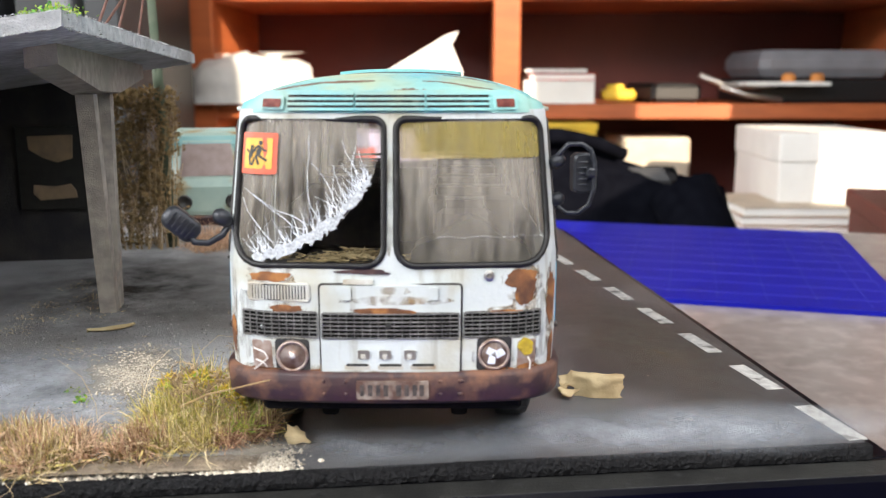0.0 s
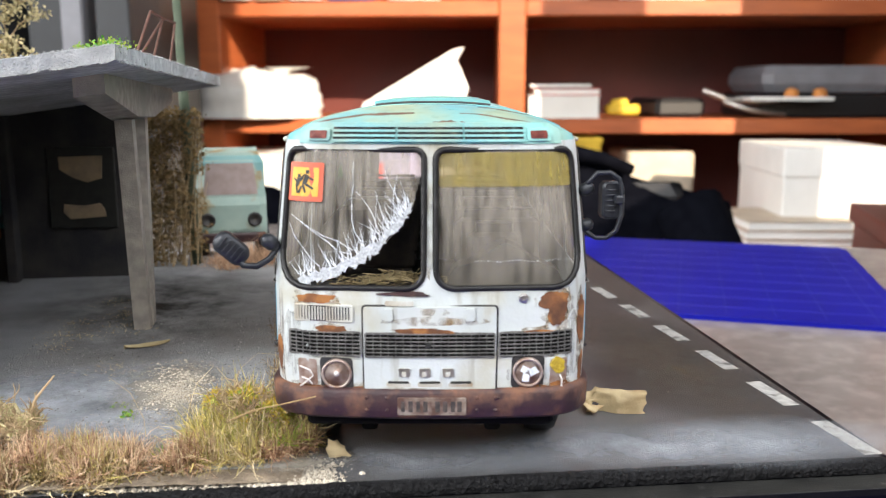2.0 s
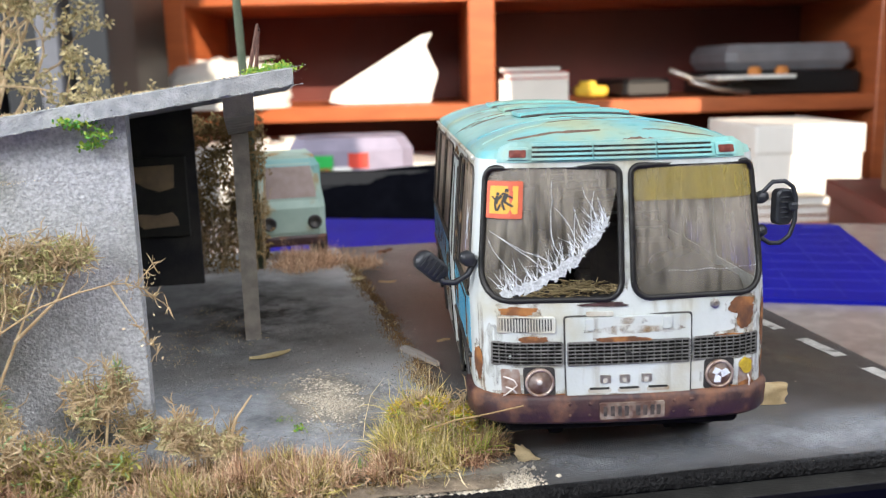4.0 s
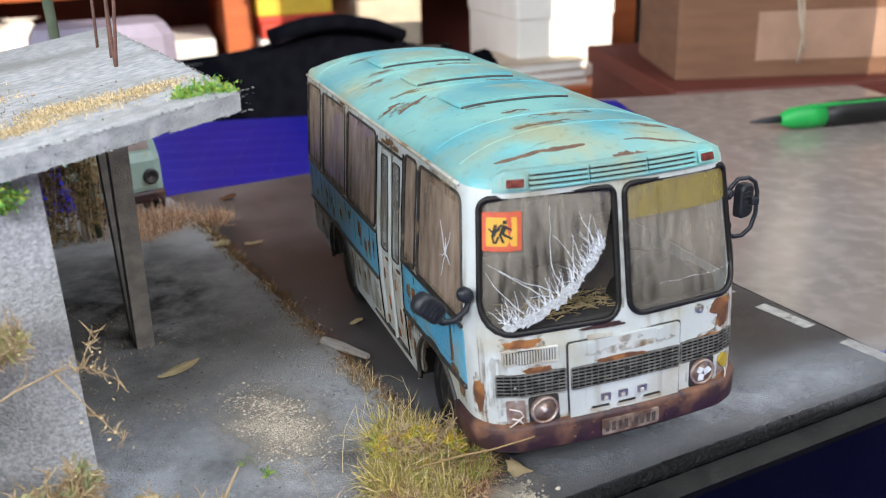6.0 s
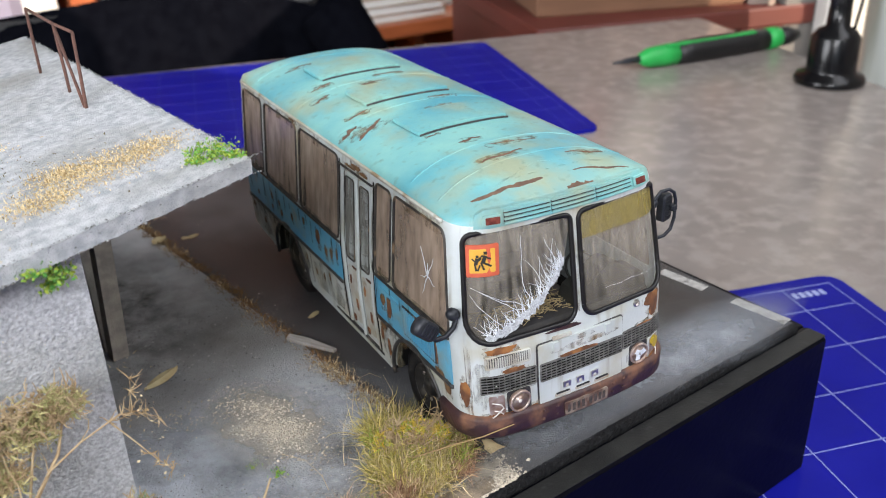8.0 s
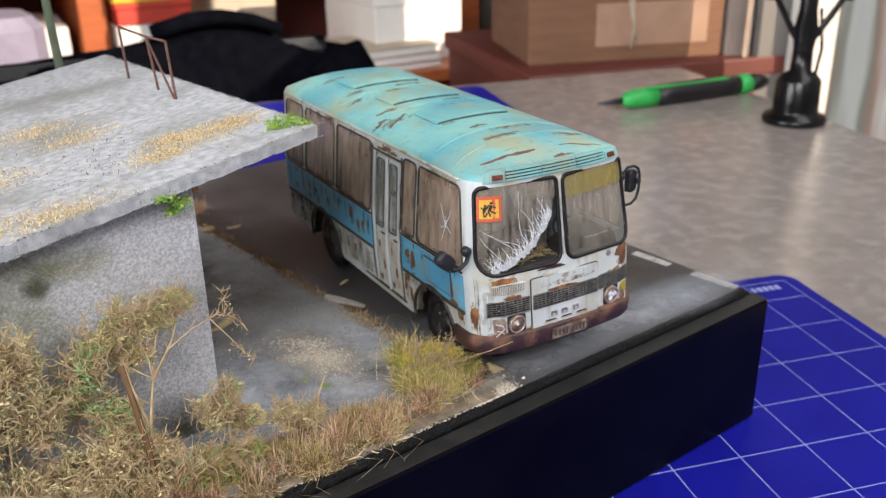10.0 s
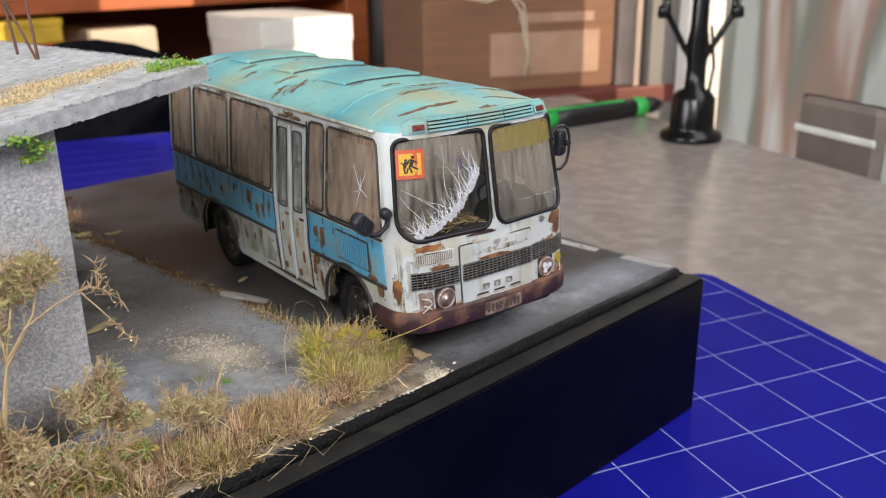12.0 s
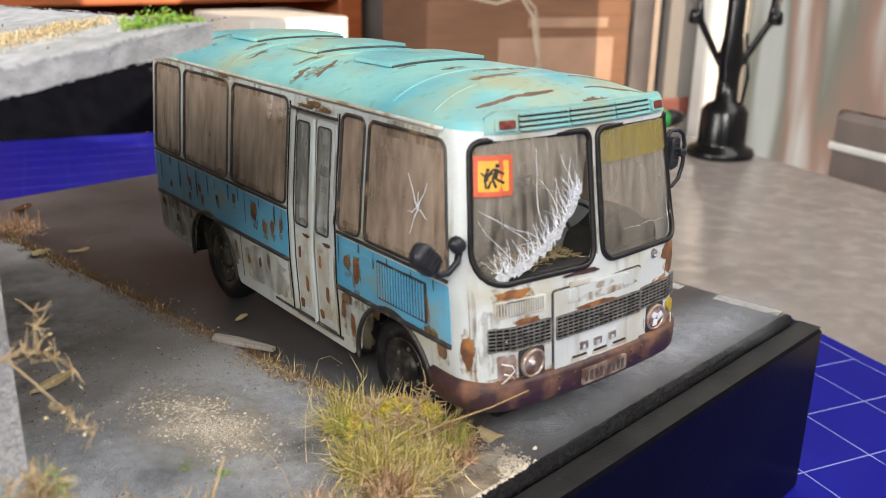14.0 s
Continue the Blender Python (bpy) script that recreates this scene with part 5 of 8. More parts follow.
for i, (xa, ya, xb, yb, w) in enumerate(ROOF_CHIPS):
    n = 22
    way = math.atan2(yb - ya, xb - xa)
    up, lo = [], []
    for k in range(n + 1):
        f = k / n
        body = math.sin(math.pi * min(1.0, max(0.0, 0.04 + 0.92 * f))) ** 0.5
        for rim_, sg in ((up, 1), (lo, -1)):
            d = sg * w * body * (0.65 + 0.8 * noise.noise((f * 5.0 + i * 7.3, sg * 3.0, 0.0)) + 0.35 * noise.noise((f * 16.0 + i, sg * 5.0, 2.0)))
            rim_.append((xa + (xb - xa) * f - math.sin(way) * d, ya + (yb - ya) * f + math.cos(way) * d + 0.9 * noise.noise((f * 2.4 + i * 3.0, 0.0, 7.0))))
    if all(u[1] - l[1] > 0.02 for u, l in zip(up, lo)):
        patch("rust_patch", lo + up[::-1], roof_at, 0.07, "roof_chip", bus, "flaked rusty roof patch", 0.12, 1.2)
    else:
        patch("rust_patch", ragged((xa + xb) / 2, (ya + yb) / 2, math.dist((xa, ya), (xb, yb)) / 2, w, 200 + i), roof_at, 0.07, "roof_chip", bus, "flaked rusty roof patch", 0.12, 1.2)
    if ya > 14:
        patch("rust_stain", ragged((xa + xb) / 2, (ya + yb) / 2, math.dist((xa, ya), (xb, yb)) / 2 + 1.0, w + 1.2, 260 + i), roof_at, 0.02, "rust_stain", bus, "thin rust stain", 0.02, 1.6)

# mirrors
LY = -4.2
left_m = part("mirror_arm", Geo().tube([(-28.2, 12.4 + LY, 43.2), (-29.8, 11.2 + LY, 40.6), (-32.2, 10.8 + LY, 39.2), (-34.6, 10.6 + LY, 39.4), (-36.4, 10.7 + LY, 41.6)], 0.62, 8), "dark_metal", bus, "bent mirror arm", True)
part("mirror_mount", Geo().lathe([(0.9, -1.2), (1.5, 0), (1.4, 1.4), (0.6, 2.2)], pose(-29.4, 11.6 + LY, 43.4, 20, -50, 0), 12), "dark_metal", left_m, "", True)
HM = pose(-36.8, 10.7 + LY, 42.6, 90, 0, 14) @ pose(0, 0, 0, 0, 0, 48)
part("mirror_head", Geo().prism(rrect(-2.1, 2.1, -3.5, 3.5, 1.7, 6), -1.2, 1.2, HM, 0.7), "dark_metal", left_m, "dark wing mirror hanging askew", True)
for k in (-2.0, -1.0, 0.0, 1.0, 2.0):
    part("rib", Geo().prism(rrect(-1.4, 1.4, k - 0.16, k + 0.16, 0.08, 2), 1.15, 1.5, HM, 0.05), "dark_metal", left_m)
MY = 11.0
right_m = part("mirror_arm", Geo().tube([(28.4, MY + 0.6, 52.9), (29.8, MY + 0.2, 54.6), (31.2, MY, 56.2), (33.6, MY - 0.2, 56.3), (35.2, MY - 0.3, 55.2), (35.9, MY - 0.4, 53.0), (35.9, MY - 0.4, 48.4), (35.0, MY - 0.3, 45.4), (33.2, MY - 0.1, 43.9), (31.2, MY, 43.9), (29.8, MY + 0.2, 44.8), (28.6, MY + 0.6, 46.2)], 0.46, 8), "dark_metal", bus, "looped mirror bracket", True)
for z in (53.0, 46.1):
    part("mirror_mount", Geo().lathe([(0.8, -1.0), (1.3, 0), (1.2, 1.3), (0.5, 1.9)], pose(29.0, MY + 0.6, z, 0, 70, 20), 12), "dark_metal", right_m, "", True)
part("mirror_head", Geo().prism(rrect(-2.0, 2.0, -3.6, 3.6, 1.2, 4), -1.0, 1.0, pose(34.0, MY + 1.2, 51.0, 90, 0, 16), 0.45), "dark_metal", right_m, "dark rectangular wing mirror")
for z in (49.0, 50.0, 51.0, 52.0, 53.0):
    part("rib", Geo().box((33.6, MY + 0.15, z), (2.4, 0.5, 0.3), 0.1), "dark_metal", right_m)
part("mirror_clamp", Geo().box((35.4, MY - 0.2, 51.2), (1.9, 1.7, 1.7), 0.35), "dark_metal", right_m)

# wheels
def wheel(side, ax):
    a = Matrix.Translation((side * 22.6, ax, 11.2)) @ pose(0, 0, 0, 0, 90 * side, 0)
    w = part("wheel", Geo().lathe([(6.2, -3.2), (9.6, -3.6), (10.9, -2.8), (11.2, -1.5), (11.2, 1.8), (10.8, 3.0), (9.4, 3.7), (6.5, 3.2), (6.3, 1.0)], a, 40), "rubber", bus, "dusty black tyre", True)
    part("rim", Geo().lathe([(6.4, 2.2), (6.5, 3.3), (6.0, 3.4), (5.2, 1.7), (3.4, 1.4), (2.6, 2.8), (2.2, 3.2), (0.3, 3.3)], a, 24), "rim_metal", w, "dark steel rim", True)
    for k in range(6):
        m = a @ pose(0, 0, 0, 0, 0, k * 60)
        part("wheel_nut", Geo().lathe([(0.5, 1.4), (0.5, 2.4), (0.2, 2.6)], m @ Matrix.Translation((3.9, 0, 0)), 6), "chrome", w)
        part("tread_block", Geo().box((11.15, 0, 0), (0.5, 2.6, 5.6), 0.2, None), "rubber", w).matrix_local = Matrix.Translation(Vector(a.translation) * 0.001) @ a.to_quaternion().to_matrix().to_4x4() @ pose(0, 0, 0, 0, 0, k * 60)
    return w


for sd in (-1, 1):
    for ax in (AX_F, AX_R):
        wheel(sd, ax)
# unseen underbody parts, added to block light and darken the ground under the bus
part("front_axle", Geo().box((0, AX_F, 8.2), (40, 6, 6), 1.0), "wheel_well", bus)
part("rear_axle", Geo().box((0, AX_R, 8.6), (40, 8, 7), 1.5), "wheel_well", bus)
part("gearbox", Geo().box((0, 52, 7.2), (13, 44, 6), 1.5), "wheel_well", bus)
for x in (-12, 12):
    part("frame_rail", Geo().box((x, 72, 7.6), (3, 124, 3.4), 0.4), "wheel_well", bus)
part("chassis", Geo().box((0, 72, 10.5), (40, 128, 4), 0.6), "wheel_well", bus)

# inside: floor, dashboard, wheel, seats, straw
part("cabin_floor", Geo().box((0, 78, 13.2), (34, 138, 1.0)), "interior", bus)
for sd in (-1, 1):
    for ax in (AX_F, AX_R):
        g = Geo()
        vs, steps = [], list(range(-6, 187, 8))
        for q in steps:
            for rad in (ARCH_R - 0.1, ARCH_R + 0.5):
                for x in (18.6, 28.0):
                    vs.append((sd * x, ax + rad * math.cos(radians(q)), ARCH_Z + rad * math.sin(radians(q))))
        g.add(vs, [f for i in range(len(steps) - 1) for f in ((i * 4, i * 4 + 1, i * 4 + 5, i * 4 + 4), (i * 4 + 3, i * 4 + 2, i * 4 + 6, i * 4 + 7), (i * 4 + 1, i * 4 + 3, i * 4 + 7, i * 4 + 5), (i * 4 + 2, i * 4, i * 4 + 4, i * 4 + 6))])
        part("arch_liner", g, "wheel_well", bus, "black inner wheel arch")
        part("wheel_well", Geo().box((sd * 18.4, ax, 18.5), (0.8, 31, 18)), "wheel_well", bus, "black wheel well")
    part("floor_edge", Geo().box((sd * 22, (AX_F + AX_R) / 2, 13.2), (9.5, AX_R - AX_F - 32, 1.0)), "interior", bus)
part("dashboard", Geo().box((0, 10.0, 33.0), (50, 9, 4), 1.0), "interior", bus, "dusty black dashboard")
arch = [(14 + 11 * math.cos(q), 34.5 + 9.0 * math.sin(q) * (0.85 + 0.15 * math.sin(q * 5))) for q in np.linspace(0, math.pi, 15)]
part("instrument_cowl", Geo().add([(x, y, z) for y in (7.5, 13.5) for x, z in arch], [(k, k + 1, k + 16, k + 15) for k in range(14)] + [tuple(range(14, -1, -1)), tuple(range(15, 30))]), "print_black", bus, "dusty black instrument cowl")
part("firewall", Geo().box((0, 8.0, 22.5), (50, 2, 18)), "interior", bus)
part("engine_cover", Geo().box((2, 22, 21), (16, 20, 16), 2.0), "interior", bus, "black engine cover")
st = Geo()
st.tube([(13.5 + 4.6 * math.cos(a), 17.5 + 3.2 * math.sin(a), 37.5 + 3.4 * math.sin(a)) for a in np.linspace(0, math.tau, 25)], 0.35, 6)
st.tube([(13.5, 17.5, 37.5), (13.5, 14, 31)], 0.5, 6)
part("steering_wheel", st, "print_black", bus, "", True)


def seat(x, y, w=20.0):
    s = part("bus_seat", Geo().box((x, y, 23.0), (w, 10, 3.2), 1.2), "seat", bus, "worn brown bus seat")
    part("seat_back", Geo().box((0, 0, 0), (w, 2.6, 17), 1.2, Euler((radians(-10), 0, 0)).to_matrix()), "seat", s).matrix_local = Matrix.Translation((x * 0.001, (y + 5.5) * 0.001, 0.0325))
    part("seat_frame", Geo().box((x, y, 17.5), (w * 0.7, 6, 8)), "interior", s)
    part("grab_rail", Geo().tube([(x - w / 2 + 2, y + 7.2, 40), (x - w / 2 + 2, y + 7.6, 43), (x + w / 2 - 2, y + 7.6, 43), (x + w / 2 - 2, y + 7.2, 40)], 0.4, 6), "chrome", s, "", True)


seat(13.5, 30, 12)
for y in (52, 74, 96, 118, 136):
    seat(15.5, y)
    if y > 66:
        seat(-15.5, y)
rnd = random.Random(21)
g = Geo()
for i in range(420):
    x, y = rnd.gauss(-8, 6), rnd.gauss(12, 2.6)
    if not (-24 < x < 8 and 7 < y < 19):
        continue
    z = 35.0 + rnd.uniform(0, 1.8) * math.exp(-((x + 6) / 7) ** 2)
    a, e, l = rnd.uniform(0, 6.28), rnd.uniform(-0.3, 0.6), rnd.uniform(1.2, 3.0)
    g.tube([(x, y, z), (x + l * math.cos(a), y + l * math.sin(a) * 0.7, z + l * math.sin(e) * 0.5)], 0.11, 3)
tagged(part("straw", g, "gold_grass", bus, "dry straw lying on the dashboard"), kind="stuff")
# ---- plants, stones and litter on the base ----
def leafy(name, c1, c2, rough=0.85):
    """A plant colour that varies from leaf to leaf."""
    m = bpy.data.materials.new(name)
    m.use_nodes = True
    N, L = m.node_tree.nodes, m.node_tree.links
    b = N["Principled BSDF"]
    ge, mx = N.new("ShaderNodeNewGeometry"), N.new("ShaderNodeMix")
    mx.data_type = "RGBA"
    mx.inputs["A"].default_value, mx.inputs["B"].default_value = (*c1, 1), (*c2, 1)
    L.new(ge.outputs["Random Per Island"], mx.inputs["Factor"])
    L.new(mx.outputs["Result"], b.inputs["Base Color"])
    b.inputs["Roughness"].default_value = rough
    b.inputs["Specular IOR Level"].default_value = 0.2
    return m


M["g_straw"] = leafy("dry straw blades", (0.95, 0.80, 0.50), (0.36, 0.25, 0.12))
M["g_gold"] = leafy("golden green blades", (0.90, 0.74, 0.26), (0.24, 0.23, 0.06))
M["g_red"] = leafy("reddish brown blades", (0.36, 0.19, 0.12), (0.92, 0.68, 0.46))
M["g_rust"] = leafy("rusty brown blades", (0.18, 0.08, 0.05), (0.66, 0.43, 0.27))
M["g_ochre"] = leafy("ochre yellow sprigs", (0.86, 0.60, 0.10), (0.42, 0.36, 0.06))
M["g_green"] = leafy("fresh green blades", (0.20, 0.38, 0.05), (0.62, 0.56, 0.13))
M["g_foam"] = leafy("dry grey-green sprigs", (0.70, 0.62, 0.32), (0.24, 0.25, 0.09))
M["g_vine"] = leafy("brown dead creeper", (0.30, 0.20, 0.09), (0.13, 0.095, 0.04))
M["g_kerb"] = leafy("rusty brown weeds", (0.34, 0.20, 0.09), (0.13, 0.08, 0.04))
M["g_tree"] = leafy("dull dry twigs", (0.68, 0.57, 0.32), (0.21, 0.185, 0.09))
M["g_moss"] = leafy("bright green moss", (0.09, 0.32, 0.07), (0.36, 0.42, 0.06))
M["g_olive"] = leafy("olive blades", (0.52, 0.46, 0.13), (0.26, 0.25, 0.06))
M["g_brown"] = leafy("brown dry sprigs", (0.80, 0.66, 0.38), (0.30, 0.24, 0.11))
M["g_pale"] = leafy("pale yellow sprigs", (0.74, 0.66, 0.38), (0.36, 0.32, 0.14))
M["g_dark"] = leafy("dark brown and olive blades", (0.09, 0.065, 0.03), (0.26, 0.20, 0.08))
M["g_sea"] = leafy("pale sea-green sprigs", (0.32, 0.50, 0.26), (0.20, 0.34, 0.10))
M["stump"] = mk("golden brown stick", (0.19, 0.10, 0.04), (0.11, 0.06, 0.025), 200, 0.7, stretch=(1, 1, 0.2), bump=0.0003, bscale=900)
M["sponge"] = mk("yellow sponge", (0.80, 0.70, 0.40), (0.64, 0.53, 0.27), 400, 0.95, bump=0.0006, bscale=900)
M["twig"] = mk("dry tan twig", (0.56, 0.43, 0.26), (0.40, 0.28, 0.15), 300, 0.8, bump=0.0002, bscale=900)
M["grit"] = leafy("grey grit", (0.50, 0.49, 0.47), (0.07, 0.07, 0.07))
M["edge_grit"] = leafy("crumbled concrete", (0.46, 0.465, 0.475), (0.10, 0.10, 0.09))
M["stone"] = leafy("pale gravel", (0.72, 0.65, 0.53), (0.30, 0.26, 0.21))
M["dead_leaf"] = mk("dry pale leaf", (0.50, 0.42, 0.24), (0.40, 0.31, 0.16), 300, 0.7, bump=0.0002, bscale=700)
M["foam"] = mk("tan crumpled leaf", (0.66, 0.53, 0.31), (0.50, 0.37, 0.20), 160, 0.75, bump=0.0003, bscale=500)
M["rusty_rod"] = mk("rusty rod", (0.16, 0.075, 0.055), (0.1, 0.05, 0.04), 600, 0.85)
M["green_pole"] = mk("dull green pole paint", (0.06, 0.085, 0.05), (0.09, 0.11, 0.07), 200, 0.7)
M["old_wood"] = mk("grey weathered wood", (0.40, 0.37, 0.34), (0.3, 0.27, 0.24), 200, 0.85, stretch=(1, 5, 1))
M["mint"] = mk("faded mint paint", (0.40, 0.52, 0.45), (0.31, 0.43, 0.38), 90, 0.5, c3=(0.32, 0.2, 0.06), c3_scale=70, c3_at=0.6)
M["pale_board"] = mk("pale brown board", (0.42, 0.30, 0.17), (0.34, 0.25, 0.16), 200, 0.9, c3=(0.22, 0.17, 0.12), c3_scale=120, c3_at=0.58, c3_soft=0.1)
M["van_glass"] = mk("dust-caked pinkish glass", (0.34, 0.26, 0.24), (0.26, 0.19, 0.17), 200, 0.5)
M["van_teal"] = mk("van turquoise paint", (0.2, 0.42, 0.42), (0.26, 0.46, 0.44), 90, 0.5)


def blades(g, n, place, h0, h1, lean, rnd, width=0.16, curl=0.55):
    """Blades of grass: thin strips that bend and twist. place() gives the foot."""
    vs, fs = [], []
    for _ in range(n):
        x, y, z, k, *way = place()
        h = rnd.uniform(h0, h1) * k
        a = way[0] if way else rnd.uniform(0, math.tau)
        l = min(abs(rnd.gauss(0, lean)) * (way[1] if way else 1.0), 3.0)
        w = width * rnd.uniform(0.6, 1.3)
        p, e = Vector((x, y, z)), math.atan(1 / max(l, 0.05))
        b = len(vs)
        turn = rnd.gauss(0, 0.35)
        for i, ww in ((0, 1.0), (1, 0.9), (2, 0.75), (3, 0.5)):
            px, py = -math.sin(a + turn) * w / 2 * ww, math.cos(a + turn) * w / 2 * ww
            pz = rnd.uniform(-0.4, 0.4) * w * ww
            vs += [(p.x + px, p.y + py, p.z + pz), (p.x - px, p.y - py, p.z - pz)]
            p = p + Vector((math.cos(a) * math.cos(e), math.sin(a) * math.cos(e), math.sin(e))) * (h / 4)
            a += rnd.gauss(0, 0.75)
            e += rnd.gauss(-0.26, 0.55) * curl / 0.55
            if p.z < z + 0.1:
                e = abs(e) * 0.3
        vs.append(tuple(p))
        fs += [(b, b + 1, b + 3, b + 2), (b + 2, b + 3, b + 5, b + 4), (b + 4, b + 5, b + 7, b + 6), (b + 6, b + 7, b + 8)]
    g.add(vs, fs)
    return g


def tuft_at(spots, rnd, z=0.3):
    """Feet of blades gathered in tufts round spots (x, y, spread)."""
    def place():
        x, y, s = rnd.choice(spots)
        dx, dy = rnd.gauss(0, s), rnd.gauss(0, s)
        k = (0.6 + 0.4 * math.sin(x * 12.9 + y * 7.3)) * rnd.uniform(0.55, 1.1) + 0.25
        return x + dx, max(y + dy, front_y(x + dx) + 1.5), z, k, math.atan2(dy, dx) + rnd.gauss(0, 0.7), 0.5 + 0.7 * math.hypot(dx, dy) / s
    return place


def grass(label, material, spots, n, h0, h1, lean, seed, width=0.16, z=0.3):
    rnd = random.Random(seed)
    return thing("grass", label, "grass", kind="stuff", geo=blades(Geo(), n, tuft_at(spots, rnd, z), h0, h1, lean, rnd, width), material=material)


def front_y(x):
    """The front edge of the road at x."""
    return 10.4 + (x - 89.5) * math.tan(radians(6.5))


def clump(g, cx, cy, cz, r, n, rnd, width=0.15, flat=0.75, squash=1.0):
    """A round tuft of fine wiry blades that spring from one foot in all upward directions."""
    vs, fs = [], []
    for _ in range(n):
        a, e = rnd.uniform(0, math.tau), math.asin(rnd.uniform(0.02, 1.0) ** flat)
        l = r * rnd.uniform(0.55, 1.15)
        p = Vector((cx + rnd.gauss(0, r * 0.16), cy + rnd.gauss(0, r * 0.16), cz))
        w, b = width * rnd.uniform(0.6, 1.3), len(vs)
        tw = rnd.gauss(0, 0.5)
        for k, ww in enumerate((1.0, 0.85, 0.65, 0.4)):
            px, py, pz = -math.sin(a + tw) * w / 2 * ww, math.cos(a + tw) * w / 2 * ww, rnd.uniform(-0.5, 0.5) * w * ww
            vs += [(p.x + px, p.y + py, p.z + pz), (p.x - px, p.y - py, p.z - pz)]
            p = p + Vector((math.cos(a) * math.cos(e), math.sin(a) * math.cos(e), math.sin(e) * squash)) * (l / 4)
            p.z = max(p.z, 0.35)
            p.y = max(p.y, front_y(p.x) - 0.6)
            a += rnd.gauss(0, 0.50)
            e += rnd.gauss(-0.12, 0.36)
        vs.append(tuple(p))
        fs += [(b, b + 1, b + 3, b + 2), (b + 2, b + 3, b + 5, b + 4), (b + 4, b + 5, b + 7, b + 6), (b + 6, b + 7, b + 8)]
    return g.add(vs, fs)


def tufts(label, material, spots, seed, width=0.15, flat=0.75, squash=1.0):
    """Tufts of grass of one colour: spots (x, y, z, reach, blades)."""
    rnd = random.Random(seed)
    g = Geo()
    for x, y, z, r, n in spots:
        clump(g, x, y, z, r, int(n * 0.72), rnd, width * 1.12, flat, squash)
    return thing("grass", label, "grass", kind="stuff", geo=g, material=material)


rs = random.Random(5)
gold = [(rs.gauss(-38, 5.0), rs.gauss(16, 4.2), 1.15) for _ in range(20)]
tufts("golden green tuft of tangled grass beside the bus", "g_gold", [(x, y, rs.uniform(0.5, 4.0), rs.uniform(7, 11), 260) for x, y, _ in gold], 1, 0.25)
tufts("straw blades mingled with golden grass", "g_straw", [(x + 1, y - 1, 1.5, rs.uniform(8, 12.5), 130) for x, y, _ in gold], 21, 0.22, 0.7)
tufts("olive blades at the heart of the golden grass", "g_olive", [(x, y, 1.0, rs.uniform(6, 9), 200) for x, y, _ in gold[::2]], 22, 0.26)
tufts("fresh green blades among golden grass", "g_green", [(rs.gauss(-35, 4.0), rs.gauss(14, 2.8), rs.uniform(2, 6), 6.0, 130) for _ in range(11)] + [(-42, 11, 2, 4, 110), (-47, 13, 1, 4, 80), (-52, 7, 1, 3.6, 80), (-70, 8, 1, 4, 60), (-88, 4, 1, 5, 120), (-104, 0, 2, 6, 160), (-111, -2, 2, 6, 200)], 2, 0.2)
# dark olive and brown blades vary the colour and paint the gaps' shade
tufts("dark blades for the shade deep in the golden grass", "g_dark", [(x, y, 0.4, rs.uniform(4, 7), 170) for x, y, _ in gold], 41, 0.28)
tufts("reddish brown dry grass beside the bumper", "g_rust", [(rs.gauss(-27.5, 2.2), rs.gauss(12.5, 3.2), rs.uniform(0.5, 3), rs.uniform(4, 7), 190) for _ in range(14)], 23, 0.2, 1.0)
front = [(x, front_y(x) + rs.uniform(3.5, 13), 1.6) for x in (rs.uniform(-78, -43) for _ in range(26))]
tufts("reddish brown tangled grass at the front edge", "g_red", [(x, y, rs.uniform(0.4, 3.0), rs.uniform(5.5, 8.5), 200) for x, y, _ in front[:12]], 3, 0.23, 0.85)
tufts("rusty tangle at the front edge", "g_rust", [(x, y, rs.uniform(0.4, 3.0), rs.uniform(5, 8), 200) for x, y, _ in front[10:22]], 36, 0.22, 0.85)
tufts("pale straw tangle at the front edge", "g_straw", [(x, y, 0.6, rs.uniform(6, 9), 170) for x, y, _ in front[9:]], 24, 0.22, 0.85)
tufts("golden tangle at the front edge", "g_gold", [(x, y, 0.6, rs.uniform(6, 9), 170) for x, y, _ in front[::3]], 34, 0.24, 0.85)
tufts("dark blades for the shade deep in the front grass", "g_dark", [(x, y, 0.4, 6.0, 160) for x, y, _ in front], 42, 0.26, 0.9)
wide = [(x, front_y(x) + rs.uniform(3, 19), 1.9) for x in (rs.uniform(-120, -66) for _ in range(46))]
tufts("straw-coloured dry grass along the front edge", "g_straw", [(x, y, 0.6, rs.uniform(5.5, 9), 150) for x, y, _ in wide[:24]], 4, 0.22, 0.85)
tufts("brown dry grass along the front edge", "g_red", [(x, y, 0.6, rs.uniform(5, 8.5), 160) for x, y, _ in wide[14:]], 25, 0.23, 0.85)
tufts("olive dry grass along the front edge", "g_olive", [(x, y, 0.6, rs.uniform(5.5, 9), 180) for x, y, _ in wide[1::3]], 26, 0.24, 0.85)
tufts("dark blades for the shade deep in the wide grass", "g_dark", [(x, y, 0.3, 6.0, 140) for x, y, _ in wide], 43, 0.26, 0.9)
tall = [(x, front_y(x) + rs.uniform(3, 20), 2.6) for x in (rs.uniform(-188, -106) for _ in range(36))]
tufts("tall brown tangle before the concrete wall", "g_rust", [(x, y, rs.uniform(0.5, 6), rs.uniform(7, 11), 260) for x, y, _ in tall[:22]], 27, 0.23, 0.8)
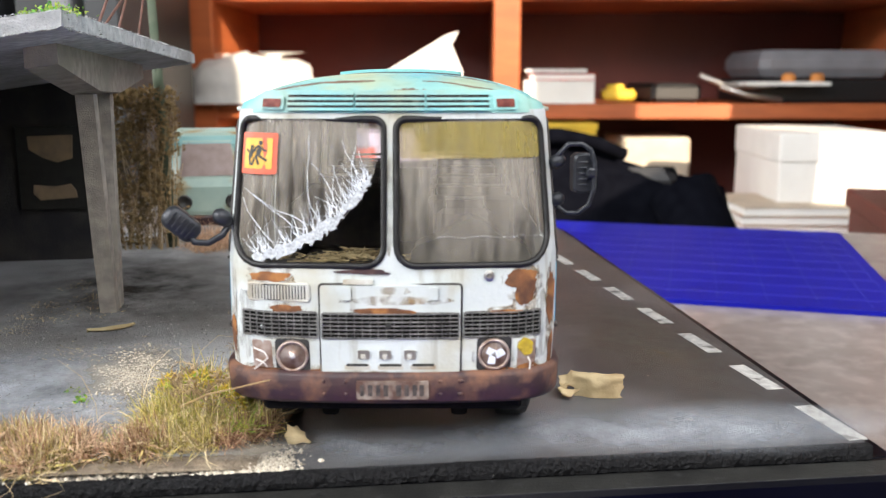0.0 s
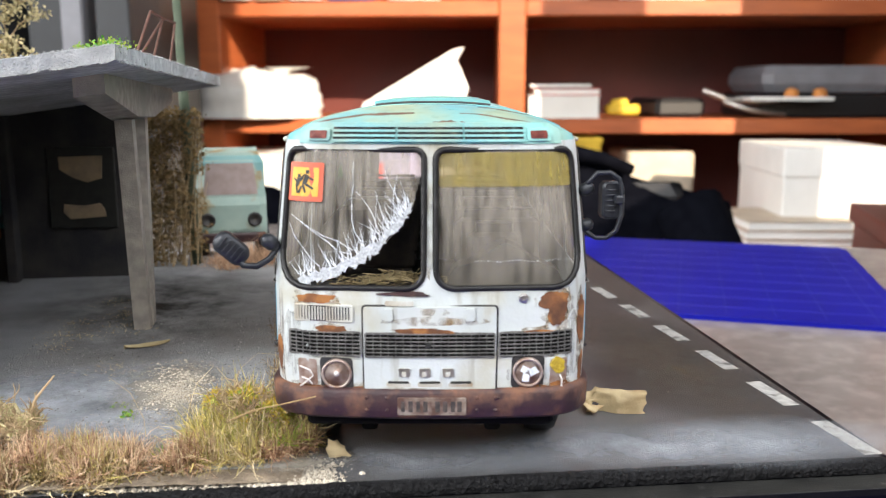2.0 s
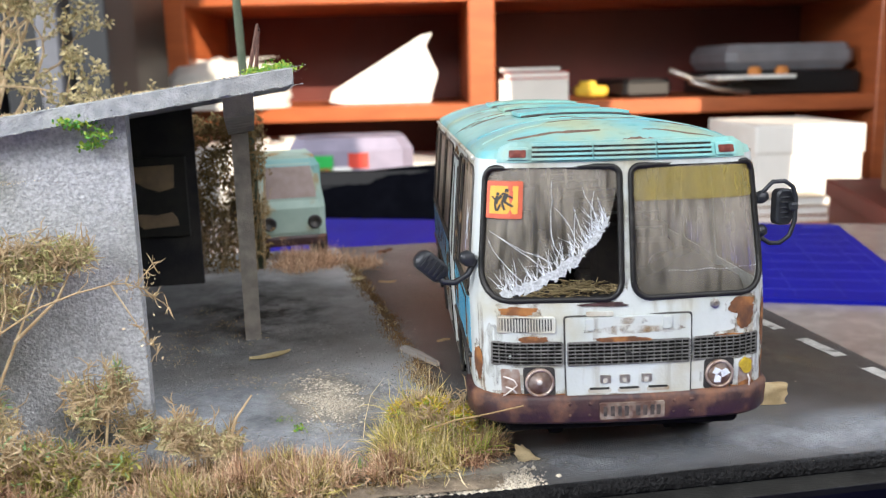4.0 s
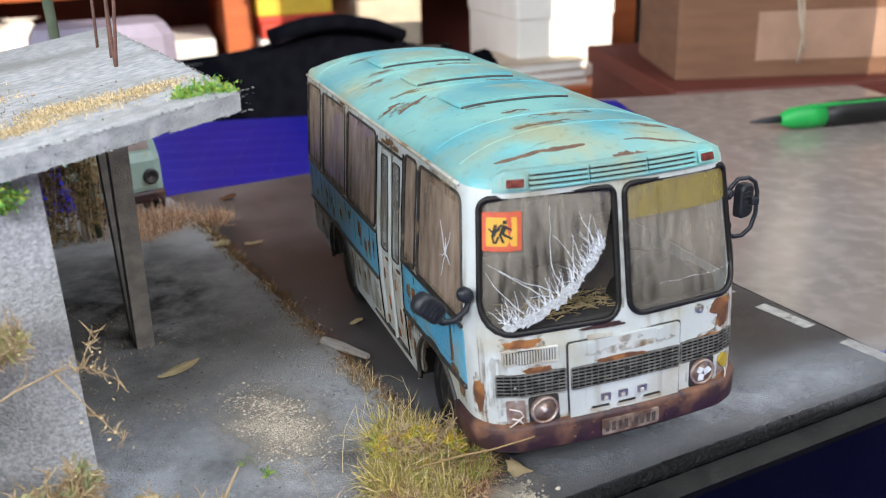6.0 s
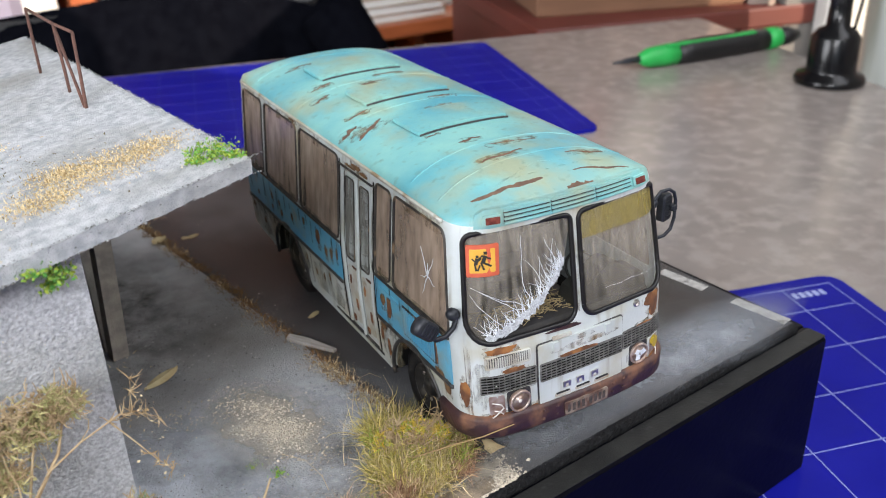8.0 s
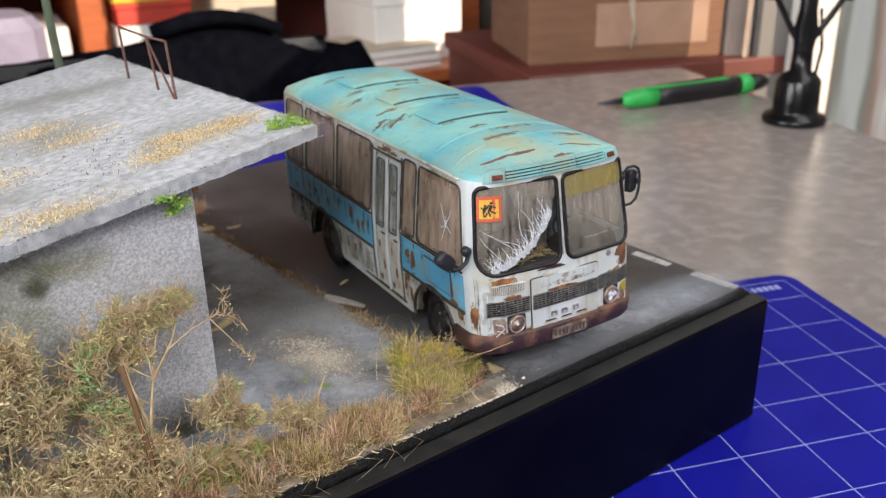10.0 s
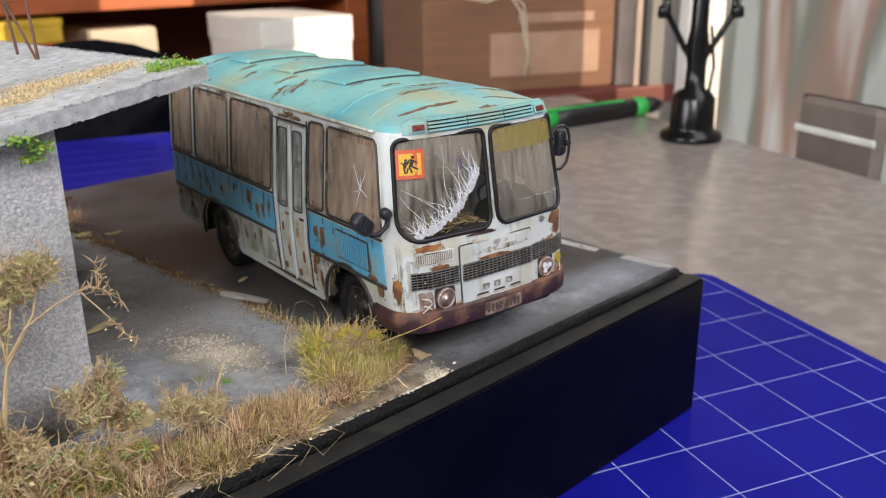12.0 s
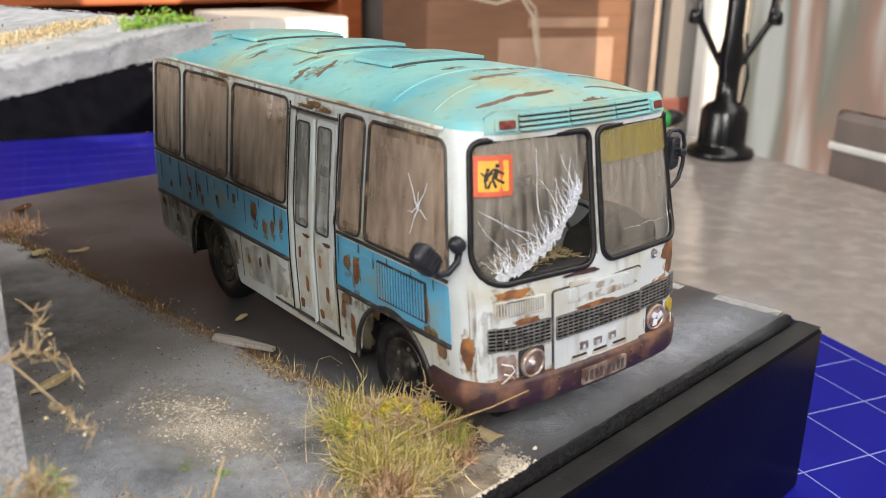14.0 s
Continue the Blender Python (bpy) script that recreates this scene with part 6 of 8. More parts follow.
tufts("tall straw tangle before the concrete wall", "g_straw", [(x, y, rs.uniform(0.5, 6), rs.uniform(7, 12), 150) for x, y, _ in tall[20:] if x > -150], 28, 0.23, 0.8)
tufts("tall olive tangle before the concrete wall", "g_olive", [(x, y, rs.uniform(0.5, 6), rs.uniform(7, 11), 220) for x, y, _ in tall[1::3]], 29, 0.23, 0.8)
grass("brown litter of broken blades under the grass", "g_kerb", wide + front + tall, 5000, 1.5, 4.5, 2.4, 35, 0.2, 1.0)
grass("matted brown blades along the front edge", "g_kerb", wide + front, 2500, 3, 7, 1.8, 44, 0.16)
kerb = []
for i in range(150):
    t = i / 149
    x, y = -31.0 - 32 * t, 26 + 178 * t
    if noise.noise((t * 9.0, 2.0, 0.0)) > -0.35:
        kerb.append((x + rs.gauss(-0.6, 0.9), y + rs.gauss(0, 1.2), 0.7 + 0.8 * rs.random()))
grass("low dry weeds in the kerb joint", "g_straw", kerb[:34] + kerb[34::6], 1500, 1.2, 5.0, 1.3, 6, 0.16, 1.3)
grass("rusty brown weeds in the kerb joint", "g_kerb", kerb, 4200, 0.8, 3.6, 1.4, 7, 0.2, 1.3)
grass("rusty weeds in the road joint", "g_kerb", [(x + 1.8, y, s) for x, y, s in kerb], 2600, 0.6, 2.2, 1.8, 17, 0.16, 0.2)
grass("brown dry weeds before the old van", "g_red", [(rs.uniform(-92, -52), rs.gauss(203, 5), 2.4) for _ in range(22)], 3000, 5, 12, 0.7, 8, 0.3)
grass("straw litter on the pavement", "g_straw", [(rs.uniform(-120, -95), rs.uniform(70, 150), 3) for _ in range(6)] + [(-80, 60, 4), (-92, 100, 4)], 420, 0.6, 1.5, 2.4, 9, 0.24, 1.7)
# a few tall bent stalks, thin as hairs
g = Geo()
for x, y, pts in ((-46, 30, ((0, 0, 1), (1.5, 3, 6), (3.4, 5.5, 10.5), (6.5, 8, 13), (10, 9.5, 12.2), (13.5, 10.5, 9))), (-40, 26, ((0, 0, 0), (-1, 1, 4), (-3, 2, 8.6), (-6.4, 3, 12.4))), (-33, 8, ((0, 0, 2), (4, 2.4, 4.4), (9, 5, 8), (13, 7, 11))), (-58, 16, ((0, 0, 0), (-1, 2, 5), (-4, 3.6, 10), (-9, 5, 13))), (-52, 22, ((0, 0, 0), (0.6, 1.4, 5), (2, 3.4, 10), (5, 6, 13))), (-36, 27, ((0, 0, 1), (1.4, 2, 5), (2.2, 4.4, 10.6), (1.2, 7, 14.5)))):
    g.tube([(x + a, y + b, c) for a, b, c in pts], 0.075, 5, taper=0.035)
for x, y in ((-64, -4), (-71, -5), (-83, -6), (-57, -3.5), (-98, -8), (-62, -4.4), (-88, -7)):
    f = front_y(x)
    g.tube([(x, f + 3, 1.0), (x + rs.uniform(-2, 2), f - 0.6, 1.4), (x + rs.uniform(-4, 4), f - 3.0, 0.2), (x + rs.uniform(-6, 6), f - 5.0, -1.8)], 0.055, 5, taper=0.03)
g.tube([(-40, 10, 7.5), (-33, 4, 12.2), (-27, 0, 14.8), (-20.5, -2.6, 17.2)], 0.2, 6, taper=0.12)
thing("grass_stalk", "long bent straw stalks rising from grass", "grass", kind="stuff", geo=g, material="g_straw")


def bush(base, height, spread, seed, label, leaf="g_foam", depth=5, leaves=5, first=((0.3, 0.1),), leaf_size=0.36, trunk=0.6, green=0.0):
    """A dry sprig bush: forking stems and many small leaves at their ends."""
    rnd = random.Random(seed)
    ob = thing("bush", label, "bush", pose(base[0] * 0.001, base[1] * 0.001, base[2] * 0.001))
    st, lv, ex = Geo(), Geo(), Geo()

    def tuft(p, q):
        for _ in range(leaves):
            c = p + Vector((rnd.gauss(0, 1), rnd.gauss(0, 1), rnd.gauss(0, 1))) * 0.9
            d = Vector((rnd.gauss(0, 1), rnd.gauss(0, 1), rnd.gauss(0, 1))).normalized()
            e = d.orthogonal().normalized()
            s = leaf_size * rnd.uniform(0.5, 1.3)
            (ex if rnd.random() < green else lv).add([c, c + d * s + e * s * 0.5, c + d * s * 1.9, c + d * s - e * s * 0.5], [(0, 1, 2, 3)])

    def grow(p, d, l, r, k):
        pts = [p]
        for _ in range(3):
            d = (d + Vector((rnd.gauss(0, 0.17), rnd.gauss(0, 0.17), rnd.gauss(0.03, 0.13)))).normalized()
            pts.append(pts[-1] + d * l / 3)
        st.tube(pts, r, 5 if k > 1 else 3, taper=r * 0.65)
        if k <= 2:
            tuft(pts[-1], k)
            if k <= 1:
                tuft(pts[1], k)
        if k > 0:
            for _ in range(rnd.choice((2, 2, 3))):
                s = Vector((rnd.gauss(0, spread), rnd.gauss(0, spread), rnd.gauss(0.12, spread * 0.7)))
                grow(pts[-1], (d + s).normalized(), l * rnd.uniform(0.62, 0.85), r * 0.62, k - 1)

    for dx, dy in first:
        grow(Vector((0, 0, 0)), Vector((dx, dy, 1)).normalized(), height * 0.36, trunk, depth)
    part("branchwork", st, "twig", ob, "thin brown forking stems")
    tagged(part("foliage", lv, leaf, ob, "tiny dry leaves"), kind="stuff")
    if green:
        tagged(part("green_foliage", ex, "g_moss", ob, "few green leaves"), kind="stuff")
    return ob


def lump(rx, ry, rz, seed):
    """An uneven low mound: vertices and faces."""
    n, k = 20, 8
    vs = []
    for j in range(k):
        f = j / (k - 1) * math.pi * 0.5
        for i in range(n):
            a = i * math.tau / n
            q = 1 + 0.35 * noise.noise((math.cos(a) * 1.5 + seed, math.sin(a) * 1.5, f * 2)) + 0.15 * noise.noise((math.cos(a) * 5, math.sin(a) * 5, f * 6 + seed))
            vs.append((rx * q * math.cos(f) * math.cos(a), ry * q * math.cos(f) * math.sin(a), rz * q * math.sin(f)))
    return vs, [(j * n + i, j * n + (i + 1) % n, j * n + n + (i + 1) % n, j * n + n + i) for j in range(k - 1) for i in range(n)]


def foam_bush(label, lobes, stems, n, seed, leaf="g_foam", size=0.34, green=0.0, fresh="g_sea"):
    """A dense sprig bush: crowns (x, y, z, rx, ry, rz) of tiny forked needles and leaves on thin stems."""
    rnd = random.Random(seed)
    ob = thing("bush", label, "bush")
    st, lv, ex = Geo(), Geo(), Geo()
    for pts in stems:
        st.tube(pts, 0.42, 6, taper=0.2)
    for x, y, z, rx, ry, rz in lobes:
        for _ in range(48):
            q = Vector((rnd.gauss(0, 0.5) * rx, rnd.gauss(0, 0.5) * ry, rnd.gauss(0.1, 0.5) * rz))
            c = Vector((x, y, z))
            m, e = c + q * 0.4 - Vector((0, 0, rz * 0.25)), c + q
            st.tube([c - Vector((q.x * 0.2, q.y * 0.2, rz * 0.8)), m, e], 0.16, 4, taper=0.08)
            for _ in range(8):
                o = m.lerp(e, rnd.uniform(0.2, 1.0))
                d = Vector((rnd.gauss(0, 1), rnd.gauss(0, 1), rnd.gauss(0.3, 1))).normalized() * rnd.uniform(1.2, 3.6)
                st.tube([o, o + d * 0.5 + Vector((rnd.gauss(0, 0.3), 0, rnd.gauss(0, 0.3))), o + d], 0.16, 3, taper=0.07)
    made = 0
    while made < n * 0.45:
        x, y, z, rx, ry, rz = rnd.choice(lobes)
        d = Vector((rnd.gauss(0, 1), rnd.gauss(0, 1), rnd.gauss(0, 1))).normalized() * rnd.random() ** 0.45
        c = Vector((x + d.x * rx, y + d.y * ry, z + d.z * rz))
        if noise.noise(c * 0.30 + Vector((seed, 0, 0))) + 0.6 * noise.noise(c * 0.75) < 0.11 + 0.25 * d.length ** 4:
            made += 0.05
            continue
        made += 1
        g = ex if rnd.random() < green else lv
        for _ in range(4):
            d = Vector((rnd.gauss(0, 1), rnd.gauss(0, 1), rnd.gauss(0.2, 1))).normalized()
            e = d.orthogonal().normalized()
            q = size * rnd.uniform(0.6, 1.6)
            if rnd.random() < 0.72:
                # a curled needle that forks at its end
                h, k = c + d * q * 2.2 + e * q * 0.5, d.cross(e) * q
                g.add([c + e * 0.13, c - e * 0.13, h + e * 0.09, h - e * 0.09, h + d * q * 1.2 + k, h + d * q * 1.4 - k], [(0, 1, 3, 2), (2, 3, 4), (2, 3, 5)])
            else:
                o = c + d * q
                g.add([o, o + d * q + e * q * 0.5, o + d * q * 1.9, o + d * q - e * q * 0.5], [(0, 1, 2, 3)])
    tagged(part("branchwork", st, "twig", ob, "thin brown stems"), kind="stuff")
    tagged(part("foliage", lv, leaf, ob, "tiny dry leaves"), kind="stuff")
    if green:
        tagged(part("green_foliage", ex, fresh, ob, "pale green leaves"), kind="stuff")
    return ob


foam_bush("tall olive sprig bush before the concrete wall", ((-112, 16, 44, 7, 4, 5.5), (-119, 14, 45, 7, 4, 5.5), (-126, 12, 42, 7, 4, 5), (-120, 12, 37, 7, 4, 4), (-107, 17, 45, 4, 3, 3)), (((-121, 0, 0), (-120, 4, 20), (-116, 11, 33), (-113, 14, 42)), ((-120, 4, 20), (-122, 8, 30), (-123, 11, 40)), ((-117, 9, 30), (-110, 14, 37), (-107, 17, 44))), 2000, 3, size=0.46)
foam_bush("olive and pale green sprig bush before the concrete wall", ((-134, 8, 32, 7, 5, 7), (-127, 6, 24, 7, 5, 6), (-131, 8, 38, 6, 4, 5), (-124, 5, 17, 6, 5, 5)), (((-129, -2, 0), (-129, 3, 14), (-132, 7, 30)), ((-129, 3, 14), (-136, 4, 24))), 1900, 5, size=0.46, green=0.38)
foam_bush("dense brown bush at the wall's far end", ((-145, 6, 46, 6, 5, 9), (-143, 4, 31, 8, 6, 9), (-152, 2, 38, 10, 7, 11), (-160, 0, 24, 12, 8, 12), (-172, -4, 36, 10, 8, 12), (-184, -6, 26, 10, 8, 12), (-139, 2, 16, 8, 5, 8), (-150, 0, 14, 8, 6, 8)), (((-152, -4, 0), (-151, 0, 16), (-148, 4, 42)), ((-165, -6, 0), (-168, -5, 18), (-172, -4, 34))), 4600, 8, "g_tree", 0.46)
foam_bush("low brown bushes along the front edge", ((-134, -3, 14, 8, 6, 8), (-124, -3, 11, 7, 5, 7), (-146, -5, 14, 9, 6, 9), (-158, -7, 12, 10, 6, 9), (-172, -9, 11, 11, 6, 9), (-121, -1, 17, 6, 4, 6), (-129, -1, 20, 7, 5, 6)), (((-134, -4, 0), (-134, -3, 14)), ((-146, -6, 0), (-146, -5, 14))), 2900, 18, "g_brown", 0.46)
foam_bush("low pale sprig bush at the wall corner", ((-104, 8, 17, 6, 4, 6), (-99, 10, 20, 3.5, 3, 6), (-96, 12, 10, 4, 4, 4)), (((-101, 4, 0), (-101, 7, 10), (-100, 9, 22)),), 620, 9, "g_pale", size=0.42, green=0.12)
foam_bush("low olive sprig bush in the dry grass", ((-108, 0, 9, 7, 6, 5), (-115, -3, 11, 7, 5, 7), (-100, 1, 7, 6, 5, 4)), (((-108, -2, 0), (-108, 0, 8)),), 800, 14, "g_olive", 0.45, green=0.2)
foam_bush("low pale sprigs in the dry grass", ((-86, 6, 11, 5, 4, 5), (-79, 7, 8, 5, 4, 4)), (((-84, 6, 0), (-84, 9, 8)), ((-80, 4, 0), (-76, 8, 13), (-73, 10, 17))), 420, 12, "g_pale", size=0.4)
foam_bush("yellow green sprigs at the heart of the golden grass", ((-36, 15, 9.0, 5, 4.4, 4), (-42, 17, 8.0, 4.4, 3.6, 3.6), (-31, 14, 8.0, 3.2, 3, 3.4)), (((-36, 15, 0), (-36, 15, 6)),), 2600, 31, "g_ochre", 0.27, green=0.3, fresh="g_green")
# the long bare branch that reaches past the wall's edge, forking into star-shaped sprigs
rb = random.Random(4)
br = thing("bare_branch", "long bare tan branch forking into star-shaped sprigs", "branch")
st = Geo()
st.tube([(-122, -2, 8), (-120.7, 0, 24), (-117.6, 4.5, 33), (-112.4, 10.4, 36.2), (-106, 13.4, 38.2), (-100.2, 15.5, 39.2)], 0.29, 7, taper=0.18)
st.tube([(-100.2, 15.5, 39.2), (-97.4, 14.0, 35.4), (-94.7, 12.6, 31.4), (-91.2, 12.5, 25.8)], 0.18, 6, taper=0.07)
st.tube([(-100.2, 15.5, 39.2), (-97.6, 17, 39.0), (-94.6, 19, 37.2), (-90.1, 21, 32.4)], 0.16, 6, taper=0.07)
st.tube([(-96, 18, 38.4), (-94.6, 22, 40.2), (-94.0, 24.5, 41.4)], 0.12, 6, taper=0.06)
st.tube([(-117.6, 4.5, 33), (-121, 6, 35.6), (-124, 8, 37.4)], 0.19, 6, taper=0.10)
st.tube([(-117.6, 4.5, 33), (-117.4, 8, 37), (-118.6, 11, 41)], 0.19, 6, taper=0.10)
st.tube([(-119, 2, 28), (-122.5, 4, 29.6), (-126, 5, 30.4)], 0.15, 6, taper=0.07)
st.tube([(-112.4, 10.4, 36.2), (-112.2, 11, 38.6), (-112.6, 11.4, 40.2)], 0.11, 6, taper=0.06)
st.tube([(-106, 13.4, 38.2), (-104.0, 14, 40.2), (-103.6, 14.2, 42.0), (-104.6, 14.2, 43.0)], 0.14, 6, taper=0.07)
for x, y, z in ((-94.7, 12.6, 31.4), (-93.4, 12.5, 29.2), (-92.4, 12.5, 27.4), (-91.2, 12.5, 25.8), (-97.6, 17, 39), (-95.6, 18.4, 38), (-94.6, 19, 37.2), (-93, 20, 35.4), (-94.6, 22, 40.2), (-94.0, 24.5, 41.4), (-90.6, 20.8, 32.8), (-100.2, 15.5, 39.2)):
    for _ in range(6):
        d = Vector((rb.gauss(0, 1), rb.gauss(0, 1), rb.gauss(0, 1))).normalized() * rb.uniform(1.4, 3.4)
        p = Vector((x, y, z))
        st.tube([p, p + d * 0.55 + Vector((0, 0, rb.gauss(0, 0.3))), p + d], 0.15, 4, taper=0.05)
tagged(part("branchwork", st, "twig", br), kind="stuff")
st = Geo()
for _ in range(60):
    x, y, z = rb.choice(((-94.7, 12.6, 31.4), (-92.4, 12.5, 27.4), (-95.6, 18.4, 38), (-93, 20, 35.4), (-94.6, 22, 40.2)))
    c = Vector((x, y, z)) + Vector((rb.gauss(0, 1), rb.gauss(0, 1), rb.gauss(0, 1))) * 1.4
    d = Vector((rb.gauss(0, 1), rb.gauss(0, 1), rb.gauss(0, 1))).normalized()
    e, q = d.orthogonal().normalized(), rb.uniform(0.25, 0.5)
    st.add([c, c + d * q + e * q * 0.5, c + d * q * 1.9, c + d * q - e * q * 0.5], [(0, 1, 2, 3)])
tagged(part("foliage", st, "g_straw", br, "curled tan leaves"), kind="stuff")
thing("sponge_lump", "pale yellow spongy lump at the pavement edge", "lump", pose(-0.0907, 0.0225, 0.0015), geo=Geo().add(*lump(4.6, 3.6, 5.2, 5)), material="sponge", smooth=True)
bush((-212, 196, 0), 120, 0.55, 20, "tall dead tree behind the shelter", "g_tree", 6, 9, ((0.15, 0.0), (-0.2, 0.1), (0.3, -0.1)), 1.1, 2.4)
# ground cover under the grass: a low sandy bank
def bank(label, outline, top, material, seed):
    pts, tris = sheet_2d(outline, [], 2.5)
    rnd = random.Random(seed)
    vs = []
    for x, y in pts:
        d = min(math.dist((x, y), q) for q in outline)
        vs.append((x, y, 0.08 + top * min(1, d / 6) * (0.6 + 0.4 * noise.noise((x * 0.2, y * 0.2, seed)))))
    return thing("soil_bank", label, "soil", kind="stuff", geo=Geo().add(vs, tris), material=material, smooth=True)


# a curtain of dead creeper between shelter and van
rv = random.Random(77)
g, tw = Geo(), Geo()
for _ in range(70):
    x, y, z = rv.uniform(-128, -96), rv.uniform(192, 207), rv.uniform(30, 64)
    pts = [(x, y, 0.5), (x + rv.gauss(0, 2), y + rv.gauss(0, 2), z * 0.5), (x + rv.gauss(0, 3), y + rv.gauss(0, 2), z)]
    tw.tube(pts, 0.25, 4, taper=0.12)
for _ in range(9000):
    x, z = rv.uniform(-130, -95), 2 + 62 * rv.random() ** 0.8
    if noise.noise((x * 0.11, z * 0.09, 3.0)) < -0.18:
        continue
    c = Vector((x + rv.gauss(0, 1), rv.uniform(191, 208), z))
    d = Vector((rv.gauss(0, 1), rv.gauss(0, 1), rv.gauss(-0.4, 1))).normalized()
    e, q = d.orthogonal().normalized(), rv.uniform(0.5, 1.3)
    g.add([c, c + d * q + e * q * 0.5, c + d * q * 1.9, c + d * q - e * q * 0.5], [(0, 1, 2, 3)])
creeper = thing("creeper", "brown dead creeper hanging between shelter and van", "creeper", kind="stuff")
tagged(part("leaf_mass", g, "g_vine", creeper), kind="stuff")
tagged(part("stem_mass", tw, "twig", creeper), kind="stuff")
g = Geo()
g.tube([(-121.5, -5, 0), (-122.6, -3, 22), (-123.4, 0.5, 31), (-124.2, 3.5, 39)], 0.8, 10, taper=0.66)
thing("dead_stump", "broken brown stick stuck in the ground", "stick", geo=g, material="stump", smooth=True)


bank("sandy soil bank along the front edge", [(-24, front_y(-24) + 0.4), (-24, 8), (-30, 22), (-44, 30), (-60, 22), (-80, 18), (-100, 22), (-190, 10), (-190, front_y(-190) + 0.4), (-100, front_y(-100) + 0.4)], 1.8, "soil", 3)


def stones(name, label, n, place, r0, r1, seed, material="stone"):
    rnd = random.Random(seed)
    g = Geo()
    for _ in range(n):
        x, y, z = place(rnd)
        r = rnd.uniform(r0, r1) * rnd.choice((0.6, 0.8, 1.0, 1.0, 1.6))
        a = rnd.uniform(0, 6.28)
        q = [(math.cos(a + k * 1.57) * r * rnd.uniform(0.7, 1.2), math.sin(a + k * 1.57) * r * rnd.uniform(0.7, 1.2)) for k in range(4)]
        vs = [(x + u, y + v, z) for u, v in q] + [(x + q[0][0] * 0.3, y + q[0][1] * 0.3, z + r * rnd.uniform(0.5, 1.0)), (x + q[2][0] * 0.5, y + q[2][1] * 0.5, z + r * rnd.uniform(0.4, 0.9))]
        g.add(vs, [(0, 1, 4), (1, 5, 4), (1, 2, 5), (2, 3, 5), (3, 4, 5), (3, 0, 4)])
    return thing(name, label, "gravel", kind="stuff", geo=g, material=material)


stones("gravel", "pale gravel spilled on the pavement", 5200, lambda r: (lambda y: (r.gauss(-60.5 - (y - 47) * 0.2 + 2 * math.sin(y * 0.5), 3.6), y, 1.62))(r.gauss(46, 8.0)), 0.09, 0.36, 1)
stones("gravel", "pale gravel at the front edge", 2600, lambda r: (lambda x: (x, front_y(x) + abs(r.gauss(0, 5.0)) + 0.3, 0.2))(r.choice((r.uniform(-58, -18), r.gauss(-25, 4)))), 0.12, 0.42, 2)
stones("gravel", "pale grit scattered among the grass", 900, lambda r: (lambda x: (x, front_y(x) + r.uniform(0.3, 18), 0.5))(r.uniform(-170, -40)), 0.15, 0.55, 3)
stones("gravel", "scattered grit on pavement and road", 500, lambda r: (r.uniform(-130, 60), r.uniform(12, 230), 0.12), 0.06, 0.16, 4)
stones("gravel", "grey grit worked into the pavement", 9000, lambda r: (r.uniform(-112, -38), 14 + 100 * r.random() ** 1.6, 1.58), 0.09, 0.24, 8, "grit")
stones("gravel", "white chips on the front edge", 18, lambda r: (lambda x: (x, front_y(x) + abs(r.gauss(0, 1.6)), 0.15))(r.uniform(-130, -20)), 0.12, 0.4, 5, "paper")


def dust(label, x, y, z, rx, ry, turn, color, amount, seed, tilt=0):
    """A thin film of dust, dirt, stain or painted shade that thins out towards its rim."""
    m = bpy.data.materials.new("pale dust")
    m.use_nodes = True
    N, L = m.node_tree.nodes, m.node_tree.links
    b = N["Principled BSDF"]
    co, mp, gr, no, mr, mu = (N.new(k) for k in ("ShaderNodeTexCoord", "ShaderNodeMapping", "ShaderNodeTexGradient", "ShaderNodeTexNoise", "ShaderNodeMapRange", "ShaderNodeMath"))
    gr.gradient_type = "SPHERICAL"
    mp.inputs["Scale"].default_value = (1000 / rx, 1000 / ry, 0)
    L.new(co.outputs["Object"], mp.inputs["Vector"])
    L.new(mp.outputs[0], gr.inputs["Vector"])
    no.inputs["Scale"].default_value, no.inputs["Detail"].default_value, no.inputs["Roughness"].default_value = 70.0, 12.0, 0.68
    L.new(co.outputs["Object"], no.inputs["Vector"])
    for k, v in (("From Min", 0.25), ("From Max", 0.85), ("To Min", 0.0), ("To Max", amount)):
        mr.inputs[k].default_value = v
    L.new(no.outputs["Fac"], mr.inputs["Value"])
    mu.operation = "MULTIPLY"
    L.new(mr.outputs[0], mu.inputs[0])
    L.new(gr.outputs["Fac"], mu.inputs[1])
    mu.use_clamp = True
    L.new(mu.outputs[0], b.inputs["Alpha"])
    bn, bp = N.new("ShaderNodeTexNoise"), N.new("ShaderNodeBump")
    bn.inputs["Scale"].default_value, bn.inputs["Detail"].default_value = 1700.0, 6.0
    bp.inputs["Distance"].default_value = 0.0014
    L.new(co.outputs["Object"], bn.inputs["Vector"])
    L.new(bn.outputs["Fac"], bp.inputs["Height"])
    L.new(bp.outputs[0], b.inputs["Normal"])
    b.inputs["Base Color"].default_value = (*color, 1)
    b.inputs["Roughness"].default_value, b.inputs["Specular IOR Level"].default_value = 0.95, 0.1
    g = Geo().add([(rx * math.cos(k * math.tau / 32), ry * math.sin(k * math.tau / 32), 0) for k in range(32)], [tuple(range(32))])
    return thing("dust", label, "dust", pose(x * 0.001, y * 0.001, z * 0.001, tilt, 0, turn), kind="stuff", geo=g, material=m)


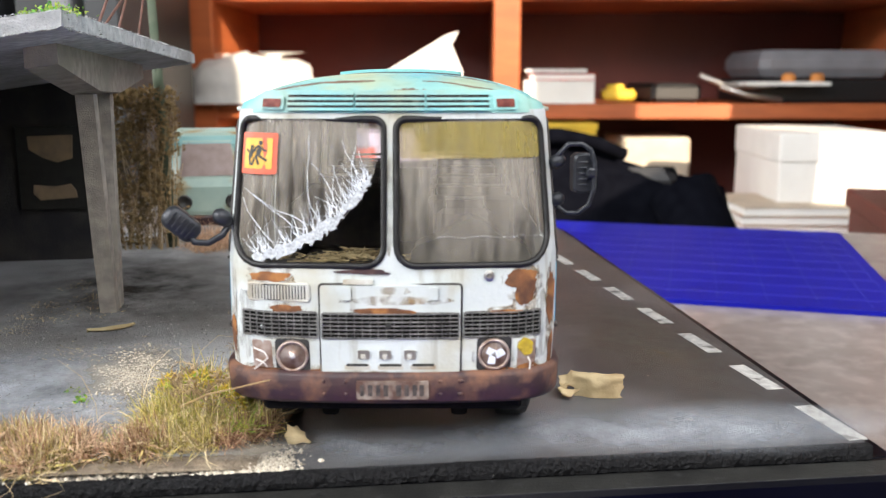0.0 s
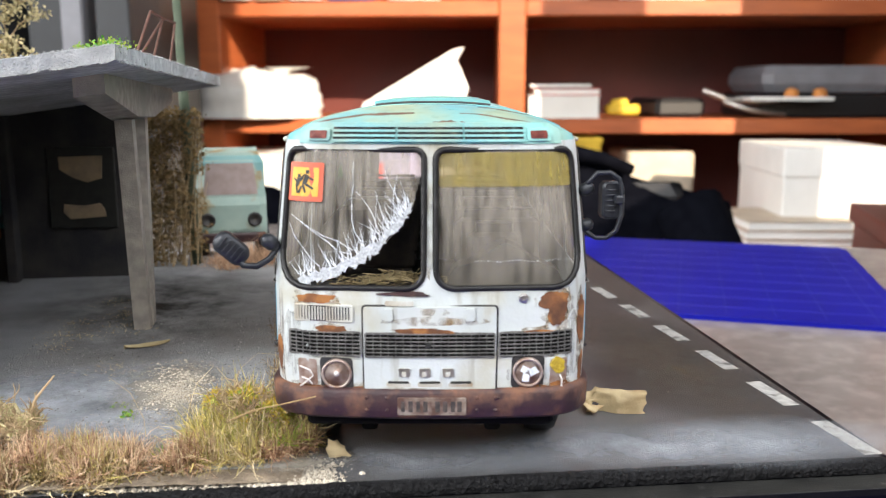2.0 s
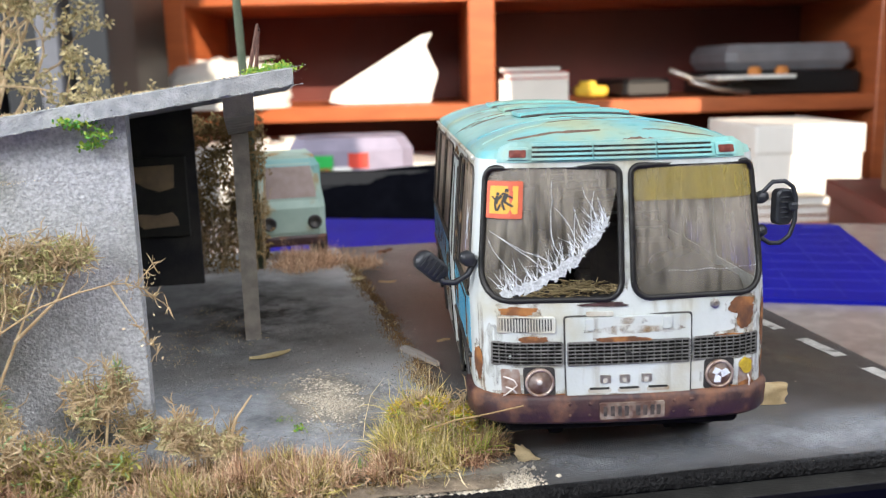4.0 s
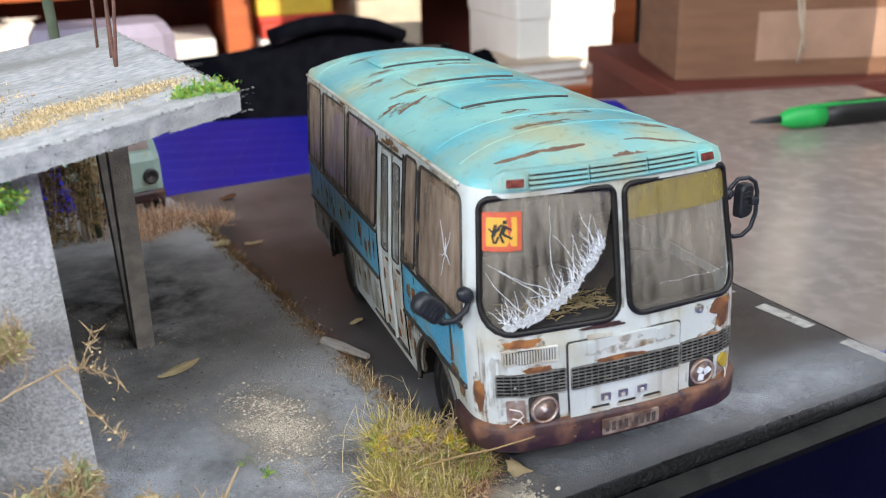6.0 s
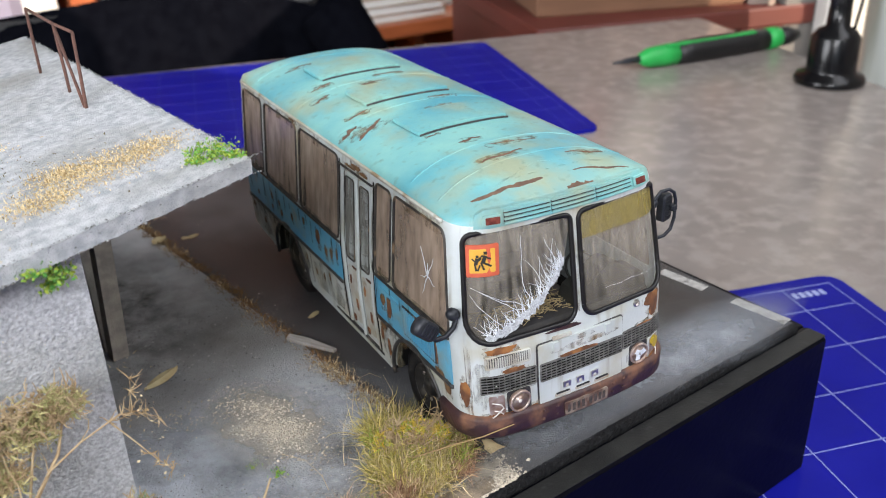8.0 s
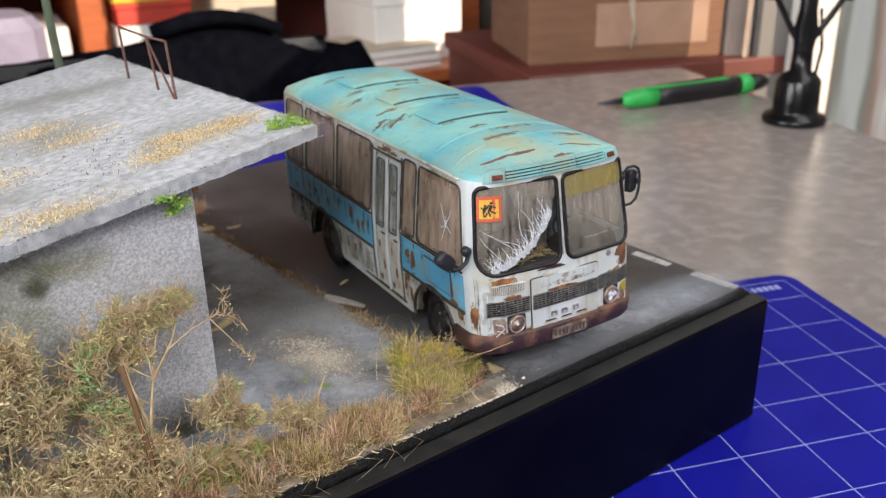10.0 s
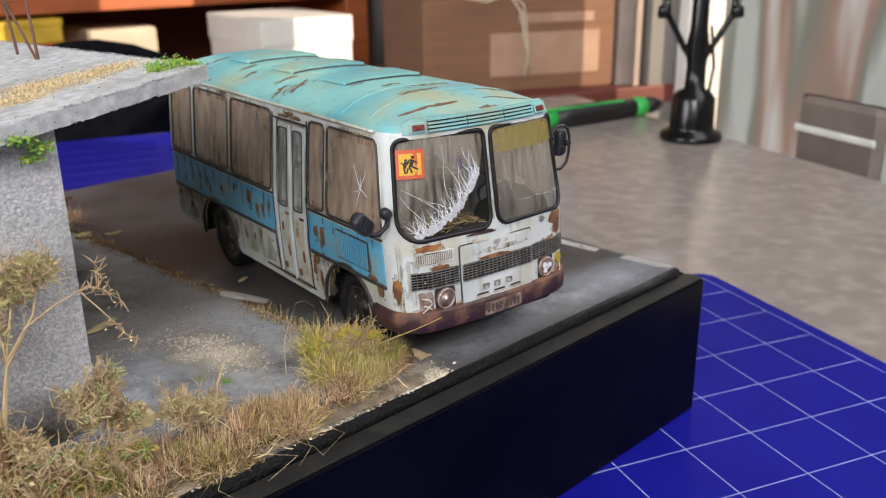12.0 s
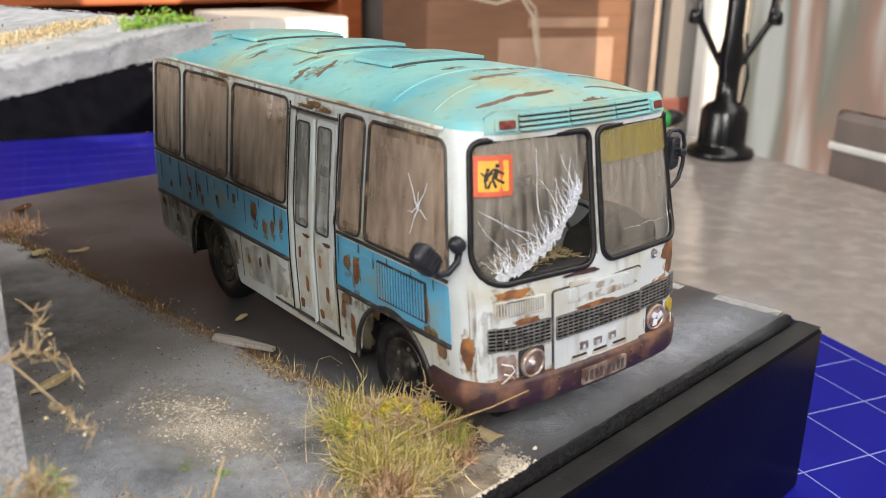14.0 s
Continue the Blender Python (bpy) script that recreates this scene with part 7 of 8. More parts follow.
dust("pale dust on the road before the bus", 46, 17, 0.10, 66, 13, 6, (0.60, 0.63, 0.69), 1.5, 1)
dust("pale dust on the road before the bus", -4, 9, 0.14, 34, 10, 6, (0.52, 0.55, 0.60), 1.3, 2)
dust("pale dust on the pavement", -66, 36, 1.66, 46, 36, 8, (0.66, 0.69, 0.74), 2.4, 3)
dust("pale dust on the front pavement", -90, 38, 1.70, 38, 28, 8, (0.62, 0.66, 0.72), 2.4, 6)
for lx, z, rx, ry, col, amount, sd in ((-92, 38, 26, 30, (0.30, 0.31, 0.13), 1.8, 13), (-74, 60, 18, 7, (0.26, 0.27, 0.13), 1.5, 14), (-76.5, 55.5, 4.2, 4.0, (0.13, 0.14, 0.10), 2.4, 15), (-48, 6, 14, 10, (0.16, 0.15, 0.11), 1.6, 16)):
    w = SH @ Vector((lx * 0.001, 0.0009, 0)) * 1000
    dust("green brown stain on the concrete wall", w.x, w.y, z, rx, ry, 9, col, amount, sd, 90)
dust("pale sand under the spilled gravel", -61, 46, 1.76, 16, 26, 12, (0.62, 0.57, 0.48), 2.3, 11)
dust("pale sand at the front edge", -26, 4.4, 1.9, 14, 6, 8, (0.56, 0.51, 0.43), 1.6, 12)
dust("pale dust at the road corner", 68, 19, 0.16, 28, 15, 6, (0.58, 0.62, 0.68), 1.2, 9)
dust("dark damp patch on the pavement", -50, 29, 1.74, 9, 7, 20, (0.05, 0.058, 0.056), 0.9, 7)
dust("dark damp patch on the pavement", -74, 36, 1.74, 12, 8, 10, (0.06, 0.065, 0.065), 0.7, 8)
dust("brown dirt on the road beside the bus", 62, 70, 0.10, 22, 60, 10, (0.20, 0.16, 0.12), 1.2, 4)
# brown dirt, darkened so that the shelter's shade is in its colour
dust("brown dirt and shelter shade painted on the far pavement", -92, 132, 1.66, 50, 84, 8, (0.05, 0.044, 0.038), 1.7, 5)


def leaf(x, y, z, size, turn, tilt, seed, label, material="dead_leaf", name="fallen_leaf"):
    out = blob(0, 0, size, size * 0.55, seed, 22, 0.35)
    pts, tris = sheet_2d(out, [], size * 0.25)
    vs = [(a, b, 0.09 * size * math.sin(a / size * 2.2 + seed) + 0.12 * size * (b / size) ** 2 * 2 + 0.5) for a, b in pts]
    n = len(vs)
    vs += [(a, b, c - 0.25) for a, b, c in vs]
    g = Geo().add(vs, [t for t in tris] + [tuple(i + n for i in reversed(t)) for t in tris])
    return thing(name, label, "leaf", pose(x * 0.001, y * 0.001, z * 0.001, tilt, 0, turn), geo=g, material=material)


def pointed(x, y, z, half, wide, turn, label):
    """A lens-shaped dry leaf with a raised midrib."""
    n = 14
    vs = []
    for k in range(n + 1):
        u = -1 + 2 * k / n
        w = wide * (1 - u * u) ** 0.8
        vs += [(u * half, -w, 0.5 + 0.25 * u * u), (u * half, 0, 0.85 + 0.3 * u * u), (u * half, w, 0.45 + 0.3 * u)]
    vs += [(a, b, c - 0.2) for a, b, c in vs]
    m = 3 * (n + 1)
    fs = [(k * 3 + i, k * 3 + 3 + i, k * 3 + 4 + i, k * 3 + 1 + i) for k in range(n) for i in (0, 1)]
    fs += [tuple(i + m for i in reversed(f)) for f in fs]
    return thing("fallen_leaf", label, "leaf", pose(x * 0.001, y * 0.001, z * 0.001, 0, 0, turn), geo=Geo().add(vs, fs), material="dead_leaf")


def lobed(x, y, z, size, turn, tilt, label):
    """A curled leaf with pointed lobes."""
    out = []
    for k, (a, r) in enumerate(((90, 1.05), (70, 0.72), (46, 1.0), (22, 0.68), (4, 0.92), (-28, 0.55), (-62, 0.62), (-86, 1.15), (-104, 0.6), (-150, 0.6), (176, 0.8), (158, 0.7), (128, 0.86), (112, 0.74))):
        out.append((size * r * math.cos(radians(a)), size * r * math.sin(radians(a))))
    pts, tris = sheet_2d(out[::-1], [], size * 0.2)
    vs = [(a, b, 0.16 * size * math.sin(a / size * 2.6 + 0.6) + 0.22 * size * (b / size) ** 2 + 0.6) for a, b in pts]
    n = len(vs)
    vs += [(a, b, c - 0.22) for a, b, c in vs]
    return thing("fallen_leaf", label, "leaf", pose(x * 0.001, y * 0.001, z * 0.001, tilt, 0, turn), geo=Geo().add(vs, tris + [tuple(i + n for i in reversed(t)) for t in tris]), material="foam")


pointed(-79.6, 82.0, 1.6, 6.2, 2.0, 30, "yellow dry leaf lying on the pavement")
lobed(-18.6, 10.0, 1.0, 2.8, 58, 24, "curled tan leaf before the bus")
# a crumpled sheet folded over: its front stands, its top leans back
rc_ = random.Random(12)
nu, nv = 18, 12
vs = []
for j in range(nv + 1):
    for i in range(nu + 1):
        u, v = i / nu, j / nv
        x = 13.0 * u + 0.5 * noise.noise((u * 4, v * 4, 1.0))
        if v < 0.5:
            y, z = 0.5 * math.sin(u * 7) + 0.6 * v, 8.8 * v
        else:
            y, z = 0.3 + 9.0 * (v - 0.5), 4.4 + 1.6 * math.sin((v - 0.5) * 5) - 4.0 * (v - 0.5)
        if i in (0, nu):
            x += rc_.uniform(-0.7, 0.7)
        vs.append((x, y + 0.6 * noise.noise((u * 5, v * 5, 9.0)), max(0.1, z + 0.7 * noise.noise((u * 4.5, v * 4.5, 4.0)) * (v > 0.1) - 1.2 * (u < 0.15 and v > 0.4))))
m = len(vs)
vs += [(x, y + 0.3, max(0.0, z - 0.3)) for x, y, z in vs]
fs = [(j * (nu + 1) + i, j * (nu + 1) + i + 1, (j + 1) * (nu + 1) + i + 1, (j + 1) * (nu + 1) + i) for j in range(nv) for i in range(nu) if not (i in (2, 3) and j < 3)]
fs += [tuple(k + m for k in reversed(f)) for f in fs]
thing("fallen_leaf", "large tan crumpled leaf folded beside the bus", "leaf", pose(0.0345, 0.0355, 0.0, 0, 0, -6), geo=Geo().add(vs, fs), material="foam", smooth=True)
lobed(35.6, 34.6, 0.8, 2.4, 100, 12, "small tan crumpled leaf beside the bus")
leaf(-47, 169, 0.9, 3.0, 10, 0, 4, "small brown leaf on the road")
leaf(-58, 170, 2.2, 3.4, 50, 0, 5, "small brown leaf on the pavement")
leaf(-48, 228, 0.9, 4.0, 0, 0, 6, "reddish leaf at the far road edge", "rust")
leaf(-30, 92, 0.9, 2.0, 30, 0, 8, "small brown leaf on the road")
thing("wood_splinter", "pale splinter of wood on the kerb", "splinter", pose(-0.0375, 0.0757, 0.002, 3, 4, -55), geo=Geo().prism([(-8, -1.2), (-3, -1.6), (7.5, -0.5), (7.8, 0.6), (-2, 1.5), (-8.5, 0.8)], -0.4, 0.6, bevel=0.2), material="old_wood")

# ---- on the shelter ----
rail = thing("rusty_rail", "bent rusty wire rail on the shelter roof", "rail")
RP = {"a": (-82.7, 90.5, 77.0), "b": (-83.4, 108.5, 76.5), "c": (-86.7, 136.8, 75.8), "ta": (-80.5, 103.6, 93.2), "tb": (-82.5, 121, 92.5), "tc": (-86.0, 145, 93.0)}
for k, (p, q) in enumerate((("a", "ta"), ("a", "tb"), ("b", "tb"), ("c", "tc"))):
    part("upright_rod", Geo().tube([Vector(RP[p]) - Vector((0, 0, 1)), RP[q]], 0.42, 6), "rusty_rod", rail, "", True)
part("top_rod", Geo().tube([RP["ta"], RP["tb"], RP["tc"]], 0.42, 6), "rusty_rod", rail, "", True)
pole = thing("lamp_pole", "dull green pole standing behind the shelter", "pole", pose(-0.0985, 0.2, 0, 0, -1.5, 0), geo=Geo().lathe([(2.0, 0), (2.0, 70), (1.7, 71), (1.5, 150), (1.2, 151), (1.2, 190)], pose(0, 0, 0), 14), material="green_pole", smooth=True)

def roof_litter(label, spots, n, material, seed):
    rnd = random.Random(seed)
    inv = SH.inverted()
    def place():
        x, y, s = rnd.choice(spots)
        x, y = rnd.gauss(x, s), rnd.gauss(y, s * 0.8)
        l = inv @ Vector((x * 0.001, y * 0.001, 0)) * 1000
        if not (-148 < l.x < slab_right(l.y) - 1 and -3.6 < l.y < 156):
            return x, y, 60.0, 0.05
        return x, y, roof_slab_z(l.x, l.y) + 0.1, 1.0
    return thing("roof_litter", label, "litter", kind="stuff", geo=blades(Geo(), n, place, 0.4, 1.3, 2.4, rnd, 0.26), material=material)


roof_litter("straw litter on the shelter roof", [(-88, 47, 5.5), (-78, 50, 4), (-100, 41, 4), (-115, 80, 6), (-126, 19, 6), (-135, 24, 7), (-140, 60, 7), (-125, 100, 6), (-95, 52, 4)], 7500, "g_straw", 1)
roof_litter("dark crumbs on the shelter roof", [(-112, 44, 12), (-104, 60, 10), (-130, 60, 12)], 220, "g_dark", 2)


def edge_crumbs(r):
    """A place on the front or right rim of the roof slab."""
    f = r.random()
    lx, ly = (-148 * f, r.uniform(-4.35, -3.6)) if r.random() < 0.6 else (slab_right(160 * f) + r.uniform(-0.5, 0.25), 160 * f)
    w = SH @ Vector((lx * 0.001, ly * 0.001, 0)) * 1000
    return w.x, w.y, roof_slab_z(lx, ly) - RT * r.choice((0.0, r.random(), 1.0)) - 0.12


stones("roof_crumbs", "crumbled grey edge of the roof slab", 2600, edge_crumbs, 0.10, 0.27, 19, "edge_grit")


def moss(label, spots, n, seed, size=0.45):
    rnd = random.Random(seed)
    g = Geo()
    for _ in range(n):
        x, y, z, s = rnd.choice(spots)
        c = Vector((rnd.gauss(x, s), rnd.gauss(y, s), z + abs(rnd.gauss(0, s * 0.45)) - rnd.uniform(0, s * 0.5)))
        d = Vector((rnd.gauss(0, 1), rnd.gauss(0, 1), rnd.gauss(0.4, 1))).normalized()
        e = d.orthogonal().normalized()
        q = size * rnd.uniform(0.5, 1.3)
        g.add([c, c + d * q + e * q * 0.5, c + d * q * 1.8, c + d * q - e * q * 0.5], [(0, 1, 2, 3)])
    return thing("moss", label, "moss", kind="stuff", geo=g, material="g_moss")


moss("bright green moss on the roof corner", [(-66.5, 36.5, 80.3, 1.7), (-68, 32.5, 80.1, 1.5), (-70.5, 38, 79.7, 1.3), (-65.2, 29.8, 80.5, 0.9), (-72, 33, 79.6, 1.1)], 950, 1)
moss("bright green moss on the wall under the roof", [(-104.5, 21.6, 70.4, 1.6), (-102, 22.4, 68.2, 1.5), (-106.5, 19.6, 70.8, 1.2), (-103.5, 23.0, 66.0, 1.0)], 560, 2, 0.55)
moss("green shoots in the gravel", [(-70, 34, 2.0, 1.0), (-66, 28, 2.0, 0.8)], 60, 3)
# boarded window in the back wall
wb = thing("boarded_window", "dark window opening patched with two ragged boards", "window", SH @ pose(-0.0475, 0.1518, 0))
part("window_frame", Geo().box((0, -0.2, 35.5), (24, 1.2, 30), 0.4), "print_black", wb, "black window frame")
for pts in ([(-7.6, 47.0), (-7.4, 42.4), (-3.0, 39.4), (2.0, 37.6), (7.2, 39.0), (7.8, 47.4), (0, 47.2)], [(-6.6, 29.6), (-7.0, 26.6), (-4.6, 24.0), (2.0, 24.4), (8.0, 24.8), (7.6, 27.6), (6.0, 29.8), (0.5, 28.9)]):
    part("board", Geo().prism(pts, 0.8, 1.4, pose(0, 0, 0, 90, 0, 0)), "pale_board", wb, "ragged brown board")
# the old van behind the shelter
van = thing("model_van", "derelict mint model van behind the shelter", "model van", pose(-0.0865, 0.213, 0, 0, 0, 14))
g = Geo()
prof = [(0, 8), (-1.6, 14), (-1.8, 24), (0.5, 27), (5.5, 42), (9, 45), (30, 46)]
vs = []
for y, z in prof:
    w = 14.5 if z < 28 else 14.5 - (z - 28) * 0.13
    vs += [(-w, y + 3.0, z), (-w + 3.0, y, z), (w - 3.0, y, z), (w, y + 3.0, z)]
g.add(vs, [(i * 4 + k, i * 4 + k + 1, i * 4 + 5 + k, i * 4 + 4 + k) for i in range(len(prof) - 1) for k in range(3)])
part("cab_front", g, "mint", van, "mint front with brown stains")
part("van_body", Geo().box((0, 22, 26), (28.4, 34, 36), 3), "van_teal", van, "turquoise van body")
g = Geo()
g.add([(-11, 0.6, 28.2), (11, 0.6, 28.2), (9.6, 5.0, 41), (-9.6, 5.0, 41)], [(0, 1, 2, 3)])
part("windscreen", g, "van_glass", van, "dust-caked windscreen")
part("bumper", Geo().box((0, -1.8, 10.5), (28, 3, 4), 0.8), "bumper_rust", van)
for x in (-9.5, 9.5):
    part("headlamp", Geo().lathe([(3.0, 0), (3.0, 1.0), (2.4, 1.4), (0.3, 0.6)], pose(x, -1.2, 18, 90), 16), "trim_dark", van)
for x in (-12.5, 12.5):
    part("wheel", Geo().lathe([(5, -3), (8, -3), (8.6, 0), (8, 3), (5, 3)], pose(x, 12, 8.6, 0, 90, 0), 20), "rubber", van)
# ---- things in the bookcase and on the desk ----
for nm, c in (("c_yellow", (0.72, 0.48, 0.04)), ("c_red", (0.55, 0.05, 0.03)), ("c_grey", (0.20, 0.20, 0.22)), ("c_black", (0.007, 0.007, 0.008)), ("c_white", (0.80, 0.80, 0.78)), ("c_beige", (0.55, 0.47, 0.36)), ("c_green", (0.02, 0.42, 0.08)), ("c_violet", (0.24, 0.22, 0.30)), ("c_blue", (0.08, 0.12, 0.4)), ("c_orange", (0.65, 0.25, 0.06)), ("c_tan", (0.36, 0.22, 0.15)), ("c_darkgrey", (0.03, 0.032, 0.035)), ("c_taupe", (0.20, 0.165, 0.15)), ("c_moss", (0.14, 0.155, 0.15))):
    M[nm] = mk(nm.replace("c_", "plain ") + " surface", c, tuple(v * 0.82 for v in c), 40, 0.45 if nm in ("c_black", "c_green", "c_grey") else 0.6, bump=0.0001, bscale=300)


def block(name, label, cat, c, s, turn=0, material="c_white", bevel=1.5, tilt=0.0, group=""):
    return thing(name, label, cat, pose(c[0] * 0.001, c[1] * 0.001, c[2] * 0.001, 0, tilt, turn), group, geo=Geo().box((0, 0, s[2] / 2), s, bevel), material=material)


def book_stack(x, y, z, specs, label, name="book"):
    """Books lying on one another: (width, depth, height, colour, turn)."""
    for w, d, h, col, tr in specs:
        ob = thing(name, label, "book", pose(x * 0.001, y * 0.001, z * 0.001, 0, 0, tr), "books on the shelves")
        part("page_block", Geo().box((0, 0, h / 2), (w - 3, d - 3, h - 2)), "paper", ob)
        part("cover", Geo().box((0, 0, h - 0.6), (w, d, 1.2), 0.3), col, ob)
        part("cover", Geo().box((0, 0, 0.6), (w, d, 1.2), 0.3), col, ob)
        z += h + 0.2


def sack(rx, ry, rz, seed):
    """A soft full bag: steep sides, crumpled top."""
    n, k = 28, 14
    vs = []
    for j in range(k):
        f = j / (k - 1) * math.pi * 0.5
        for i in range(n):
            a = i * math.tau / n
            q = 1 + 0.16 * noise.noise((math.cos(a) * 1.5 + seed, math.sin(a) * 1.5, f * 2)) + 0.08 * noise.noise((math.cos(a) * 5, math.sin(a) * 5, f * 6 + seed))
            c = math.cos(f) ** 0.45
            vs.append((rx * q * c * math.cos(a), ry * q * c * math.sin(a), rz * q * math.sin(f) if j else 0))
    return vs, [(j * n + i, j * n + (i + 1) % n, j * n + n + (i + 1) % n, j * n + n + i) for j in range(k - 1) for i in range(n)]


S1, S2, S0 = 33.0, 186.0, -136.0  # tops of the shelf boards
SY = 1120
was_there = {o.name for o in bpy.data.objects}
# left compartment
def plastic_bag(label, x, z, rx, ry, rz, seed):
    """A soft bag with a gathered, tied neck lying over on its top."""
    bag = thing("plastic_bag", label, "bag", pose(x * 0.001, 1.1, z * 0.001))
    part("bag_body", Geo().add(*sack(rx, ry, rz, seed)), "c_white", bag, "", True)
    g = Geo()
    n, rows = 16, ((0.30, 0.0), (0.14, 0.10), (0.10, 0.16), (0.20, 0.26), (0.30, 0.33))
    vs = [(0.25 * rx + rx * r * math.cos(k * math.tau / n) * (1 + 0.25 * math.sin(k * 2.3)) + h * rx * 0.8, ry * r * 0.6 * math.sin(k * math.tau / n), rz * 0.93 + rz * h * 0.5) for r, h in rows for k in range(n)]
    g.add(vs, [(i * n + k, i * n + (k + 1) % n, i * n + n + (k + 1) % n, i * n + n + k) for i in range(len(rows) - 1) for k in range(n)])
    part("tied_neck", g, "c_white", bag, "", True)
    return bag


plastic_bag("bulging white plastic bag on the shelf", -262, S1, 98, 75, 62, 3)
plastic_bag("small white plastic bag on the lower shelf", -200, S0, 70, 60, 116, 7)
sh = thing("leaning_sheet", "large white card leaning in the shelf", "card", pose(-0.035, 1.1, 0.034, 0, 0, 3))
part("card", Geo().prism([(-80, 4), (-60, 0), (60, 0), (72, 40), (56, 78), (66, 96), (50, 92), (-75, 18)], -1, 1, pose(0, 0, 0, 82, 0, 0), 0.2), "c_white", sh)
block("paper_ream", "white paper stack on the lower shelf", "paper", (-250, 1130, S0), (130, 170, 120), 2, "c_white")
block("paper_ream", "white paper stack on the lower shelf", "paper", (10, 1140, S0), (110, 170, 90), -3, "c_white")
dev = thing("label_printer", "grey violet machine with coloured stickers", "machine", pose(-0.095, 0.96, -0.09, 0, 0, 4))
part("housing", Geo().box((0, 0, 46), (150, 110, 92), 14), "c_violet", dev)
part("stand_foot", Geo().box((0, 0, -20), (150, 100, 42), 4), "c_black", dev)
for x, z, c in ((-38, 50, "c_orange"), (-34, 64, "c_green"), (8, 66, "c_red"), (-12, 44, "c_white")):
    part("sticker", Geo().box((x, -55.4, z), (24, 0.8, 18 if c != "c_white" else 30), 0.2), c, dev)
side_table = thing("side_table", "dark wooden side table behind the desk", "table", pose(-0.05, 0.96, -0.8))
part("tabletop", Geo().box((0, 0, 660), (300, 150, 20), 2), "dark_wood", side_table)
for x in (-140, 140):
    for y in (-65, 65):
        part("leg", Geo().box((x, y, 325), (20, 20, 650), 1), "dark_wood", side_table)
# right compartment
book_stack(162, SY, S1, ((96, 150, 30, "c_white", 0), (90, 140, 9, "c_red", 4), (84, 130, 7, "c_black", -3)), "white and red books on the shelf")
toy = thing("toy_car", "small yellow toy on the shelf", "toy", pose(0.248, 1.09, 0.033))
part("toy_body", Geo().box((0, 0, 11), (46, 26, 14), 4), "c_yellow", toy)
part("toy_cab", Geo().box((-4, 0, 20), (22, 22, 10), 3), "c_yellow", toy)
block("dark_case", "flat dark case on the shelf", "case", (318, 1130, S1), (70, 120, 26), 6, "c_black", 6)
pr = thing("desk_printer", "flat black machine with a grey lid on the shelf", "machine", pose(0.525, 1.15, 0.033))
part("machine_base", Geo().box((0, 0, 16), (190, 180, 32), 4), "c_black", pr)
part("grey_lid", Geo().box((0, 0, 52), (182, 170, 36), 12), "c_grey", pr)
part("tray", Geo().box((-70, -100, 26), (110, 60, 5), 1), "c_white", pr, "pale paper tray")
for x in (-60, -22):
    part("knob", Geo().lathe([(9, 0), (9, 8), (6, 11), (0.5, 12)], pose(x, -100, 28), 14), "c_orange", pr)
tg = Geo()
tg.tube([(350, 1060, 70), (380, 1058, 58), (420, 1056, 54), (450, 1056, 58)], 4, 8)
tg.tube([(375, 1050, 55), (410, 1046, 44), (455, 1042, 37.5)], 4, 8)
thing("metal_tongs", "pale metal tongs lying on the shelf edge", "tongs", geo=tg, material="chrome", smooth=True)
# lower right compartment
z = S0
for h, col, turn, label in ((88, "c_white", 0, "tall white file box on the lower shelf"), (27, "c_red", 1, "flat red file box lying on a white one"), (29, "c_yellow", -1, "yellow file box on top of the red one")):
    fb = thing("file_box", label, "box", pose(0.163, (SY - 20) * 0.001, z * 0.001, 0, 0, turn), "file boxes on the shelf")
    part("box_body", Geo().box((0, 0, h * 0.36), (96, 148, h * 0.72), 1.5), col, fb)
    part("box_lid", Geo().box((0, 0, h * 0.85), (100, 151, h * 0.28), 1.5), col, fb)
    z += h + 0.2

block("beige_box", "speckled beige box on the lower shelf", "box", (300, SY + 20, S0), (95, 120, 122), 3, "c_beige", 4)
book_stack(478, 1085, S0, ((150, 150, 10, "c_beige", 2), (146, 150, 12, "c_tan", -2), (148, 148, 12, "c_beige", 1)), "stack of beige magazines on a low table", "magazine")
# upper shelf
for i, (x, w, h, c) in enumerate(((-270, 40, 110, "c_white"), (-226, 36, 100, "c_beige"), (-180, 44, 96, "c_white"), (-120, 60, 80, "c_blue"), (-40, 70, 60, "c_white"), (30, 50, 90, "c_red"), (160, 70, 50, "c_beige"), (300, 90, 70, "c_white"), (450, 90, 40, "c_black"), (560, 70, 90, "c_white"))):
    block("book", "upright books on the upper shelf", "book", (x, SY, S2), (w, 140, h), rs.uniform(-4, 4), c, 2, group="books on the upper shelf")

for ob in [o for o in bpy.data.objects if o.parent is None and o.name not in was_there]:
    if ob.name.split(".")[0] not in ("label_printer", "side_table", "magazine"):
        ob.matrix_world = SHELVES @ ob.matrix_world
low_table = thing("low_table", "reddish wooden table under the white paper box", "table", pose(0.525, 1.14, FLOOR_Z * 0.001))
part("tabletop", Geo().box((0, 0, 654), (270, 300, 20), 2), "red_wood", low_table)
for x in (-120, 120):
    for y in (-135, 135):
        part("leg", Geo().box((x, y, 322), (22, 22, 644), 1), "red_wood", low_table)

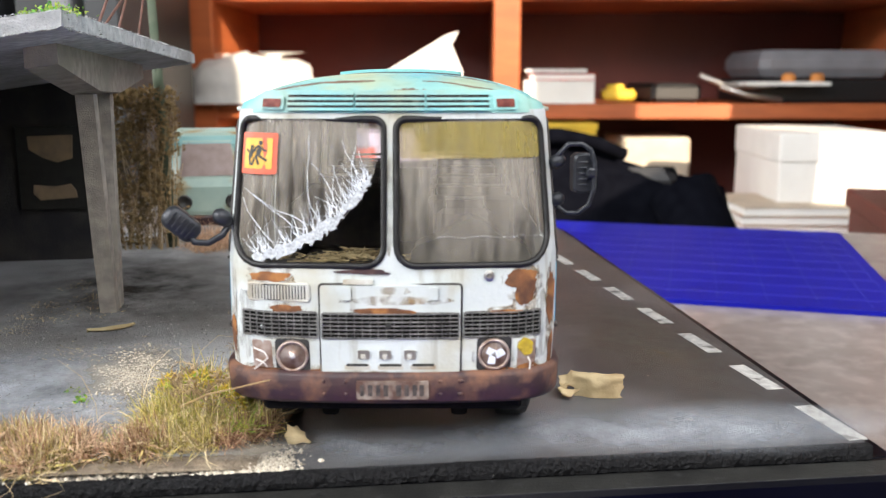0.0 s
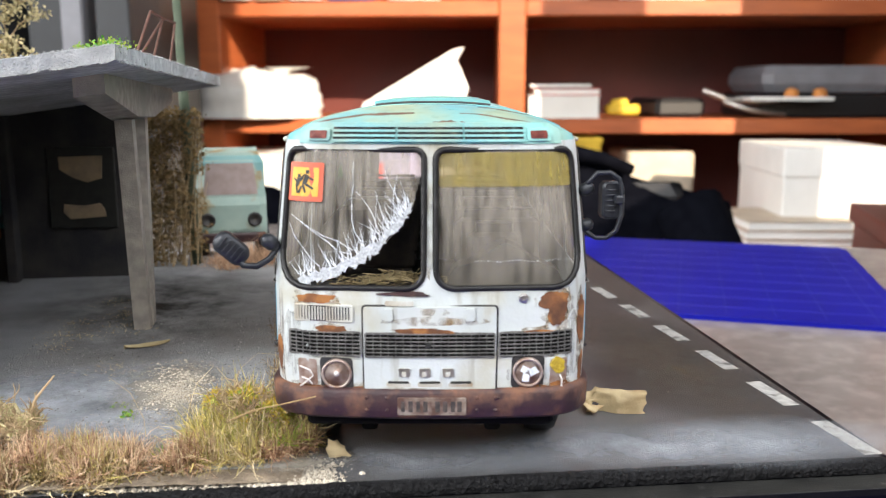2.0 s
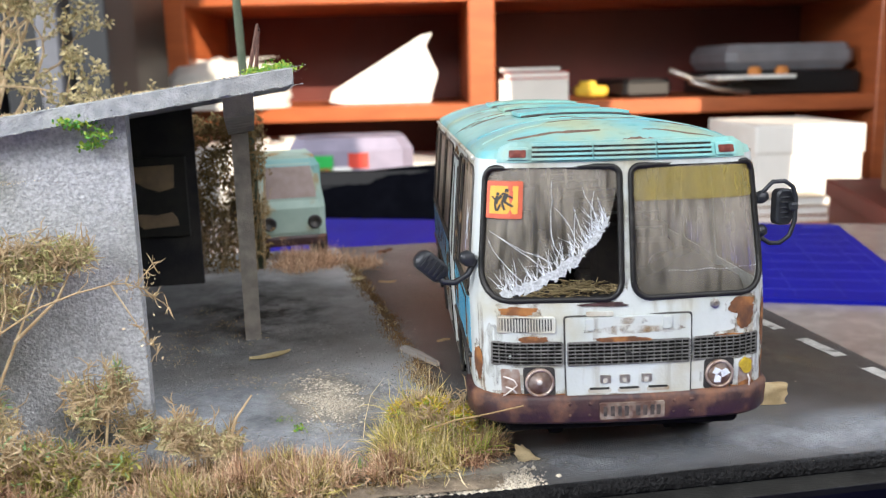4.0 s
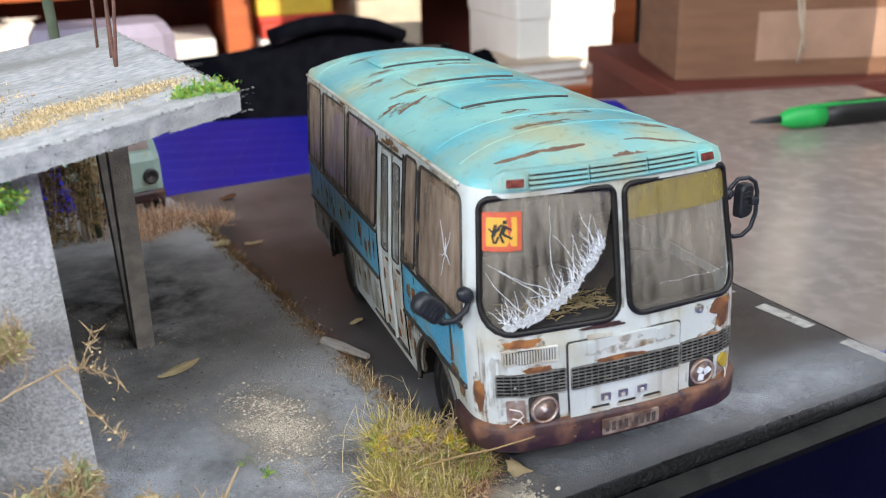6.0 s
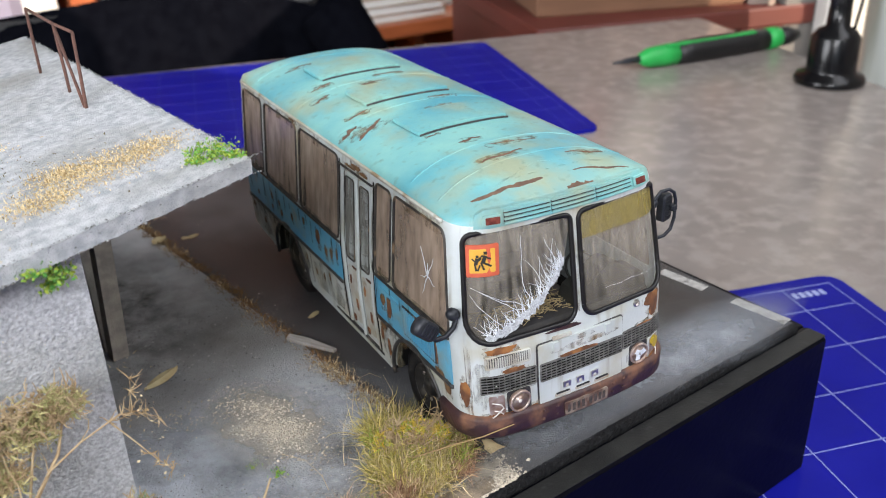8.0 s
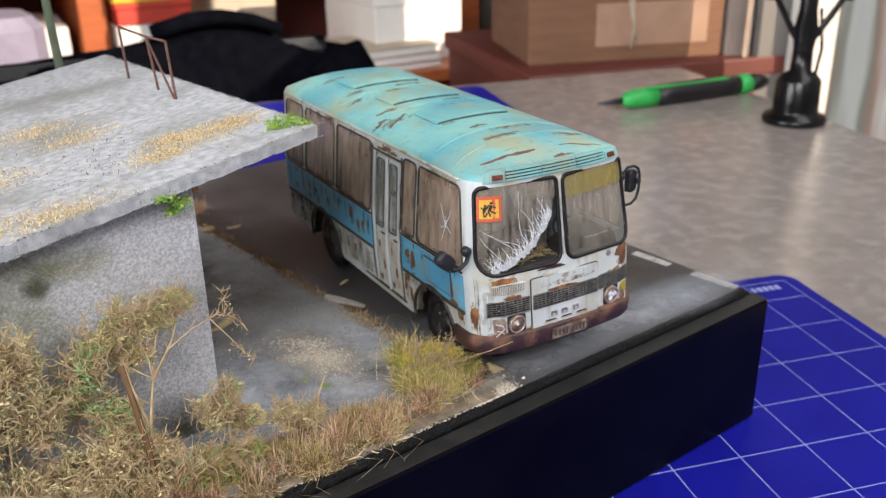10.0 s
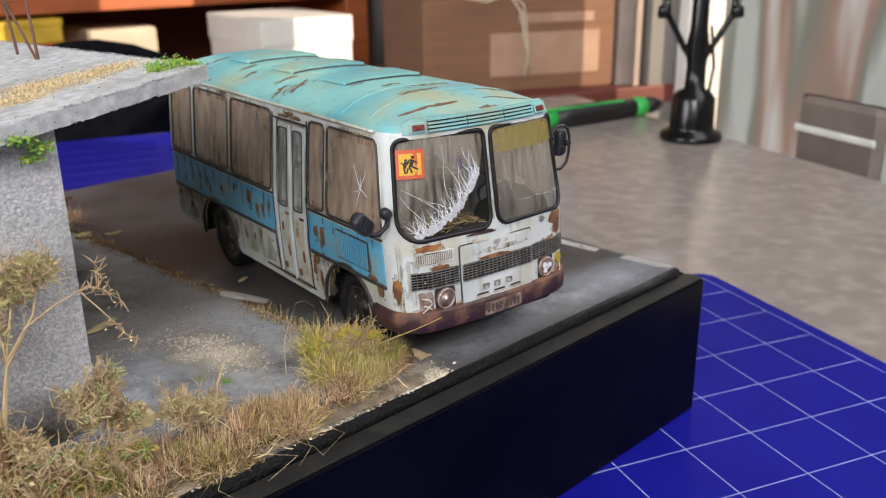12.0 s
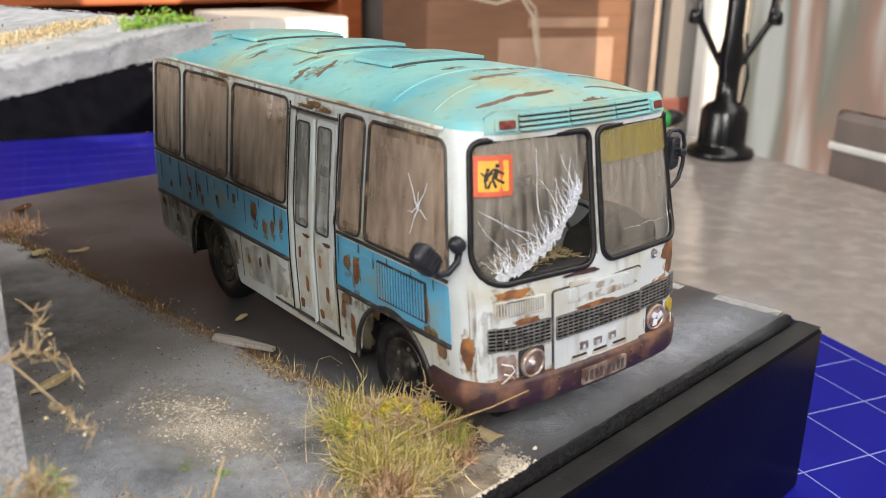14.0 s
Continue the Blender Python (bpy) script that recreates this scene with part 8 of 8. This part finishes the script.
# cartons right behind the desk, on a low cabinet
cab = thing("low_cabinet", "low brown cabinet behind the desk", "cabinet", ROOM @ pose(0.40, 0.79, FLOOR_Z * 0.001))
part("cabinet_body", Geo().box((0, 0, 362), (300, 300, 724), 3), "dark_wood", cab)
part("cabinet_top", Geo().box((0, 0, 734), (310, 306, 20), 2), "dark_wood", cab)
CT = FLOOR_Z + 744
box1 = thing("cardboard_carton", "brown cardboard carton with a dark printed panel", "carton", ROOM @ pose(0.385, 0.76, CT * 0.001, 0, 0, -6))
part("carton_body", Geo().box((0, 0, 50), (225, 170, 100), 2), "cardboard", box1)
part("printed_panel", Geo().box((28, -85.4, 40), (130, 0.8, 46), 0.2), "c_tan", box1, "reddish brown printed panel")
part("printed_strip", Geo().box((40, -85.4, 78), (90, 0.8, 10), 0.2), "c_tan", box1)
for s_ in (-1, 1):
    part("top_flap", Geo().box((0, s_ * 42.6, 101), (224, 84.5, 1.6), 0.3), "cardboard", box1)
box2 = thing("cardboard_carton", "small carton with a red stripe on the brown carton", "carton", ROOM @ pose(0.325, 0.77, (CT + 102.5) * 0.001, 0, 0, -4))
part("carton_body", Geo().box((0, 0, 40), (105, 120, 80), 2), "cardboard", box2)
part("red_stripe", Geo().box((18, -60.4, 40), (28, 0.8, 79), 0.2), "c_red", box2, "red printed stripe")
block("black_bag", "black bag lying on the brown carton", "bag", ((ROOM @ Vector((0.44, 0.77, 0))).x * 1000, (ROOM @ Vector((0.44, 0.77, 0))).y * 1000, CT + 102.5), (110, 120, 40), -15, "c_black", 14)
for k, way in enumerate((((0.275, 0.118), (0.295, 0.104), (0.325, 0.098), (0.352, 0.106), (0.366, 0.094), (0.370, 0.070), (0.372, 0.044), (0.370, 0.018)), ((0.300, 0.116), (0.322, 0.112), (0.346, 0.108), (0.362, 0.086), (0.366, 0.058), (0.374, 0.030)))):
    pts = [ROOM @ Vector((x, 0.662 - 0.004 * k - 0.10 * (x - 0.30), CT * 0.001 + z)) * 1000 for x, z in way]
    thing("cable", "thin white cable hanging down the brown carton", "cable", group="white cables", geo=Geo().tube(pts, 1.2, 7), material="c_beige", smooth=True)

# chair with a jacket
g = Geo()
nx2, nz2 = 44, 18
vs = []
def jacket_top(u):
    return 8 + 22 * math.exp(-((u - 0.33) / 0.22) ** 2) - 26 * abs(u) ** 3 - 10 * max(0, -u)
for side in (0, 1):
    for j in range(nz2 + 1):
        for i in range(nx2 + 1):
            u = -1 + 2 * i / nx2
            d = j / nz2
            fold = 5 * math.sin(u * 17 + 2 * d) * min(1, d * 2) + 3 * math.sin(u * 31 + 5)
            y = (-1 if side == 0 else 1) * (18 + 40 * math.sin(min(1, d * 3) * math.pi / 2) + fold)
            if d == 0:
                y = 0
            vs.append((u * 250 * (1 + 0.05 * d), y, jacket_top(u) - d * 420))
n = nx2 + 1
h = (nz2 + 1) * n
fs = []
for j in range(nz2):
    for i in range(nx2):
        a = j * n + i
        fs += [(a, a + n, a + n + 1, a + 1), (h + a, h + a + 1, h + a + n + 1, h + a + n)]
for j in range(nz2):
    fs += [(j * n, h + j * n, h + (j + 1) * n, (j + 1) * n), (j * n + nx2, (j + 1) * n + nx2, h + (j + 1) * n + nx2, h + j * n + nx2)]
g.add(vs, fs)
chair = thing("office_chair", "dark office chair standing behind the desk", "chair", pose(0.045, 0.745, FLOOR_Z * 0.001, 0, 0, -4))
part("backrest", Geo().box((0, 0, 610), (400, 28, 340), 12), "c_black", chair)
part("seat", Geo().box((0, 200, 420), (420, 400, 60), 20), "c_black", chair)
part("column", Geo().lathe([(25, 60), (25, 390)], pose(0, 200, 0), 16), "c_grey", chair)
for k in range(5):
    part("foot", Geo().box((0, 0, 0), (250, 36, 30), 8), "c_grey", chair).matrix_local = pose(0, 0.2, 0.045, 0, 0, 72 * k) @ pose(0.12, 0, 0)
jk = thing("draped_jacket", "black navy jacket hung over the chair back", "jacket", pose(0.038, 0.745, -0.021, 0, 0, -4))
part("jacket_body", g, "navy_cloth", jk, "", True)
part("collar", Geo().tube([(20, -14, 20), (55, -24, 31), (85, -26, 33), (120, -20, 26), (150, -12, 14)], 9, 10, taper=6), "navy_cloth", jk, "", True)
for x, lean in ((-215, -8), (225, 10)):
    part("sleeve", Geo().tube([(x * 0.9, -30, -20), (x, -62, -70), (x + lean, -72, -200), (x + 2 * lean, -66, -360)], 34, 12, taper=26), "navy_cloth", jk, "", True)

# craft knife
kn = thing("craft_knife", "green and black craft knife lying on the desk", "knife", ROOM @ pose(0.245, 0.4735, DESK_Z * 0.001 + 0.0085, 0, 0, 8))
ax = pose(0, 0, 0, 0, 90, 0) @ Matrix.Diagonal((1.15, 1.15, 1.04, 1))
part("metal_tip", Geo().lathe([(0.6, -2), (2.2, 12), (2.6, 22)], ax, 16), "dark_metal", kn, "dark metal tip", True)
part("green_collar", Geo().lathe([(3.2, 22), (6.6, 30), (7.6, 44), (7.6, 56)], ax, 20), "c_green", kn, "bright green collar", True)
part("grip", Geo().lathe([(7.7, 56), (8.6, 70), (8.8, 100), (8.2, 130), (7.6, 146)], ax, 20), "c_black", kn, "black ribbed grip", True)
part("green_band", Geo().lathe([(7.9, 146), (8.0, 156), (7.2, 160)], ax, 20), "c_green", kn, "bright green band", True)
part("cap", Geo().lathe([(7.0, 160), (6.5, 172), (4.0, 180), (1.0, 181)], ax, 20), "c_black", kn, "", True)
part("clip", Geo().box((92, -3, 8.4), (92, 5, 2.2), 0.8), "c_green", kn, "long green clip")
# display stand
M["gloss_black"] = mk("glossy black lacquer", (0.004, 0.004, 0.005), (0.006, 0.006, 0.007), 60, 0.22, spec=0.35)
stn = thing("display_stand", "black turned stand with two arms on the desk", "stand", ROOM @ pose(0.383, 0.393, DESK_Z * 0.001))
part("stand_base", Geo().lathe([(25, 0), (25.5, 3), (24, 6), (18.5, 8), (18, 11), (17.5, 34), (14, 39), (8.5, 42), (7.8, 60), (9.5, 74), (7.0, 90), (6.0, 160), (5, 162)], pose(0, 0, 0), 32), "gloss_black", stn, "glossy black turned foot", True)
for s_ in (-1, 1):
    part("arm", Geo().tube([(0, 0, 58), (s_ * 9, -s_ * 5, 74), (s_ * 22, -s_ * 12, 100), (s_ * 25, -s_ * 14, 128)], 2.6, 8), "gloss_black", stn, "", True)
    part("cup", Geo().lathe([(4, 0), (5.5, 2), (5.0, 7), (4, 10)], pose(s_ * 25, -s_ * 14, 98), 14), "gloss_black", stn, "", True)
    part("hook", Geo().tube([(s_ * 25, -s_ * 14, 106), (s_ * 27, -s_ * 15, 122), (s_ * 22, -s_ * 12, 128)], 2.0, 8), "chrome", stn, "", True)
part("strut", Geo().tube([(10, -6, 40), (12, -7, 60), (8, -5, 92)], 1.4, 6), "gloss_black", stn, "", True)

# dark wardrobe beside the bookcase, with a few pale things before it
wd = thing("wardrobe", "tall dark wardrobe beside the bookcase", "wardrobe", pose(-0.72, 1.18, FLOOR_Z * 0.001, 0, 0, -2))
part("carcass", Geo().box((0, 0, 900), (640, 300, 1800), 4), "c_black", wd)
for x in (-158, 158):
    dr = part("door", Geo().box((x, -158, 900), (310, 14, 1740), 3), "c_moss", wd)
    part("door_handle", Geo().tube([(x * 0.15, -170, 850), (x * 0.15, -176, 870), (x * 0.15, -176, 980), (x * 0.15, -170, 1000)], 4, 8), "chrome", dr)
block("grey_bottle", "tall grey bottle on a dark cupboard", "bottle", (-470, 940, -60), (34, 34, 190), 0, "c_grey", 10)
block("pale_jar", "pale jar on a dark cupboard", "jar", (-545, 930, -60), (60, 60, 150), 0, "c_beige", 12)
block("pale_jar", "pale jar on a dark cupboard", "jar", (-640, 940, -60), (50, 50, 120), 0, "c_grey", 12)
cbd = thing("dark_cupboard", "low dark cupboard before the wardrobe", "cupboard", pose(-0.6, 0.94, FLOOR_Z * 0.001))
part("cupboard_body", Geo().box((0, 0, 369), (420, 160, 738), 4), "c_black", cbd)

for x, w, h, c in ((-352, 40, 330, "c_darkgrey"), (-400, 26, 300, "c_grey"), (-430, 50, 260, "c_darkgrey"), (-505, 60, 240, "c_darkgrey"), (-590, 70, 300, "c_violet")):
    block("folder", "tall pale folder standing on the dark cupboard", "folder", (x - 30, 960, -62), (w, 110, h), rs.uniform(-5, 5), c, 2, group="folders on the cupboard")
tb = thing("grey_folder", "grey brown folder leaning at the window", "folder", ROOM @ pose(0.50, 0.345, -0.15, 0, 0, 90))
part("folder_cover", Geo().box((0, 0, 60), (90, 14, 128), 6), "c_taupe", tb)
part("pale_edge", Geo().box((0, -8.2, 96), (86, 3, 6), 1.2), "c_white", tb, "pale shiny edge strip")
part("pale_edge", Geo().box((0, 8.2, 96), (86, 3, 6), 1.2), "c_white", tb, "pale shiny edge strip")
ledge = thing("window_sill", "pale window sill beside the desk", "sill", ROOM @ pose(0, 0, -0.15), geo=Geo().box((EAST - 5, -320, -10), (130, 1740, 19), 3), material="c_white_frame")
